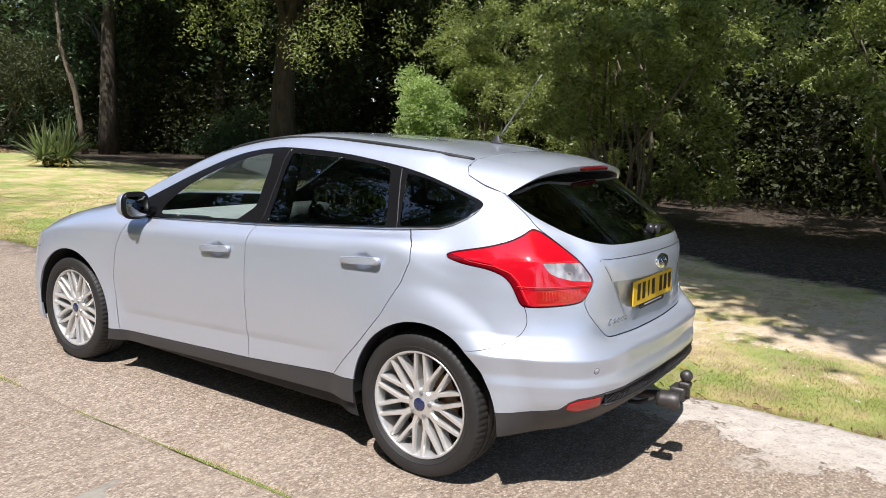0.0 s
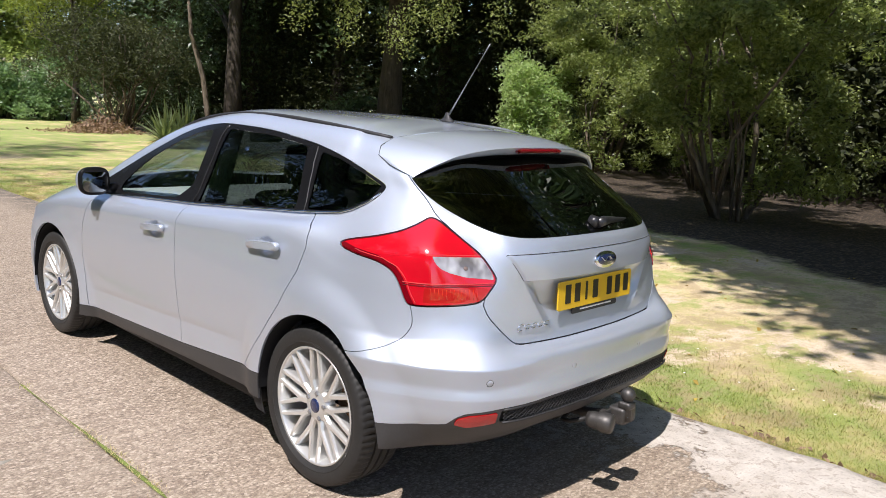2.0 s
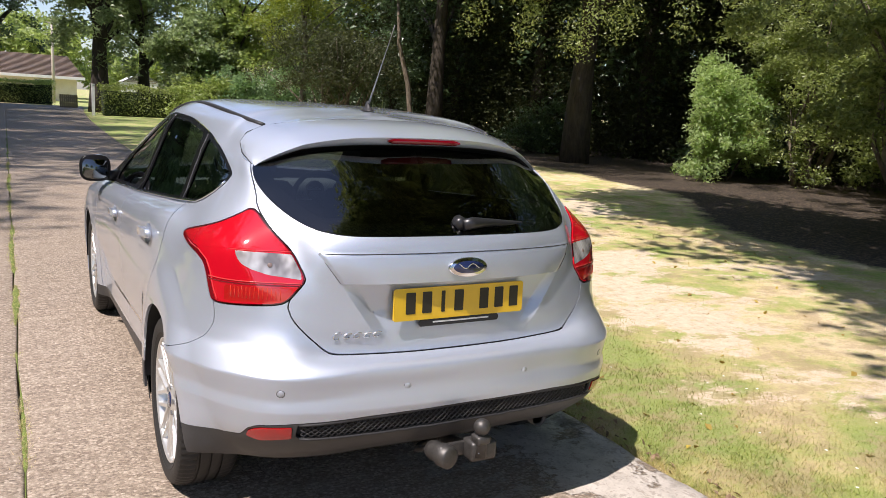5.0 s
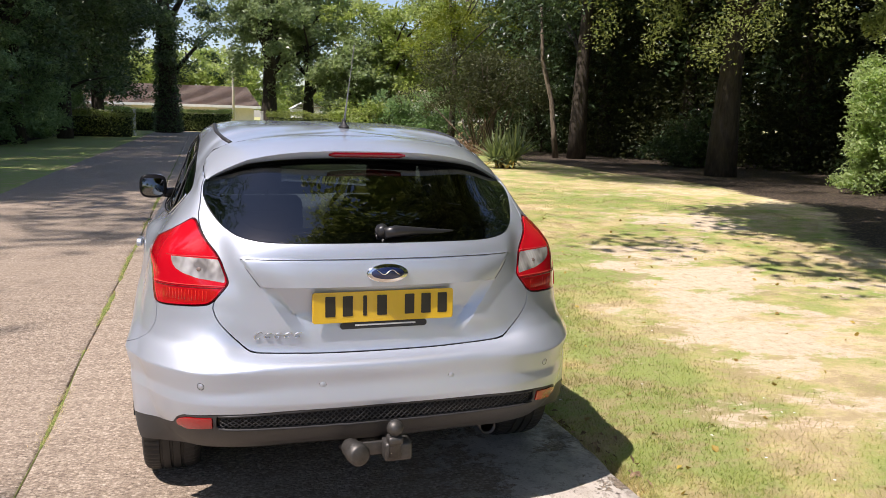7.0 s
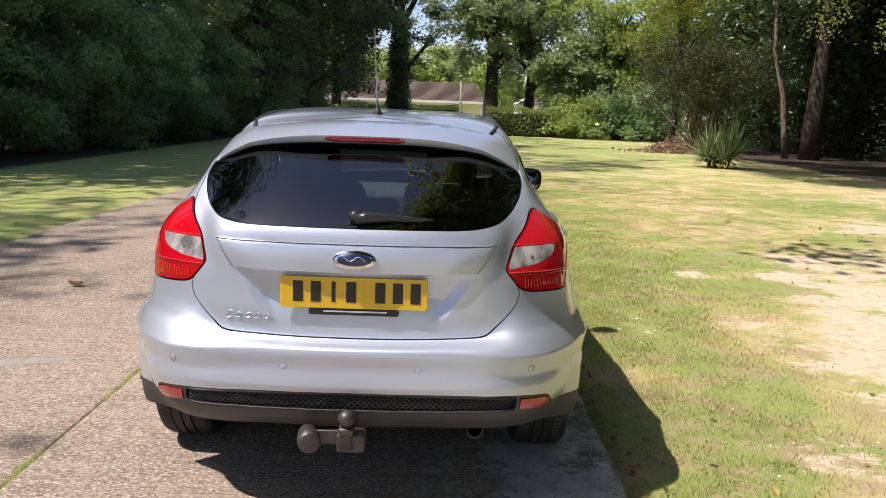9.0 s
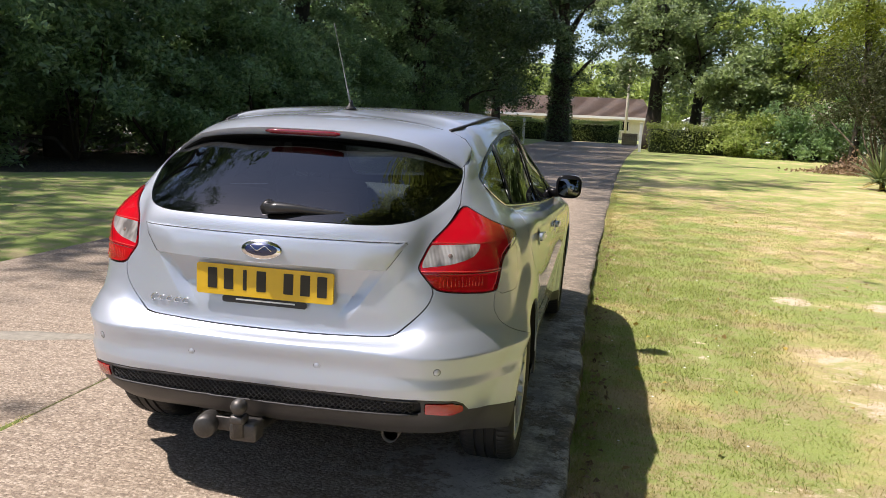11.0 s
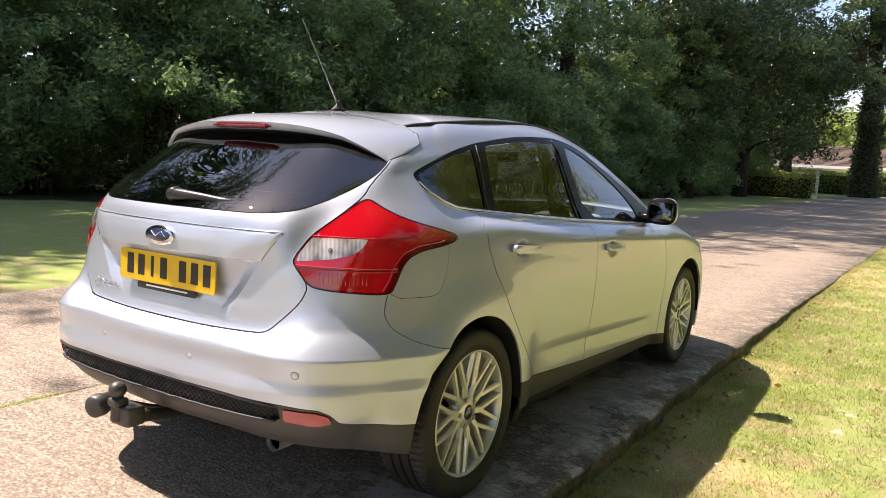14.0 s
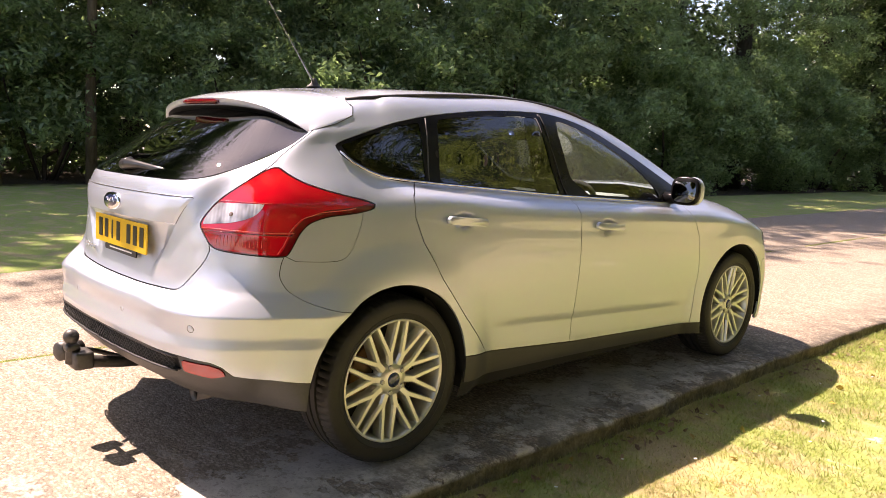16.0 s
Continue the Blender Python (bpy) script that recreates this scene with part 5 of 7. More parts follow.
def both(mesh):
    """A half panel and its mirror image, welded along the middle."""
    v, f = mesh
    w, g = mirrored(mesh)
    mid = np.abs(v[:, 0]) < 1e-5
    back = np.arange(len(v)) + len(v)
    back[mid] = np.arange(len(v))[mid]
    vv, ff = np.concatenate([v, w]), np.concatenate([f, back[g]])
    used, inverse = np.unique(ff, return_inverse=True)
    return vv[used], inverse.reshape(-1, 3)


def welded(right, left):
    """Two different halves, of which the left one is given as its mirror image, as one mesh."""
    w, g = mirrored(left)
    v, f = np.concatenate([right[0], w]), np.concatenate([right[1], g + len(right[0])])
    key = np.round(v, 5) + 0.0
    mid = np.abs(v[:, 0]) < 1e-5
    index = np.arange(len(v))
    _, first, inv = np.unique(key[mid], axis=0, return_index=True, return_inverse=True)
    ids = index[mid]
    index[mid] = ids[first[inv.ravel()]]
    used, inverse = np.unique(index[f], return_inverse=True)
    return v[used], inverse.reshape(-1, 3)


def shifted(mesh, by):
    v, f = mesh
    return v + normals_of(v, f) * by, f


GAP = .0020
DLO = rounded([(-.170, 1.203), (-.150, 1.160), (-.088, 1.119), (-.020, 1.091), (.055, 1.078), (.147, 1.070), (.53, 1.043), (1.07, 1.004), (1.88, .960), (2.16, .948),
               (2.13, 1.005), (1.99, 1.075), (1.745, 1.200), (1.49, 1.306), (1.35, 1.347), (1.20, 1.374), (1.03, 1.391), (.66, 1.379), (.322, 1.339), (.138, 1.302), (-.035, 1.250), (-.130, 1.220)], 2)
PANE_FRONT = rounded([(1.13, 1.018), (1.60, .992), (1.865, .979), (1.83, 1.050), (1.71, 1.152), (1.55, 1.236), (1.38, 1.300), (1.22, 1.342), (1.10, 1.360)], 1)
PANE_REAR = rounded([(.285, 1.072), (.315, 1.068), (.70, 1.041), (.985, 1.019), (1.015, 1.020), (1.012, 1.05), (.985, 1.335), (.978, 1.362), (.94, 1.364), (.66, 1.357), (.375, 1.327), (.350, 1.318), (.340, 1.29)], 0)
PANE_QUARTER = rounded([(-.142, 1.203), (-.122, 1.160), (-.072, 1.127), (-.012, 1.103), (.06, 1.090), (.14, 1.082), (.214, 1.076), (.252, 1.307), (.13, 1.286), (-.03, 1.240)], 0)
LAMP = rounded([(.170, 1.126), (.075, 1.062), (-.013, .997), (-.068, .924), (-.064, .903), (-.018, .840), (.042, .829), (.243, .818), (.259, .845), (.285, .905), (.312, .936),
                (.365, .956), (.454, .964), (.506, .977), (.515, .992), (.486, 1.007), (.364, 1.040), (.282, 1.066), (.222, 1.094)], 2)
LAMP_CLEAR = [(-.055, .916), (-.050, .938), (-.012, .990), (.166, .995), (.156, .975), (.135, .955), (.10, .940), (.045, .926)]
LAMP_BAND = [(.238, .822), (.252, .845), (.278, .905), (.305, .938), (.362, .960), (.450, .968), (.505, .982)]
LAMP_AMBER = [(-.028, .868), (-.010, .848), (.030, .840), (.190, .834), (.190, .885), (-.040, .890)]
LAMP_INNER = rounded([(.12, 1.075), (.03, 1.010), (.0, .998), (.20, 1.0), (.34, .978), (.44, .978), (.475, .989), (.36, 1.020), (.26, 1.045), (.19, 1.070)], 1)
HATCH = rounded([(-.80, .662), (-.502, .663), (-.353, .664), (-.18, .674), (-.142, .684), (-.09, .735), (-.04, .79), (-.018, .840), (-.064, .903), (-.068, .924), (-.013, .997), (.075, 1.062),
                 (.160, 1.126), (.186, 1.166), (.262, 1.243), (.30, 1.30), (.10, 1.44), (-.80, 1.44)], 1)
REAR_PANE = rounded([(-.80, 1.0595), (-.346, 1.0595), (-.173, 1.058), (-.066, 1.072), (.03, 1.104), (.136, 1.153), (.205, 1.196), (.248, 1.236), (.262, 1.262), (.20, 1.33), (0, 1.375), (-.80, 1.375)], 2)
SPOILER_SEAM = rounded([(-.80, 1.33), (-.25, 1.33), (.10, 1.30), (.252, 1.246), (.329, 1.262), (.388, 1.312), (.384, 1.349), (.375, 1.40), (.30, 1.5), (-.80, 1.5)], 1)
VALANCE = [(.60, .392), (.329, .394), (.163, .405), (.09, .418), (.074, .432), (.055, .450), (.02, .466), (-.098, .478), (-.299, .489), (-.80, .495), (-.80, .0), (.60, .0)]
MESH = rounded([(-.80, .489), (-.299, .483), (-.104, .472), (-.094, .424), (-.288, .424), (-.80, .424)], 0)
RED_REFLECTOR = rounded([(-.090, .466), (-.084, .425), (.02, .410), (.068, .421), (.052, .446), (.01, .459)], 0)
REAR_DOOR = rounded([(.147, 1.30), (.147, 1.068), (.085, 1.020), (.071, .950), (.102, .853), (.188, .706), (.32, .545), (.497, .350), (.497, .2), (1.075, .2), (1.077, .40), (1.072, .60), (1.066, .87), (1.064, .95), (1.067, 1.005), (1.03, 1.5), (.2, 1.5)], 0)
FRONT_DOOR = rounded([(1.067, 1.005), (1.064, .95), (1.066, .87), (1.072, .60), (1.077, .40), (1.075, .2), (2.17, .2), (2.18, .36), (2.19, .57), (2.145, .775), (2.05, .93), (2.2, 1.1), (2.0, 1.5), (1.03, 1.5)], 0)
WINDSCREEN = rounded([(-.4, 1.62), (.44, 1.60), (.53, 1.63), (.60, 1.84), (.665, 2.10), (.70, 2.34), (.60, 2.47), (.35, 2.60), (0, 2.66), (-.4, 2.66)], 1)
BONNET = rounded([(-.4, 2.66), (0, 2.66), (.35, 2.60), (.60, 2.47), (.73, 2.36), (.735, 2.60), (.66, 3.0), (.45, 3.28), (.2, 3.40), (-.4, 3.42)], 1)
FUEL_FLAP = rounded([(-.4535, .808), (-.47, .90), (-.38, 1.0), (-.142, 1.0), (-.149, .957), (-.165, .915), (-.205, .845), (-.236, .810), (-.285, .800)], 1)
HANDLES = ((.315, .920), (1.272, .862))


def door_foot(y):
    return np.interp(y, [.2, .282, 1.078, 2.115, 2.4], [.385, .376, .316, .270, .262])


def shaped_skin():
    """The skin with the details that are pressed into the metal: tailgate recess, handle bowls."""
    v, f = car_skin(14, 9)
    flank = lambda w: (.437 - w[:, 0]) * .83 - (.908 - w[:, 2]) * .56
    for by in (0, .005, .107):
        v, f = split((v, f), .907 - by - v[:, 2])
    for by in (0, .040):
        v, f = split((v, f), flank(v) - by)
    rear = (v[:, 1] < -.5) & (v[:, 2] > .62)
    into = np.where(v[:, 2] > .80, np.clip((.907 - v[:, 2]) / .107, 0, 1), smooth_step(.672, .80, v[:, 2])) * np.clip(flank(v) / .040, 0, 1) * rear
    v[:, 1] += (.020 * into + .004 * np.clip((.907 - v[:, 2]) / .005, 0, 1) * np.clip(flank(v) / .040, 0, 1) * (v[:, 2] > .80)) * rear
    # the panel above it stands proud and leans back a little
    inner = lambda w: (.437 + .70 * (w[:, 2] - .908)) - w[:, 0]
    for by in (0, .012):
        v, f = split((v, f), inner(v) - by)
    rear = (v[:, 1] < -.5) & (v[:, 2] >= .9065) & (v[:, 2] < 1.01)
    v[:, 1] -= (.004 + .016 * np.clip((.995 - v[:, 2]) / .088, 0, 1) * smooth_step(-.01, .13, inner(v))) * np.clip(inner(v) / .012, 0, 1) * np.clip((1.006 - v[:, 2]) / .006, 0, 1) * rear
    for y, z in HANDLES:
        r = np.hypot((v[:, 1] - y) / .058, (v[:, 2] - z) / .044)
        v[:, 0] -= .014 * smooth_step(1.0, .45, r) * (v[:, 0] > .8)
    return v, f


def car_panels():
    """All panels of the right half, by name."""
    skin = shaped_skin()
    v, f = skin
    n = normals_of(v, f)
    out = {}
    # dark shell under the panels, which shows in the gaps
    shell = (v - n * .016, f)
    for poly, view in ((PANE_FRONT, side_view), (PANE_REAR, side_view), (PANE_QUARTER, side_view)):
        shell = clip(shell, -np.maximum(edge_distance(poly, view(shell[0])) - .012, .5 - shell[0][:, 0]))
    shell = clip(shell, -np.maximum(edge_distance(REAR_PANE, corner_view(shell[0])) + .03, shell[0][:, 1] + .10))
    shell = clip(shell, -np.maximum(edge_distance(WINDSCREEN, plan_view(shell[0])) - .0, .9 - shell[0][:, 2]))
    arches = ((-.03, .328, .374), (2.622, .328, .376))
    for y, z, r in arches:
        w = shell[0]
        shell = clip(shell, np.maximum(r - np.hypot(w[:, 1] - y, w[:, 2] - z), .6 - w[:, 0]) if False else np.where(w[:, 0] > .5, r - np.hypot(w[:, 1] - y, w[:, 2] - z), -1.0))
        skin = clip(skin, np.where(skin[0][:, 0] > .5, r - np.hypot(skin[0][:, 1] - y, skin[0][:, 2] - z), -1.0))
    out["shell"] = shell

    def take(name, mesh, poly, view, guard=None, gap=GAP):
        """Cuts name out of mesh and gives what is left."""
        d = edge_distance(poly, view(mesh[0]))
        if guard is not None:
            d = np.maximum(d, guard(mesh[0]))
        out[name] = clip(mesh, d + gap)
        return clip(mesh, -d + gap)

    outer = lambda w: .5 - w[:, 0]
    rest = skin
    rest = take("lamp", rest, LAMP, corner_view, lambda w: w[:, 1] - .1)
    rest = take("glasshouse", rest, DLO, side_view, outer, .0012)
    rest = take("spoiler_base", rest, SPOILER_SEAM, corner_view, lambda w: w[:, 1] - np.where(w[:, 0] < .5, -.085 + .063 * (w[:, 0] / .495) ** 2, -.018), -.004)
    rest = take("hatch", rest, HATCH, corner_view, lambda w: w[:, 1] + .10)
    rest = take("windscreen", rest, WINDSCREEN, plan_view, lambda w: .9 - w[:, 2], .001)
    rest = take("bonnet", rest, BONNET, plan_view, lambda w: .72 - w[:, 2])
    low = clip(rest, rest[0][:, 2] - door_foot(rest[0][:, 1]) + GAP)
    side = (rest[0][:, 1] > .15) & (rest[0][:, 1] < 2.35)
    rest_d = np.where(side, door_foot(rest[0][:, 1]) - rest[0][:, 2] + GAP, -1.0)
    sill = clip(rest, np.maximum(rest[0][:, 2] - door_foot(rest[0][:, 1]) + GAP, np.maximum(.15 - rest[0][:, 1], rest[0][:, 1] - 2.35)))
    out["sill"] = clip(sill, np.interp(sill[0][:, 1], [.3, 1.2, 2.2], [.262, .240, .200]) - sill[0][:, 2])
    rest = clip(rest, rest_d)
    below = lambda w: np.maximum(outer(w), w[:, 2] - np.interp(w[:, 1], [.15, 1.07, 1.75, 2.0, 2.16], [1.16, 1.16, 1.09, 1.03, .985]))
    rest = take("rear_door", rest, REAR_DOOR, side_view, below)
    rest = take("front_door", rest, FRONT_DOOR, side_view, below)
    rest = take("valance", rest, VALANCE, corner_view, lambda w: w[:, 1] - .1, .001)
    # bumper against quarter panel
    seam = [(-.9, .0), (-.9, .95), (-.452, .95), (-.452, .83), (-.466, .795), (-.474, .752), (-.456, .708), (-.400, .668), (-.29, .630), (.1, .59), (.1, 0)]
    seam = rounded(seam, 2)
    rest = take("bumper", rest, seam, side_view, lambda w: w[:, 1] - .1, .0012)
    out["roof_plain"] = clip(rest, rest[0][:, 1] - 2.1)
    rest = take("fuel_flap", rest, FUEL_FLAP, side_view, outer, .0010)
    front = clip(rest, np.maximum(2.19 - rest[0][:, 1] - 9 * (rest[0][:, 2] > 1.0), 0) * 0 + (2.1 - rest[0][:, 1]))
    out["roof_side"] = clip(rest, rest[0][:, 1] - 2.1)
    nose = [(2.95, .0), (2.95, .58), (3.05, .62), (3.2, .64), (4, .64), (4, 0)]
    d = edge_distance(nose, side_view(front[0]))
    out["nose"] = clip(front, d + GAP)
    front = clip(front, -d + GAP)
    lamp = rounded([(2.95, .66), (3.0, .78), (3.2, .80), (3.6, .76), (3.6, .66)], 1)
    d = np.maximum(edge_distance(lamp, side_view(front[0])), .22 - front[0][:, 0])
    out["headlamp"] = clip(front, d + GAP)
    out["wing"] = clip(front, -d + GAP)
    # glass and frames
    g = out.pop("glasshouse")
    y, z = (g[0][:, 1] - 1) / 1.2, (g[0][:, 2] - 1.2) / .2
    terms = np.stack([y ** i * z ** j for i in range(6) for j in range(4)], 1)
    g[0][:, 0] = terms @ np.linalg.lstsq(terms, g[0][:, 0], rcond=None)[0]
    for name, poly in (("pane_front", PANE_FRONT), ("pane_rear", PANE_REAR), ("pane_quarter", PANE_QUARTER)):
        d = edge_distance(poly, side_view(g[0]))
        out[name] = clip(g, d + .0005)
        g = clip(g, -d)
    out["frame"] = g
    h = out.pop("hatch")
    d = np.maximum(edge_distance(REAR_PANE, corner_view(h[0])), 1.03 - h[0][:, 2])
    pane = clip(h, d + .0015)
    x, z = pane[0][:, 0] / .6, (pane[0][:, 2] - 1.2) / .15
    terms = np.stack([x ** (2 * i) * z ** j for i in range(4) for j in range(4)], 1)
    pane[0][:, 1] = terms @ np.linalg.lstsq(terms, pane[0][:, 1], rcond=None)[0]
    out["rear_pane"] = pane
    out["hatch"] = clip(h, -d + .0015)
    m = out.pop("valance")
    d = edge_distance(RED_REFLECTOR, corner_view(m[0]))
    out["reflector"] = clip(m, d + .001)
    m = clip(m, -d + .001)
    d = edge_distance(MESH, corner_view(m[0]))
    out["mesh_back"] = clip(m, d + .001)
    out["valance"] = clip(m, -d)
    w = out.pop("lamp")
    d = edge_distance(LAMP, corner_view(w[0])) + .006
    out["lamp_rim"] = clip(w, -d)
    w = clip(w, d)
    d = line_distance(LAMP_BAND, corner_view(w[0])) - .017
    out["lamp_band"] = clip(w, d)
    w = clip(w, -d)
    for name, poly in (("lamp_clear", LAMP_CLEAR), ("lamp_amber", LAMP_AMBER), ("lamp_inner", LAMP_INNER)):
        d = edge_distance(poly, corner_view(w[0]))
        out[name] = clip(w, d)
        w = clip(w, -d)
    out["lamp_red"] = w
    return out


def frame_on(skin, view, at):
    """Place, outward normal of the skin's point nearest to a place in one view."""
    v, n = skin
    far = np.linalg.norm(view(v) - np.array(at), axis=1) + 10 * (v[:, 1] > 1.4) * (view is not side_view) + 10 * (np.abs(v[:, 0]) < .3) * (view is side_view)
    ks = np.argsort(far)[:10]
    w = 1 / (far[ks] + .002) ** 2
    w /= w.sum()
    p = (v[ks] * w[:, None]).sum(0)
    if view is side_view:
        p[1:] = at
    return Vector(p), Vector((n[ks] * w[:, None]).sum(0)).normalized()


def oriented(place, out, up=(0, 0, 1)):
    """A matrix at place whose z looks out and whose y is up."""
    z = Vector(out).normalized()
    x = Vector(up).cross(z).normalized()
    y = z.cross(x)
    return Matrix.Translation(place) @ Matrix((x, y, z)).transposed().to_4x4()


def moved(data, m):
    v, f = data
    return [tuple(m @ Vector(p)) for p in v], f


def prism(outline, depth, inset=0.0):
    """A plate from an outline in x, y, with its front at z = depth, the front edge drawn in a little."""
    n = len(outline)
    cx, cy = sum(p[0] for p in outline) / n, sum(p[1] for p in outline) / n
    size = max(math.hypot(p[0] - cx, p[1] - cy) for p in outline)
    k = 1 - inset / size
    v = [(x, y, 0) for x, y in outline] + [(x, y, depth - inset) for x, y in outline] + [(cx + (x - cx) * k, cy + (y - cy) * k, depth) for x, y in outline]
    f = [tuple(range(n - 1, -1, -1)), tuple(range(2 * n, 3 * n))]
    for r in (0, n):
        f += [(r + i, r + (i + 1) % n, r + n + (i + 1) % n, r + n + i) for i in range(n)]
    return v, f


def oval(a, b, steps=28, power=1.0):
    return [(a * math.copysign(abs(math.cos(t)) ** power, math.cos(t)), b * math.copysign(abs(math.sin(t)) ** power, math.sin(t))) for t in (2 * math.pi * k / steps for k in range(steps))]


def make_wheel(car, name_place):
    """Alloy wheel: tyre with grooved tread, rim with ten forked spokes, bolts, cap, brake disc. Its face looks along +x."""
    w = part("wheel", tyre_shape(), RUBBER, car, "black road tyre on a silver alloy rim")
    flat_shade_by_angle(w, 40)
    dish = [(.241, .008), (.2395, .017), (.234, .018), (.228, .009), (.223, -.03), (.218, -.10), (.214, -.19)]
    rim = part("rim", lathe(dish, "X", 72), ALLOY, w, "silver alloy rim with forked spokes")
    pieces = []
    for k in range(10):
        a = 2 * math.pi * (k + .25) / 10
        root, fork = (.036, a), (.112, a)
        pieces.append(spoke(root, fork, .033, .031, -.008, -.001))
        for s in (-1, 1):
            pieces.append(spoke((.103, a + s * .035), (.233, a + s * math.pi / 10 * .70), .0225, .0185, -.002, .009))
    sp = part("spoke_star", join(*pieces), ALLOY, w, smooth=False)
    part("hub", lathe([(.0, .004), (.030, .004), (.058, .000), (.070, -.010), (.074, -.04)], "X", 40), ALLOY, w)
    part("hub_cap", lathe([(.0, .0095), (.022, .009), (.029, .006), (.030, .0)], "X", 32), BADGE_BLUE, w, "blue centre cap")
    for k in range(5):
        a = 2 * math.pi * (k + .25) / 5
        bolt = lathe([(.0, .007), (.008, .007), (.0105, .004), (.0105, -.02)], "X", 6)
        part("wheel_bolt", ([(p[0], p[1] + .052 * math.cos(a), p[2] + .052 * math.sin(a)) for p in bolt[0]], bolt[1]), DULL_STEEL, w, smooth=False)
    part("brake_disc", lathe([(.05, -.075), (.145, -.075), (.145, -.095), (.05, -.095)], "X", 48), RUSTY, w, "rust-tinged brake disc")
    part("wheel_back", lathe([(.0, -.12), (.224, -.13)], "X", 32), SEAM, w)
    return w


def spoke(p, q, w0, w1, x0, x1):
    """A bar from polar place p to q, with a narrower face."""
    a = Vector((0, p[0] * math.cos(p[1]), p[0] * math.sin(p[1])))
    b = Vector((0, q[0] * math.cos(q[1]), q[0] * math.sin(q[1])))
    d = (b - a).normalized()
    n = Vector((1, 0, 0)).cross(d)
    v = []
    for c, w, x in ((a, w0, x0), (b, w1, x1)):
        for s, dx in ((-1, -.045), (-1, -.006), (-.62, .004), (.62, .004), (1, -.006), (1, -.045)):
            v.append(c + n * s * w / 2 + Vector((x + dx, 0, 0)))
    f = [(k, k + 1, k + 7, k + 6) for k in range(5)] + [(5, 4, 3, 2, 1, 0), (6, 7, 8, 9, 10, 11)]
    return v, f


def tyre_shape():
    prof = [(.238, .004), (.240, .014), (.246, .020), (.258, .0245), (.259, .0258), (.262, .0258), (.263, .025), (.270, .0275), (.285, .029), (.300, .027), (.312, .020), (.319, .008), (.3235, -.008), (.3245, -.020), (.3245, -.036), (.317, -.038), (.317, -.046), (.325, -.048),
            (.3252, -.075), (.317, -.077), (.317, -.086), (.3254, -.088), (.3254, -.115), (.317, -.117), (.317, -.126), (.325, -.128), (.3248, -.150), (.323, -.165), (.316, -.18), (.300, -.192), (.27, -.192), (.235, -.18)]
    v, f = lathe(prof, "X", 216)
    n = len(prof)
    # blocks along the shoulders
    v = [tuple(np.array(p) * ((1, .982, .982) if (k // n) % 3 == 0 and (k % n in (11, 12, 13, 14, 26, 27, 28)) else (1, 1, 1))) for k, p in enumerate(v)]
    return v, f


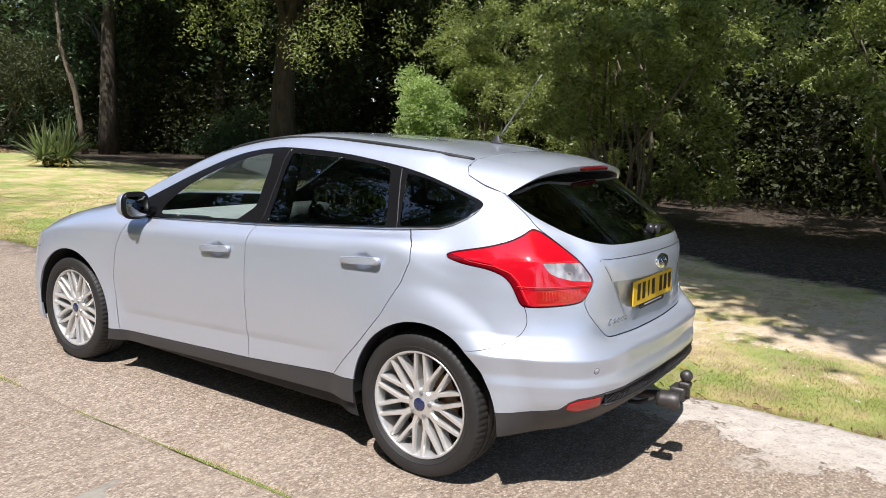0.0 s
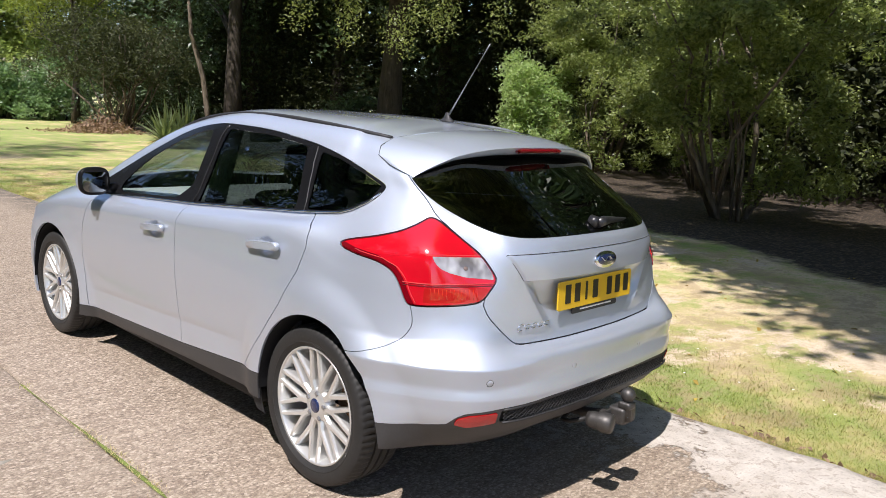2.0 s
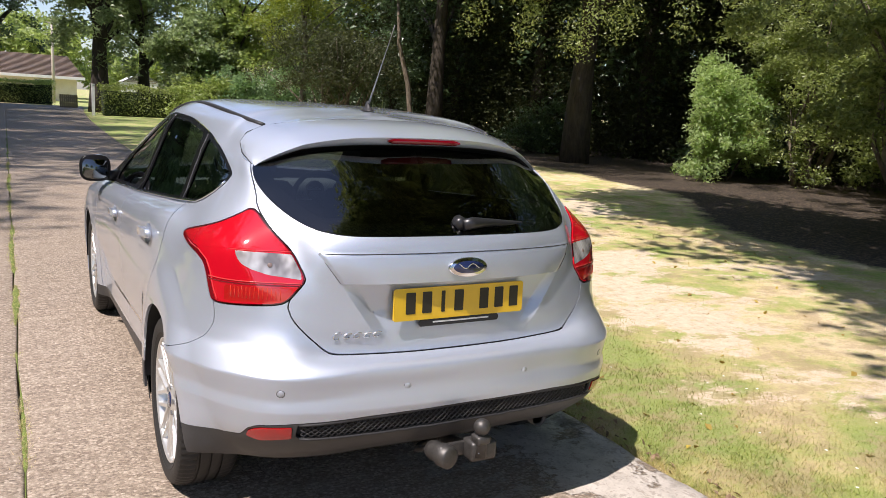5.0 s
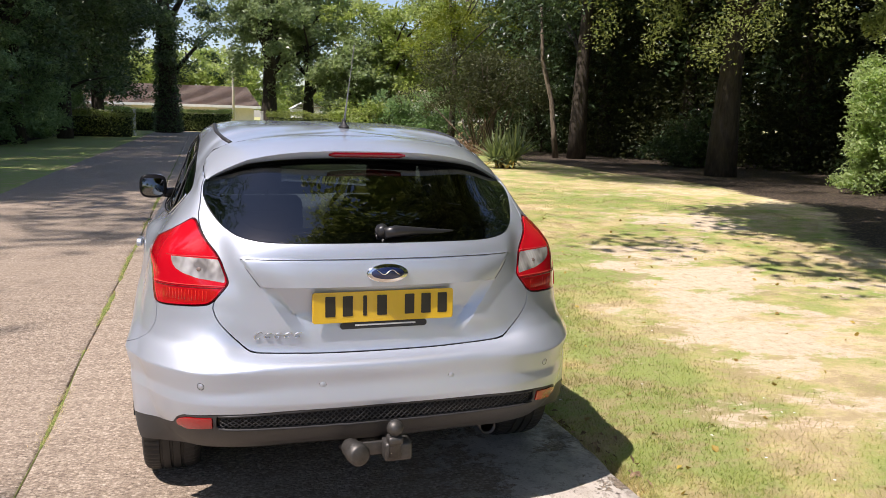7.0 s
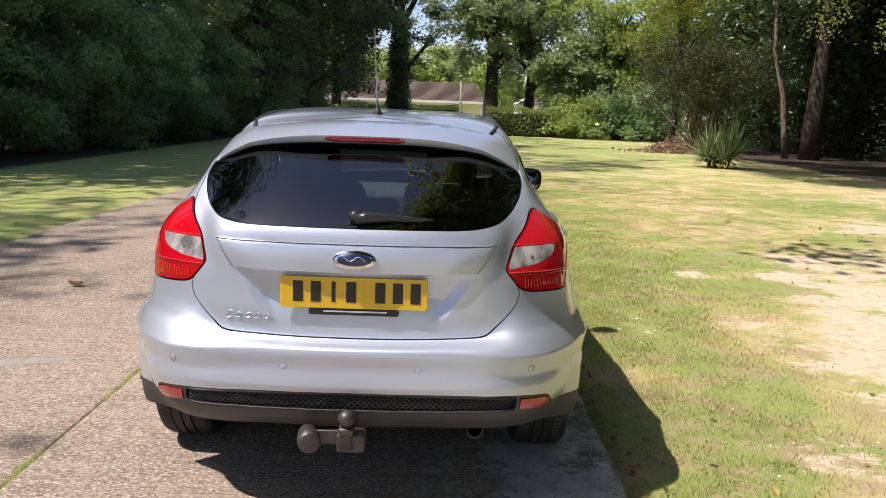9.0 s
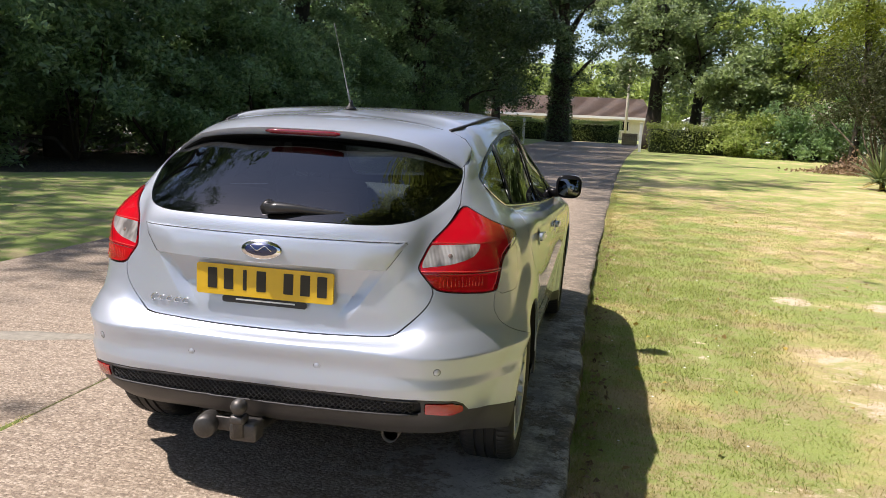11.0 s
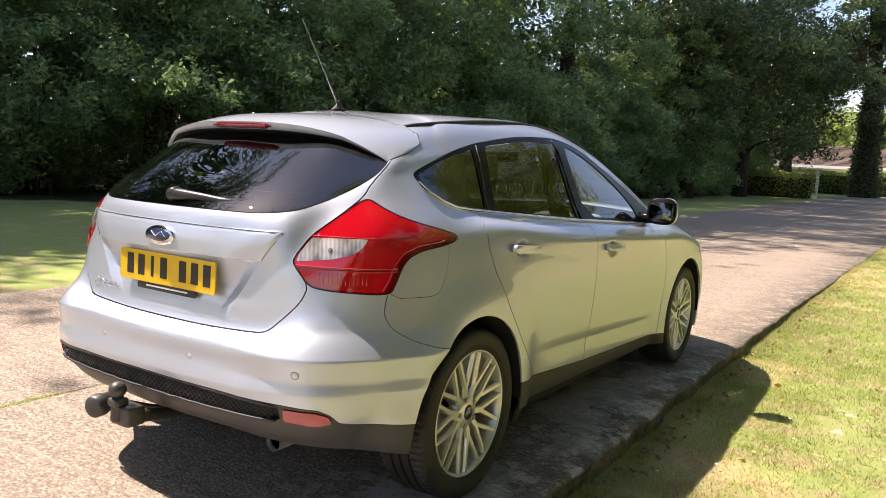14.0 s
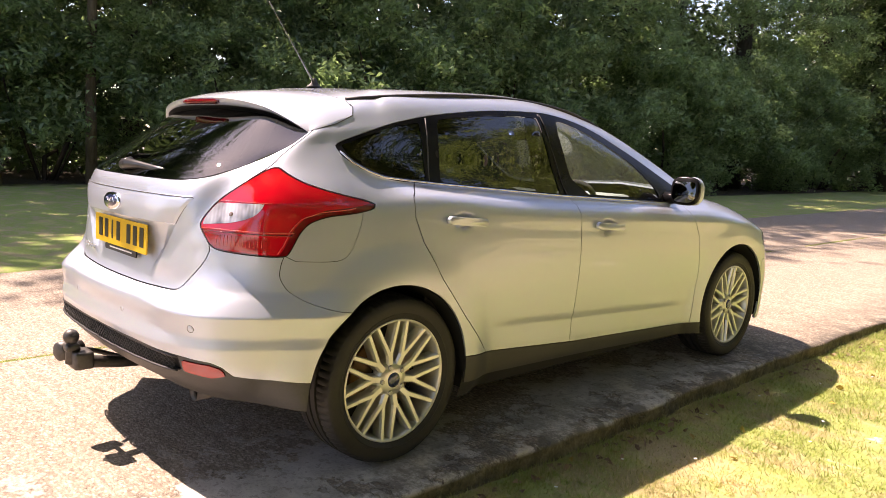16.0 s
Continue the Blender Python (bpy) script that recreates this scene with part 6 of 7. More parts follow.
def build_car():
    car = thing("car", (0, 0, 0), "silver five-door hatchback with dark rear glass parked on the drive", "car")
    P = car_panels()
    sv, sf = shaped_skin()
    skin = (sv, normals_of(sv, sf))
    U = lambda name, mesh, mat, parent=car, label="": part(name, mesh_of(name, mesh[0], mesh[1], mat), parent=parent, label=label)
    crisp = lambda ob, a=38: (flat_shade_by_angle(ob, a), ob)[1]
    U("inner_shell", both(P["shell"]), SEAM)
    crisp(U("roof", welded(flanged(P["roof_side"], .010), flanged(P["roof_plain"], .010)), PAINT, label="silver roof, rails and rear quarter panels"))
    crisp(U("bonnet", both(flanged(P["bonnet"])), PAINT))
    U("windscreen", both(P["windscreen"]), SCREEN_GLASS).visible_shadow = False
    crisp(U("front_bumper", both(flanged(P["nose"])), PAINT))
    bumper = crisp(U("rear_bumper", both(flanged(P["bumper"])), PAINT, label="silver rear bumper with black lower trim"))
    hatch = crisp(U("tailgate", both(flanged(P["hatch"])), PAINT, label="silver tailgate with a recess for the plate"))
    pane = U("rear_window", both(P["rear_pane"]), REAR_GLASS, hatch, "dark privacy rear window")
    U("valance", both(flanged(P["valance"], .008)), GREY_PLASTIC, bumper, "dark grey plastic lower valance")
    mb = both(P["mesh_back"])
    U("grille_back", shifted(mb, -.014), SEAM, bumper)
    for s in (1, -1):
        M = (lambda m: m) if s > 0 else mirrored
        crisp(U("front_wing", M(flanged(P["wing"])), PAINT))
        U("headlamp", M(flanged(P["headlamp"])), CLEAR_LENS)
        crisp(U("sill", M(flanged(P["sill"], .01)), SILL_PLASTIC, label="dark grey plastic sill"))
        if s > 0:
            crisp(U("fuel_flap", flanged(P["fuel_flap"], .004), PAINT))
        frame_ob = U("window_frame", M(P["frame"]), GLOSS_BLACK, label="gloss black window pillars")
        for key in ("front", "rear"):
            door = crisp(U(key + "_door", M(flanged(P[key + "_door"])), PAINT))
            pn = U("window", shifted(M(P["pane_" + key]), -.004), FRONT_GLASS if key == "front" else GLASS, door)
            y, z = HANDLES[key == "front"]
            at, out = frame_on(skin, side_view, (y - .10, z + .012))
            at2, _ = frame_on(skin, side_view, (y + .115, z - .006))
            mid = (at + at2) / 2
            grip = [(t, .018 * (1 - .25 * abs(t / .115) ** 3) * math.copysign(1, 1)) for t in np.linspace(-.112, .112, 15)]
            outline = [(t, .0165) for t in np.linspace(-.100, .100, 9)] + [(.110, .009), (.113, 0), (.110, -.009)] + [(t, -.0165) for t in np.linspace(.100, -.100, 9)] + [(-.110, -.009), (-.113, 0), (-.110, .009)]
            tilt = math.atan2(at2.z - at.z, at2.y - at.y)
            m = Matrix.Translation((max(at.x, at2.x) + .004, mid.y, mid.z)) @ Matrix.Rotation(tilt, 4, "X") @ Matrix(((0, 0, 1, 0), (1, 0, 0, 0), (0, 1, 0, 0), (0, 0, 0, 1)))
            hv, hf = moved(prism(outline, .018, .005), m)
            if s < 0:
                hv, hf = [(-a, b, c) for a, b, c in hv], [q[::-1] for q in hf]
            crisp(part("handle", (hv, hf), PAINT, door, "silver pull handle"), 60)
        q = U("quarter_window", shifted(M(P["pane_quarter"]), -.004), GLASS)
        # bright strip along the foot of the windows
        line = [(-.158, 1.175), (-.120, 1.136), (-.060, 1.103), (.0, 1.0835), (.10, 1.0725), (.30, 1.0555), (.60, 1.0335), (1.0, 1.004), (1.5, .976), (1.90, .956)]
        pts = []
        for y, z in line:
            p, o = frame_on(skin, side_view, (y, z))
            pts.append((s * (p.x + .002), y, z + .006))
        part("window_trim", tube(pts, .0042, 6), CHROME, car, "thin chrome strip under the windows")
        # pillar strips
        for (ya, za), (yb, zb) in (((1.05, 1.01), (1.01, 1.375)), ((.225, 1.07), (.29, 1.325))):
            pts = []
            for t in np.linspace(0, 1, 9):
                p, o = frame_on(skin, side_view, (ya + (yb - ya) * t, za + (zb - za) * t))
                pts.append((s * (p.x + .0005), p.y, p.z))
            part("pillar_seam", tube(pts, .0032, 6), SEAM if ya > .5 else GREY_PLASTIC, car)
        # roof ditch
        st = spline(car_stations()[:, 13], 8)
        ditch = np.array([(x, y, z + .0005) for x, y, z in st if -.02 < y < 1.6])
        fit_x, fit_z = np.polyfit(ditch[:, 1], ditch[:, 0], 4), np.polyfit(ditch[:, 1], ditch[:, 2], 4)
        ditch = [(s * float(np.polyval(fit_x, y)), y, float(np.polyval(fit_z, y))) for y in np.linspace(-.012, 1.58, 30)]
        part("roof_strip", tube(ditch, .0088, 8), BLACK, car, "black strip along the roof ditch")
        # tail lamp
        lamp = U("tail_lamp", M(flanged(shifted(P["lamp_red"], .003), .01)), RED_LENS, label="red tail lamp with a clear reversing light")
        U("lamp_edge", M(flanged(P["lamp_rim"], .01)), DEEP_RED, lamp)
        U("reversing_light", M(shifted(P["lamp_clear"], .0035)), CLEAR_LENS, lamp, "clear reversing light")
        U("brake_light", M(shifted(P["lamp_amber"], .003)), AMBER_RED, lamp)
        U("lamp_stripe", M(shifted(P["lamp_inner"], .0035)), RED_LENS, lamp)
        U("lamp_band", M(shifted(P["lamp_band"], .003)), DEEP_RED, lamp, "dark red band round the lamp")
        lamp_lines(lamp, skin, s)
        U("reflector", M(flanged(shifted(P["reflector"], .004), .01)), REFLECTOR, bumper, "red rear reflector")
        # wheel wells
        for y in (-.03, 2.622):
            rows = [[(s * x, y + r * math.cos(a), .328 + r * math.sin(a)) for a in np.linspace(-.06, math.pi - .12, 26)] for x, r in ((.885, .372), (.86, .376), (.60, .376), (.55, .30))]
            vv = [p for row in rows for p in row]
            ff = [(i * 26 + k, i * 26 + k + 1, (i + 1) * 26 + k + 1, (i + 1) * 26 + k) for i in range(3) for k in range(25)]
            part("wheel_well", (vv, ff), SEAM, car)
        # mirror
        mh = door_mirror(s, car)
    # wheels
    first = make_wheel(car, None)
    for k, (x, y, turn) in enumerate(((-.842, 0, 180), (.842, 0, 0), (-.852, 2.648, 180), (.852, 2.648, 0))):
        m = pose(x, y, .3235, 19 * k, 0, turn) if turn == 0 else pose(x, y, .3235, -13 * k - 8, 0, turn)
        if k == 0:
            first.matrix_basis = m
        else:
            copy_thing(first, m)
    tail_details(car, hatch, bumper, skin, mb)
    spoiler(car)
    cabin(car)
    under_side(car)
    return car


def lamp_lines(lamp, skin, s):
    """Moulded lines, ribs and the bulb that show in the tail lamp."""
    near = lambda u, z: frame_on(skin, corner_view, (u, z))
    def line(points, r, material, name, lift=.004):
        pts = []
        for u, z in points:
            p, o = near(u, z)
            p = p + o * lift
            pts.append((s * p.x, p.y, z))
        part(name, tube(pts, r, 5), material, lamp)
    line([(u, .9045 - .012 * u) for u in np.linspace(-.058, .265, 12)], .0020, LINE_RED, "lens_line")
    line([(u, .8965 - .012 * u) for u in np.linspace(-.050, .262, 12)], .0022, DEEP_RED, "lens_line")
    line([(u, .999) for u in np.linspace(-.006, .19, 9)], .0018, LINE_RED, "lens_line")
    for k in range(len(LAMP_BAND) - 1):
        (a, b), (c, d) = LAMP_BAND[k], LAMP_BAND[k + 1]
        if k == 0:
            inner = []
        inner += [(a + (c - a) * t - .022, b + (d - b) * t + .010) for t in (0, .34, .67)]
    line(inner[:-1], .0017, LINE_RED, "lens_line")
    for k in range(13):
        u = .002 + k * .0135
        line([(u, .850), (u + .001, .866), (u + .002, .886)], .0014, AMBER, "brake_rib", .0028)
    p, o = near(.050, .955)
    part("bulb", moved(prism(oval(.008, .0075, 18), .0022, .0010), oriented((s * p.x + s * o.x * .004, p.y + o.y * .004, .957), (s * o.x, o.y, o.z))), AMBER_GREY, lamp)


def door_mirror(s, car):
    bm = bmesh.new()
    bmesh.ops.create_uvsphere(bm, u_segments=28, v_segments=18, radius=1)
    for v in bm.verts:
        x, y, z = v.co
        p = 2.8
        k = (abs(x) ** p + abs(z) ** p) ** (1 / p)
        r = math.hypot(x, z)
        if k > 1e-6:
            x, z = x * r / k, z * r / k
        y = y * (.9 if y > 0 else .32)
        v.co = (x * .080, y * .095, z * .074 * (1 + .12 * x))
    bmesh.ops.translate(bm, vec=(s * .918, 1.945, 1.030), verts=bm.verts)
    m = part("door_mirror", bm, PAINT, car, "silver door mirror with a black base")
    part("mirror_glass", moved(prism(oval(.069, .060, 32, .6), .004, .002), oriented((s * .919, 1.898, 1.030), (0, -1, .12))), MIRROR, m)
    part("mirror_surround", moved(prism(oval(.0825, .076, 32, .65), .026, .008), oriented((s * .918, 1.924, 1.030), (0, -1, .04))), GLOSS_BLACK, m)
    arm = tube([(s * .79, 1.925, .985), (s * .84, 1.935, .985), (s * .90, 1.95, .995)], [.035, .030, .03], 10)
    part("mirror_arm", arm, GLOSS_BLACK, m)
    return m


def tail_details(car, hatch, bumper, skin, mb):
    # number plate: yellow, with dark bars where the characters stand
    tilt = (0, -1, .03)
    pm = oriented((0, -.7035, .829), tilt)
    rect = lambda w, h, c=.006: [(w / 2 - c, -h / 2), (w / 2, -h / 2 + c), (w / 2, h / 2 - c), (w / 2 - c, h / 2), (-w / 2 + c, h / 2), (-w / 2, h / 2 - c), (-w / 2, -h / 2 + c), (-w / 2 + c, -h / 2)]
    plate = part("number_plate", moved(prism(rect(.520, .111), .006, .0015), pm), PLATE_YELLOW, hatch, "yellow number plate with dark bars", smooth=False)
    for k in range(7):
        x = (-.197 + .0625 * k) + (.040 if k > 3 else 0)
        w = .014 if k == 2 else .036
        bar = moved(prism(rect(w, .074, .002), .0012), pm @ Matrix.Translation((x, .004, .0062)))
        plate_bar = part("plate_bar", bar, PLATE_BLACK, hatch, "dark bar", smooth=False)
    holder = part("plate_holder", moved(prism(rect(.32, .024), .004), oriented((0, -.7035, .7600), tilt)), BLACK, hatch, "black plate surround with pale print", smooth=False)
    part("print_bar", moved(prism(rect(.225, .0055, .001), .001), oriented((.005, -.7078, .7620), tilt)), WHITE, hatch, "thin pale bar", smooth=False)
    # badge: chrome oval with a blue field
    bp = oriented((.003, -.7315, .954), (0, -1, .12))
    badge = part("badge", moved(prism(oval(.076, .034, 40), .010, .005), bp), CHROME, hatch, "chrome oval badge with a blue field")
    part("badge_field", moved(prism(oval(.060, .0215, 40), .0025, .001), bp @ Matrix.Translation((0, 0, .0095))), BADGE_BLUE, hatch)
    sw = [(x, .008 * math.sin(x * 110) + .004, 0) for x in np.linspace(-.040, .040, 15)]
    part("badge_mark", moved(tube(sw, .0022, 6), bp @ Matrix.Translation((0, 0, .0125))), CHROME, hatch)
    # chrome model mark, as plain strokes
    for k in range(5):
        x = -.445 + .034 * k
        p, o = frame_on((skin[0] * [-1, 1, 1], skin[1] * [-1, 1, 1]), lambda w: w[:, [0, 2]], (x, .735))
        ring = [(.0125 * math.cos(a) + .006 * math.sin(a), .0085 * math.sin(a) * (1.5 if k == 0 else 1), .001) for a in np.linspace(.6, 5.6, 14)]
        part("chrome_mark", moved(tube(ring, .0022, 5), oriented((x, p.y - .0015, .735), (-.1, -1, .05))), CHROME, hatch)
    # dark tubes paint the crease's shade round the tailgate's upper panel
    yq = lambda x, z: float(frame_on(skin, lambda w: w[:, [0, 2]], (abs(x), z))[0].y)
    edge = [(x, yq(x, 1.0045 - .002 * (x / .5) ** 2) - .0015, 1.0045 - .002 * (x / .5) ** 2) for x in np.linspace(-.50, .50, 33)]
    part("crease_shade", tube(edge, .0018, 5), GREY_PLASTIC, hatch)
    for sx in (-1, 1):
        part("crease_shade", tube([(sx * x, yq(x, z) - .001, z) for x, z in ((.502, 1.0), (.478, .965), (.455, .932), (.437, .907))], .0009, 5), GREY_PLASTIC, hatch)
    # rear wiper
    wiper = part("rear_wiper", wiper_shape(), WIPER_BLACK, hatch, "black rear wiper on the window")
    part("wiper_blade", tube([(.10, -.652, 1.082), (.25, -.640, 1.075), (.385, -.618, 1.072)], [.006, .006, .004], 6), RUBBER, hatch)
    # parking sensors
    for x in (-.641, -.235, .235, .641):
        p, o = frame_on((skin[0] * [math.copysign(1, x), 1, 1], skin[1] * [math.copysign(1, x), 1, 1]), lambda w: w[:, [0, 2]], (x, .577))
        near = (np.abs(skin[0][:, 0] - abs(x)) < .03) & (np.abs(skin[0][:, 2] - .577) < .03) & (skin[0][:, 1] < -.5)
        k = np.argmin(np.hypot(skin[0][near, 0] - abs(x), skin[0][near, 2] - .577))
        p, o = skin[0][near][k], skin[1][near][k]
        m = oriented((x, p[1] + .001, .577), (o[0] * math.copysign(1, x), o[1], o[2]))
        part("parking_sensor", moved(prism(oval(.0112, .0112, 24), .0016, .0006), m), PAINT, bumper, "round parking sensor")
        part("sensor_ring", moved(tube([(.0125 * math.cos(a), .0125 * math.sin(a), .0004) for a in np.linspace(0, 2 * math.pi, 24, endpoint=False)], .0011, 5, True), m), SEAM, bumper)
    # diamond grille
    v, f = mb
    n = normals_of(v, f)
    order = np.argsort(v[:, 0])
    xs, ys, nx = v[order, 0], v[order, 1], n[order, 0]
    span = .585
    surf = lambda x: float(np.interp(x, *curve))
    sel = np.abs(v[:, 2] - .455) < .02
    o2 = np.argsort(v[sel, 0])
    curve = (v[sel, 0][o2], v[sel, 1][o2])
    pieces = []
    step = .0213
    k = -span - .07
    while k < span + .07:
        for d in (1, -1):
            pts = []
            for t in np.linspace(0, 1, 4):
                x = k + d * (t - .5) * .064
                z = .4265 + t * (.059 - .016 * (min(abs(x), span) / span) ** 2)
                if abs(x) < span:
                    pts.append((x, surf(x) + .001, z))
            if len(pts) > 1:
                pieces.append(tube(pts, .0021, 4))
        k += step
    for lift in (0, 1):
        pieces.append(tube([(x, surf(x) - .001, .4255 + lift * (.062 - .016 * (abs(x) / span) ** 2)) for x in np.linspace(-span, span, 41)], .0045, 6))
    g = part("grille_mesh", join(*pieces), BLACK, bumper, "black plastic diamond grille")
    # tow bar
    tow = part("tow_bar", join(tube([(0, -.60, .30), (0, -.72, .31), (0, -.80, .325), (0, -.86, .335), (0, -.893, .345)], [.022, .022, .024, .026, .024], 12),
                               tube([(0, -.893, .335), (0, -.894, .39), (0, -.894, .415)], [.026, .021, .0175], 12)), DARK_METAL, car, "dark steel tow bar with ball")
    bm = bmesh.new()
    bmesh.ops.create_uvsphere(bm, u_segments=24, v_segments=16, radius=.029)
    bmesh.ops.translate(bm, vec=(0, -.895, .438), verts=bm.verts)
    part("tow_ball", bm, DARK_METAL, tow, "steel tow ball")
    part("tow_block", box((.098, .072, .068), (.014, -.866, .350), .012), DARK_METAL, tow)
    part("tow_collar", box((.052, .052, .030), (0, -.893, .396), .010), DARK_METAL, tow)
    part("tow_bolt", moved(prism(oval(.013, .013, 6), .012, .002), oriented((-.005, -.90, .352), (0, -1, 0))), CHROME, tow, smooth=False)
    sock = lathe([(.0, -.052), (.030, -.052), (.038, -.046), (.040, -.010), (.034, .004), (.034, .03), (.028, .05), (.0, .05)], "Y", 28)
    part("trailer_socket", moved(sock, Matrix.Translation((-.135, -.86, .352)) @ Matrix.Rotation(.25, 4, "Z")), DARK_METAL, tow, "round trailer socket")
    part("socket_bracket", box((.15, .012, .05), (-.07, -.84, .348), .004), DARK_METAL, tow)
    part("cable", tube([(-.135, -.80, .345), (-.16, -.74, .32), (-.12, -.68, .30), (0, -.64, .31)], .010, 8), RUBBER, tow)
    # exhaust
    part("exhaust_pipe", join(lathe([(.027, -.60), (.031, -.62), (.031, -.40), (.027, -.40)], "Y", 24)), DARK_METAL, car).location = (.455, 0, .288)
    # aerial
    a = part("aerial", lathe([(.0, .03), (.006, .028), (.012, .012), (.022, .002), (.026, .0), (.026, -.004)], "Z", 24), BLACK, car, "black roof aerial")
    a.location = (.004, .172, 1.456)
    a.scale = (.9, 1.6, 1.3)
    whip = [(.004, .165, 1.478), (.004, .107, 1.558), (.004, .05, 1.638), (.004, -.01, 1.720), (.004, -.065, 1.797)]
    part("aerial_whip", tube(whip, [.0050, .0032, .0024, .0019, .0024], 6), WHIP, car)


def wiper_shape():
    arm = [(.0, -.690, 1.092), (.04, -.688, 1.098), (.12, -.672, 1.096), (.22, -.656, 1.088), (.34, -.634, 1.083)]
    rad = [.020, .021, .014, .011, .006]
    return join(tube(arm, rad, 10), tube([(-.005, -.655, 1.10), (0, -.69, 1.092)], [.024, .024], 12))


def spoiler(car):
    """Roof spoiler: lofted from the roof's seam to the lip, with its underside."""
    seam_side = [(.498, -.022, 1.3815), (.571, -.027, 1.3505), (.601, -.050, 1.316), (.6145, -.13, 1.282), (.608, -.238, 1.2505)]
    lip_side = [(.455, -.325, 1.327), (.512, -.300, 1.302), (.560, -.276, 1.276), (.588, -.258, 1.258), (.602, -.246, 1.244)]
    rows = []
    for w in np.linspace(-1, 1, 61):
        a = abs(w)
        s = math.copysign(1, w)
        if a < .8:
            t = a / .8
            x0, y0 = .495 * t, -.085 + .063 * t ** 2
            z0 = 1.4195 - .0395 * t ** 2.6
            x1, y1, z1 = .455 * t, -.378 + .053 * t ** 2.4, 1.368 - .041 * t ** 3
        else:
            t = (a - .8) / .2 * 4
            k = min(int(t), 3)
            u = t - k
            x0, y0, z0 = (p + (q - p) * u for p, q in zip(seam_side[k], seam_side[k + 1]))
            x1, y1, z1 = (p + (q - p) * u for p, q in zip(lip_side[k], lip_side[k + 1]))
        thick = .024 * (1 - a ** 3) + .003
        row = [(x0, y0, z0 - .01), (x0, y0, z0 + .0015)]
        for u in (.2, .4, .6, .8, .94):
            row.append((x0 + (x1 - x0) * u, y0 + (y1 - y0) * u, z0 + (z1 - z0) * u + .012 * math.sin(u * 3.14) * (1 - .6 * a ** 4)))
        row += [(x1, y1, z1), (x1, y1 + .004, z1 - thick * .5), (x1, y1 + .014, z1 - thick), (x1 * .985, y1 + .075 * (1 - .8 * a ** 4), z1 - thick - .008), (x1 * .97, y1 + .12 * (1 - .8 * a ** 4), z1 - thick - .030)]
        rows.append([(s * p[0], p[1], p[2]) for p in row])
    n = len(rows[0])
    v = [p for row in rows for p in row]
    f = [(i * n + k, (i + 1) * n + k, (i + 1) * n + k + 1, i * n + k + 1) for i in range(60) for k in range(n - 1)]
    sp = part("roof_spoiler", (v, f), PAINT, car, "silver roof spoiler")
    flat_shade_by_angle(sp, 50)
    for s in (-1, 1):
        part("spoiler_seam", tube([(s * x, y + .002, z + .0005) for x, y, z in seam_side], .0016, 5), SEAM, sp)
    part("spoiler_seam", tube([(x, -.083 + .063 * (abs(x) / .495) ** 2, 1.4205 - .0395 * (abs(x) / .495) ** 2.6) for x in np.linspace(-.495, .495, 25)], .0016, 5), SEAM, sp)
    # black sheet under the lip, which paints in the shadow there
    under = [[(p[0], p[1], p[2] - .0015) for p in row[-3:]] for row in rows]
    v = [p for row in under for p in row]
    f = [(i * 3 + k, (i + 1) * 3 + k, (i + 1) * 3 + k + 1, i * 3 + k + 1) for i in range(60) for k in range(2)]
    part("spoiler_underside", (v, f), BLACK, sp, "underside blackened with painted shadow")
    light = [(x, -.383 + .053 * (abs(x) / .455) ** 2.4, 1.3535 - .02 * (abs(x) / .455) ** 3) for x in np.linspace(-.152, .152, 13)]
    vv, ff = [], []
    for x, y, z in light:
        h = .0105 if abs(x) < .15 else .005
        vv += [(x, y + .02, z + h), (x, y, z + h - .002), (x, y - .002, z), (x, y, z - h + .002), (x, y + .02, z - h)]
    for k in range(12):
        ff += [(k * 5 + j, k * 5 + j + 1, (k + 1) * 5 + j + 1, (k + 1) * 5 + j) for j in range(4)]
    ff += [tuple(range(5)), tuple(range(64, 59, -1))]
    part("high_brake_light", (vv, ff), DEEP_RED, sp, "red high brake light")


def seat_shape(width, depth=.50, back=.62, lean=.30):
    """Cushion and backrest with bolsters."""
    pieces = []
    pieces.append(loose(box((width, depth, .16), (0, 0, .30), .05, segments=3)))
    tilt = Matrix.Rotation(lean, 4, "X")
    pieces.append(loose(box((width, .15, back), (0, -depth / 2 - .02 - math.sin(lean) * back / 2, .36 + back / 2 * math.cos(lean)), .055, tilt, 3)))
    for s in (-1, 1):
        pieces.append(loose(box((.09, .20, back * .8), (s * (width / 2 - .04), -depth / 2 + .03 - math.sin(lean) * back / 2, .36 + back / 2 * math.cos(lean)), .04, tilt, 3)))
        pieces.append(loose(box((.09, depth * .9, .19), (s * (width / 2 - .04), .02, .31), .04, segments=3)))
    return join(*pieces)


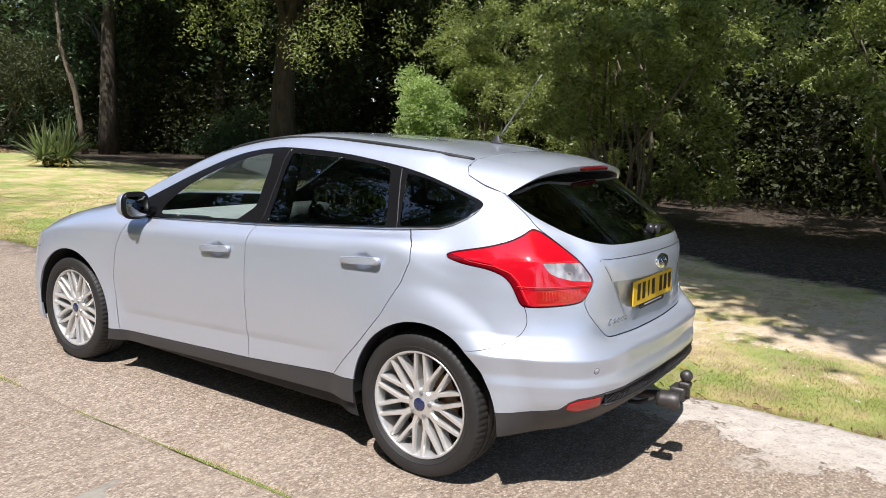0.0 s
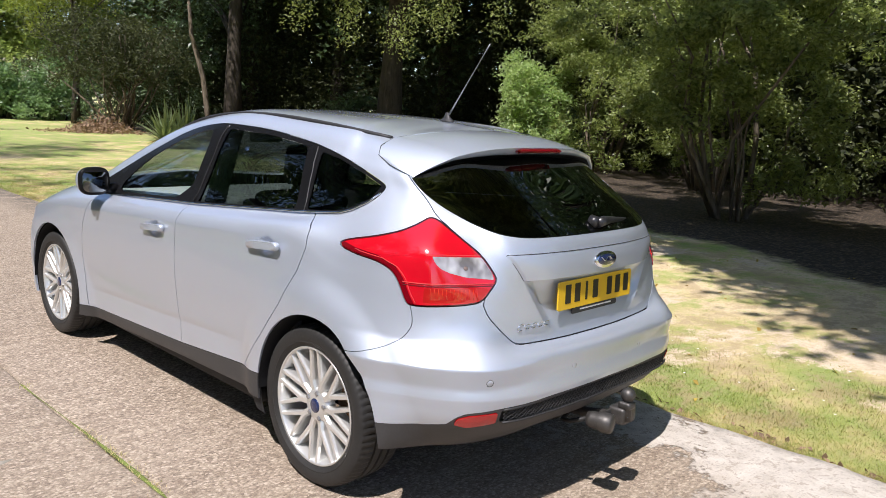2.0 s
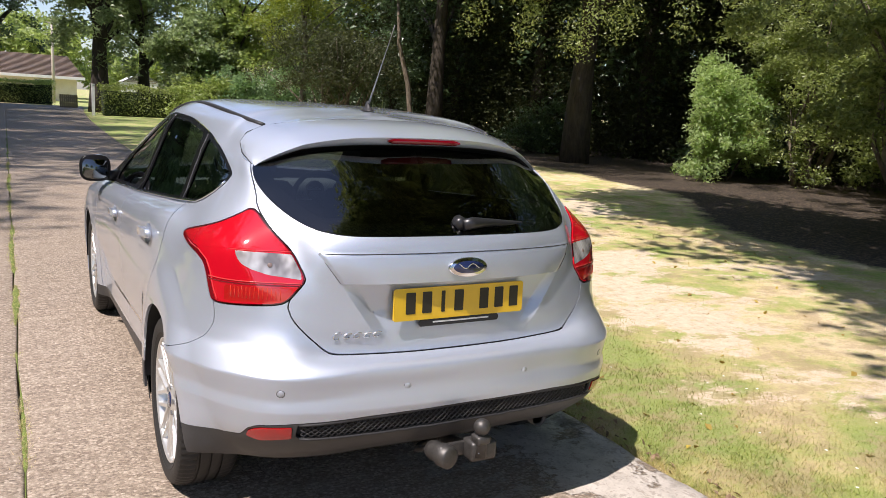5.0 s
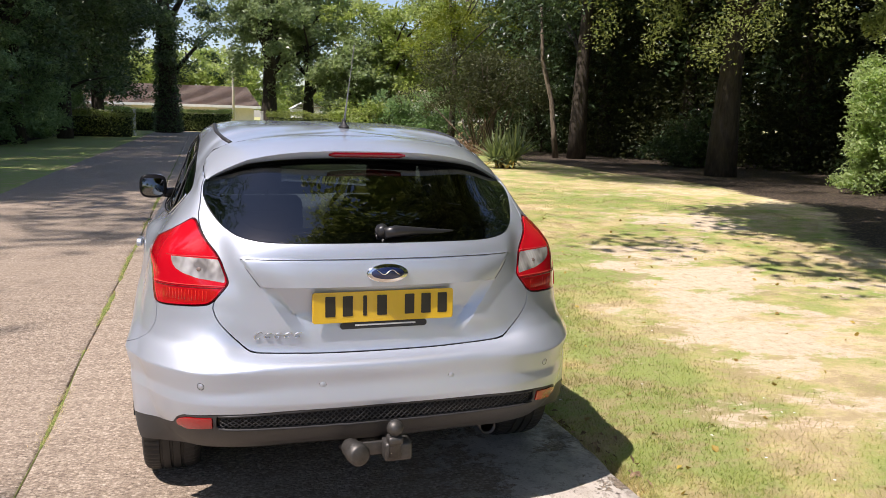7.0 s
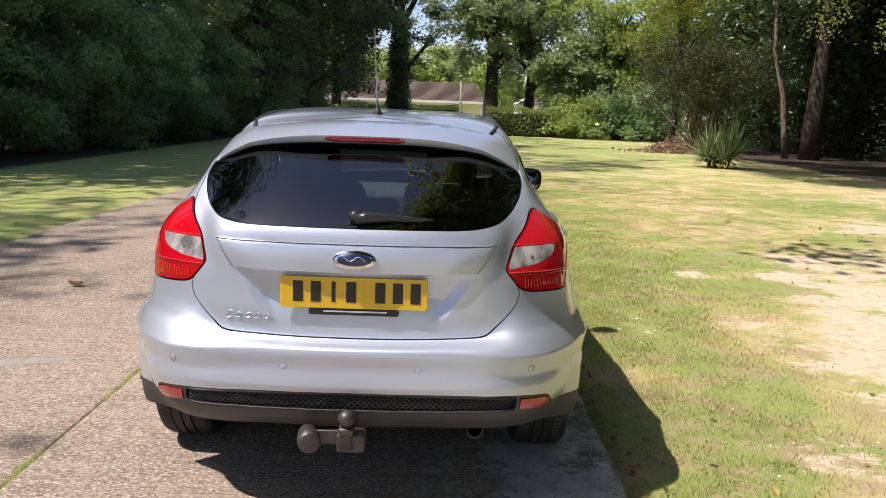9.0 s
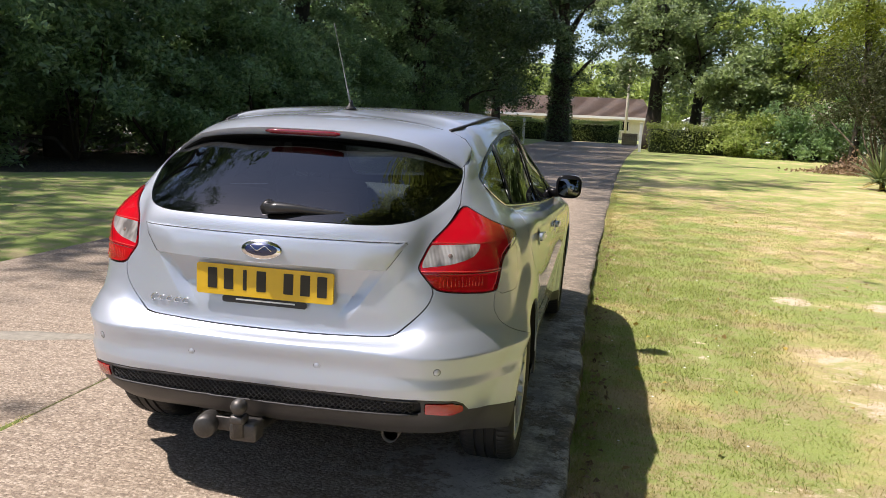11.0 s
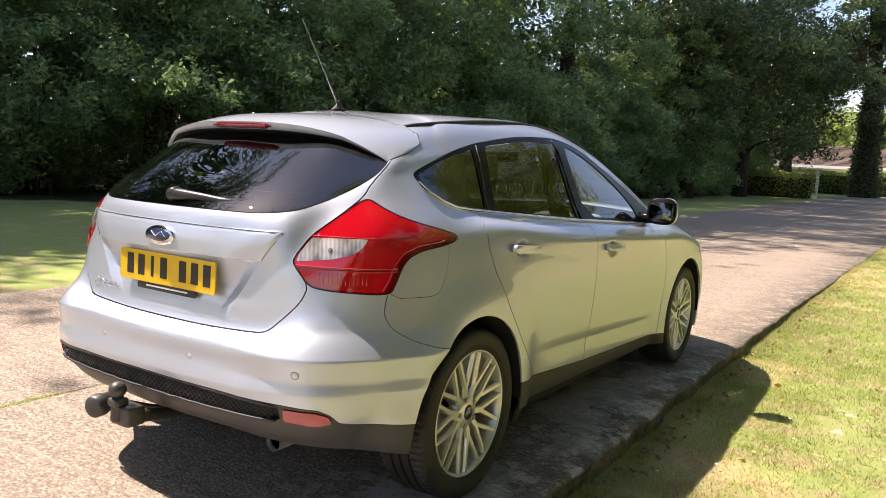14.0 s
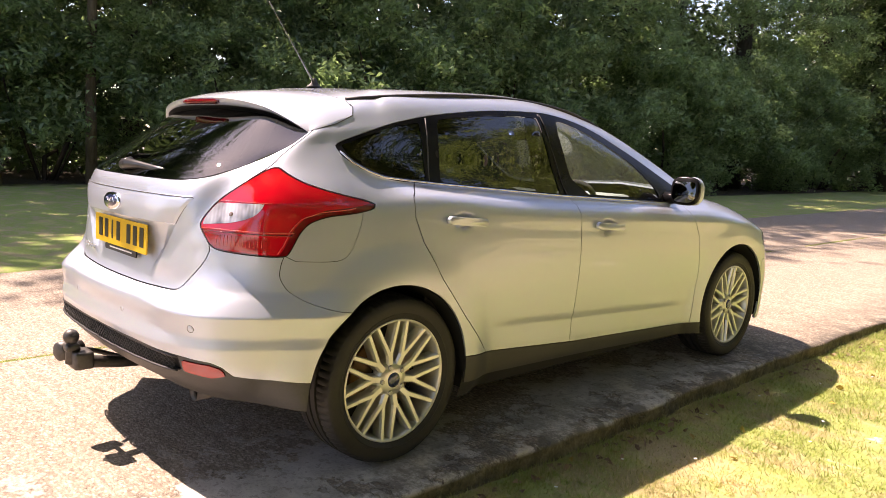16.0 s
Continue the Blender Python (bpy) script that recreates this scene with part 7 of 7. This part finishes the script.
def cabin(car):
    """What shows through the windows: seats, headrests, wheel, dashboard, door cards, headlining."""
    for x in (-.36, .36):
        seat = part("front_seat", seat_shape(.50), SEAT_DARK, car, "dark cloth front seat")
        seat.location = (x, 1.22, .12)
        hr = part("headrest", box((.27, .10, .19), (0, -.50, 1.09), .045, Matrix.Rotation(.15, 4, "X"), 3), SEAT_DARK, seat)
        for d in (-.06, .06):
            part("headrest_post", tube([(d, -.47, .92), (d, -.495, 1.04)], .007, 6), CHROME, seat)
    bench = part("rear_seat", join(loose(box((1.22, .50, .18), (0, .10, .42), .06, segments=3)), loose(box((1.22, .16, .60), (0, -.23, .72), .06, Matrix.Rotation(.38, 4, "X"), 3))), SEAT_DARK, car, "dark cloth rear bench")
    bench.location = (0, .30, 0)
    for x in (-.40, 0, .40):
        part("headrest", box((.25, .09, .13), (x, -.36, 1.03), .04, Matrix.Rotation(.2, 4, "X"), 3), SEAT_DARK, bench)
    dash = part("dashboard", join(loose(box((1.36, .50, .22), (0, 2.12, .83), .07, segments=3)), loose(box((.36, .20, .10), (.36, 1.90, .93), .04, segments=3)), loose(box((.26, .16, .36), (0, 1.86, .74), .04, segments=3))), TRIM_LIGHT, car, "pale grey dashboard in the sun")
    part("instrument_hood", join(lathe([(.0, 0), (.052, 0), (.058, -.02), (.056, -.05)], "Y", 24)), BLACK, dash).location = (.36, 1.80, .925)
    for x in (-.56, .56):
        part("air_vent", moved(prism(oval(.05, .07, 20), .02, .006), oriented((x, 1.865, .87), (0, -1, .2))), BLACK, dash)
    ring = [(.36 + .185 * math.cos(a), 1.63 + .07 * math.sin(a), .87 + .170 * math.sin(a)) for a in np.linspace(0, 2 * math.pi, 32, endpoint=False)]
    wheel = part("steering_wheel", tube(ring, .016, 8, True), SEAT_DARK, car, "dark steering wheel with silver spokes")
    part("wheel_boss", box((.15, .05, .12), (.36, 1.65, .87), .03, Matrix.Rotation(-.38, 4, "X"), 3), SEAT_GREY, wheel)
    for a in (0, math.pi, -math.pi / 2):
        part("wheel_spoke", tube([(.36, 1.65, .87), (.36 + .18 * math.cos(a), 1.63 + .07 * math.sin(a), .87 + .165 * math.sin(a))], .013, 6), ALLOY, wheel)
    for s in (-1, 1):
        card = part("door_card", join(loose(box((.05, .78, .56), (s * .765, 1.55, .66), .03)), loose(box((.05, .80, .56), (s * .755, .62, .70), .03))), SEAT_DARK, car)
        part("door_pull", box((.05, .22, .035), (s * .735, 1.60, .80), .012), ALLOY, card)
        part("pillar_trim", tube([(s * .70, 1.03, 1.0), (s * .60, 1.0, 1.37)], [.05, .04], 8), SEAT_GREY, car)
        part("pillar_trim", tube([(s * .66, .16, 1.02), (s * .55, .28, 1.33)], [.045, .04], 8), SEAT_DARK, car)
        belt = part("seat_belt", tube([(s * .655, 1.02, 1.28), (s * .65, 1.04, .95), (s * .62, 1.05, .60)], .012, 4), SEAT_DARK, car)
    st = car_stations()
    v, f = [], []
    ys = np.linspace(-.02, 1.52, 12)
    for y in ys:
        z = float(np.interp(y, [-.1, .25, .72, 1.1, 1.55], [1.395, 1.425, 1.442, 1.442, 1.41]))
        for x in np.linspace(-1, 1, 9):
            v.append((x * .54, y, z - .012 - .028 * abs(x) ** 3))
    f = [(i * 9 + k, i * 9 + k + 1, (i + 1) * 9 + k + 1, (i + 1) * 9 + k) for i in range(11) for k in range(8)]
    part("headlining", (v, f), SEAT_GREY, car)
    im = part("rear_view_mirror", box((.22, .03, .07), (0, 1.66, 1.30), .02, segments=3), BLACK, car)
    part("boot_floor", join(loose(box((1.24, .80, .03), (0, -.27, .52), .01)), loose(box((1.50, .54, .03), (0, -.17, .56), .01)), loose(box((1.42, .32, .03), (0, -.40, .60), .01))), SEAM, car)
    part("parcel_shelf", box((1.16, .42, .03), (0, -.20, .99), .01), SEAT_DARK, car)
    part("cabin_floor", box((1.45, 1.8, .06), (0, 1.45, .30), .01), SEAM, car)


def under_side(car):
    part("underbody", join(loose(box((1.00, 3.2, .10), (0, 1.85, .32), .03)), loose(box((1.06, 1.1, .05), (0, -.02, .385), .02)), loose(box((1.20, .30, .04), (0, -.45, .36), .01)), loose(box((1.56, 2.0, .04), (0, 1.32, .34), .01)), loose(box((1.62, 1.75, .08), (0, 1.30, .23), .02))), SEAM, car)
    part("silencer", box((.50, .26, .10), (.25, -.36, .40), .045, segments=3), DARK_METAL, car)
    part("rear_axle", tube([(-.70, .02, .30), (0, .06, .26), (.70, .02, .30)], .035, 8), DARK_METAL, car)
    part("engine_bay", box((1.30, .9, .5), (0, 2.85, .50), .05), SEAM, car)


build_car()
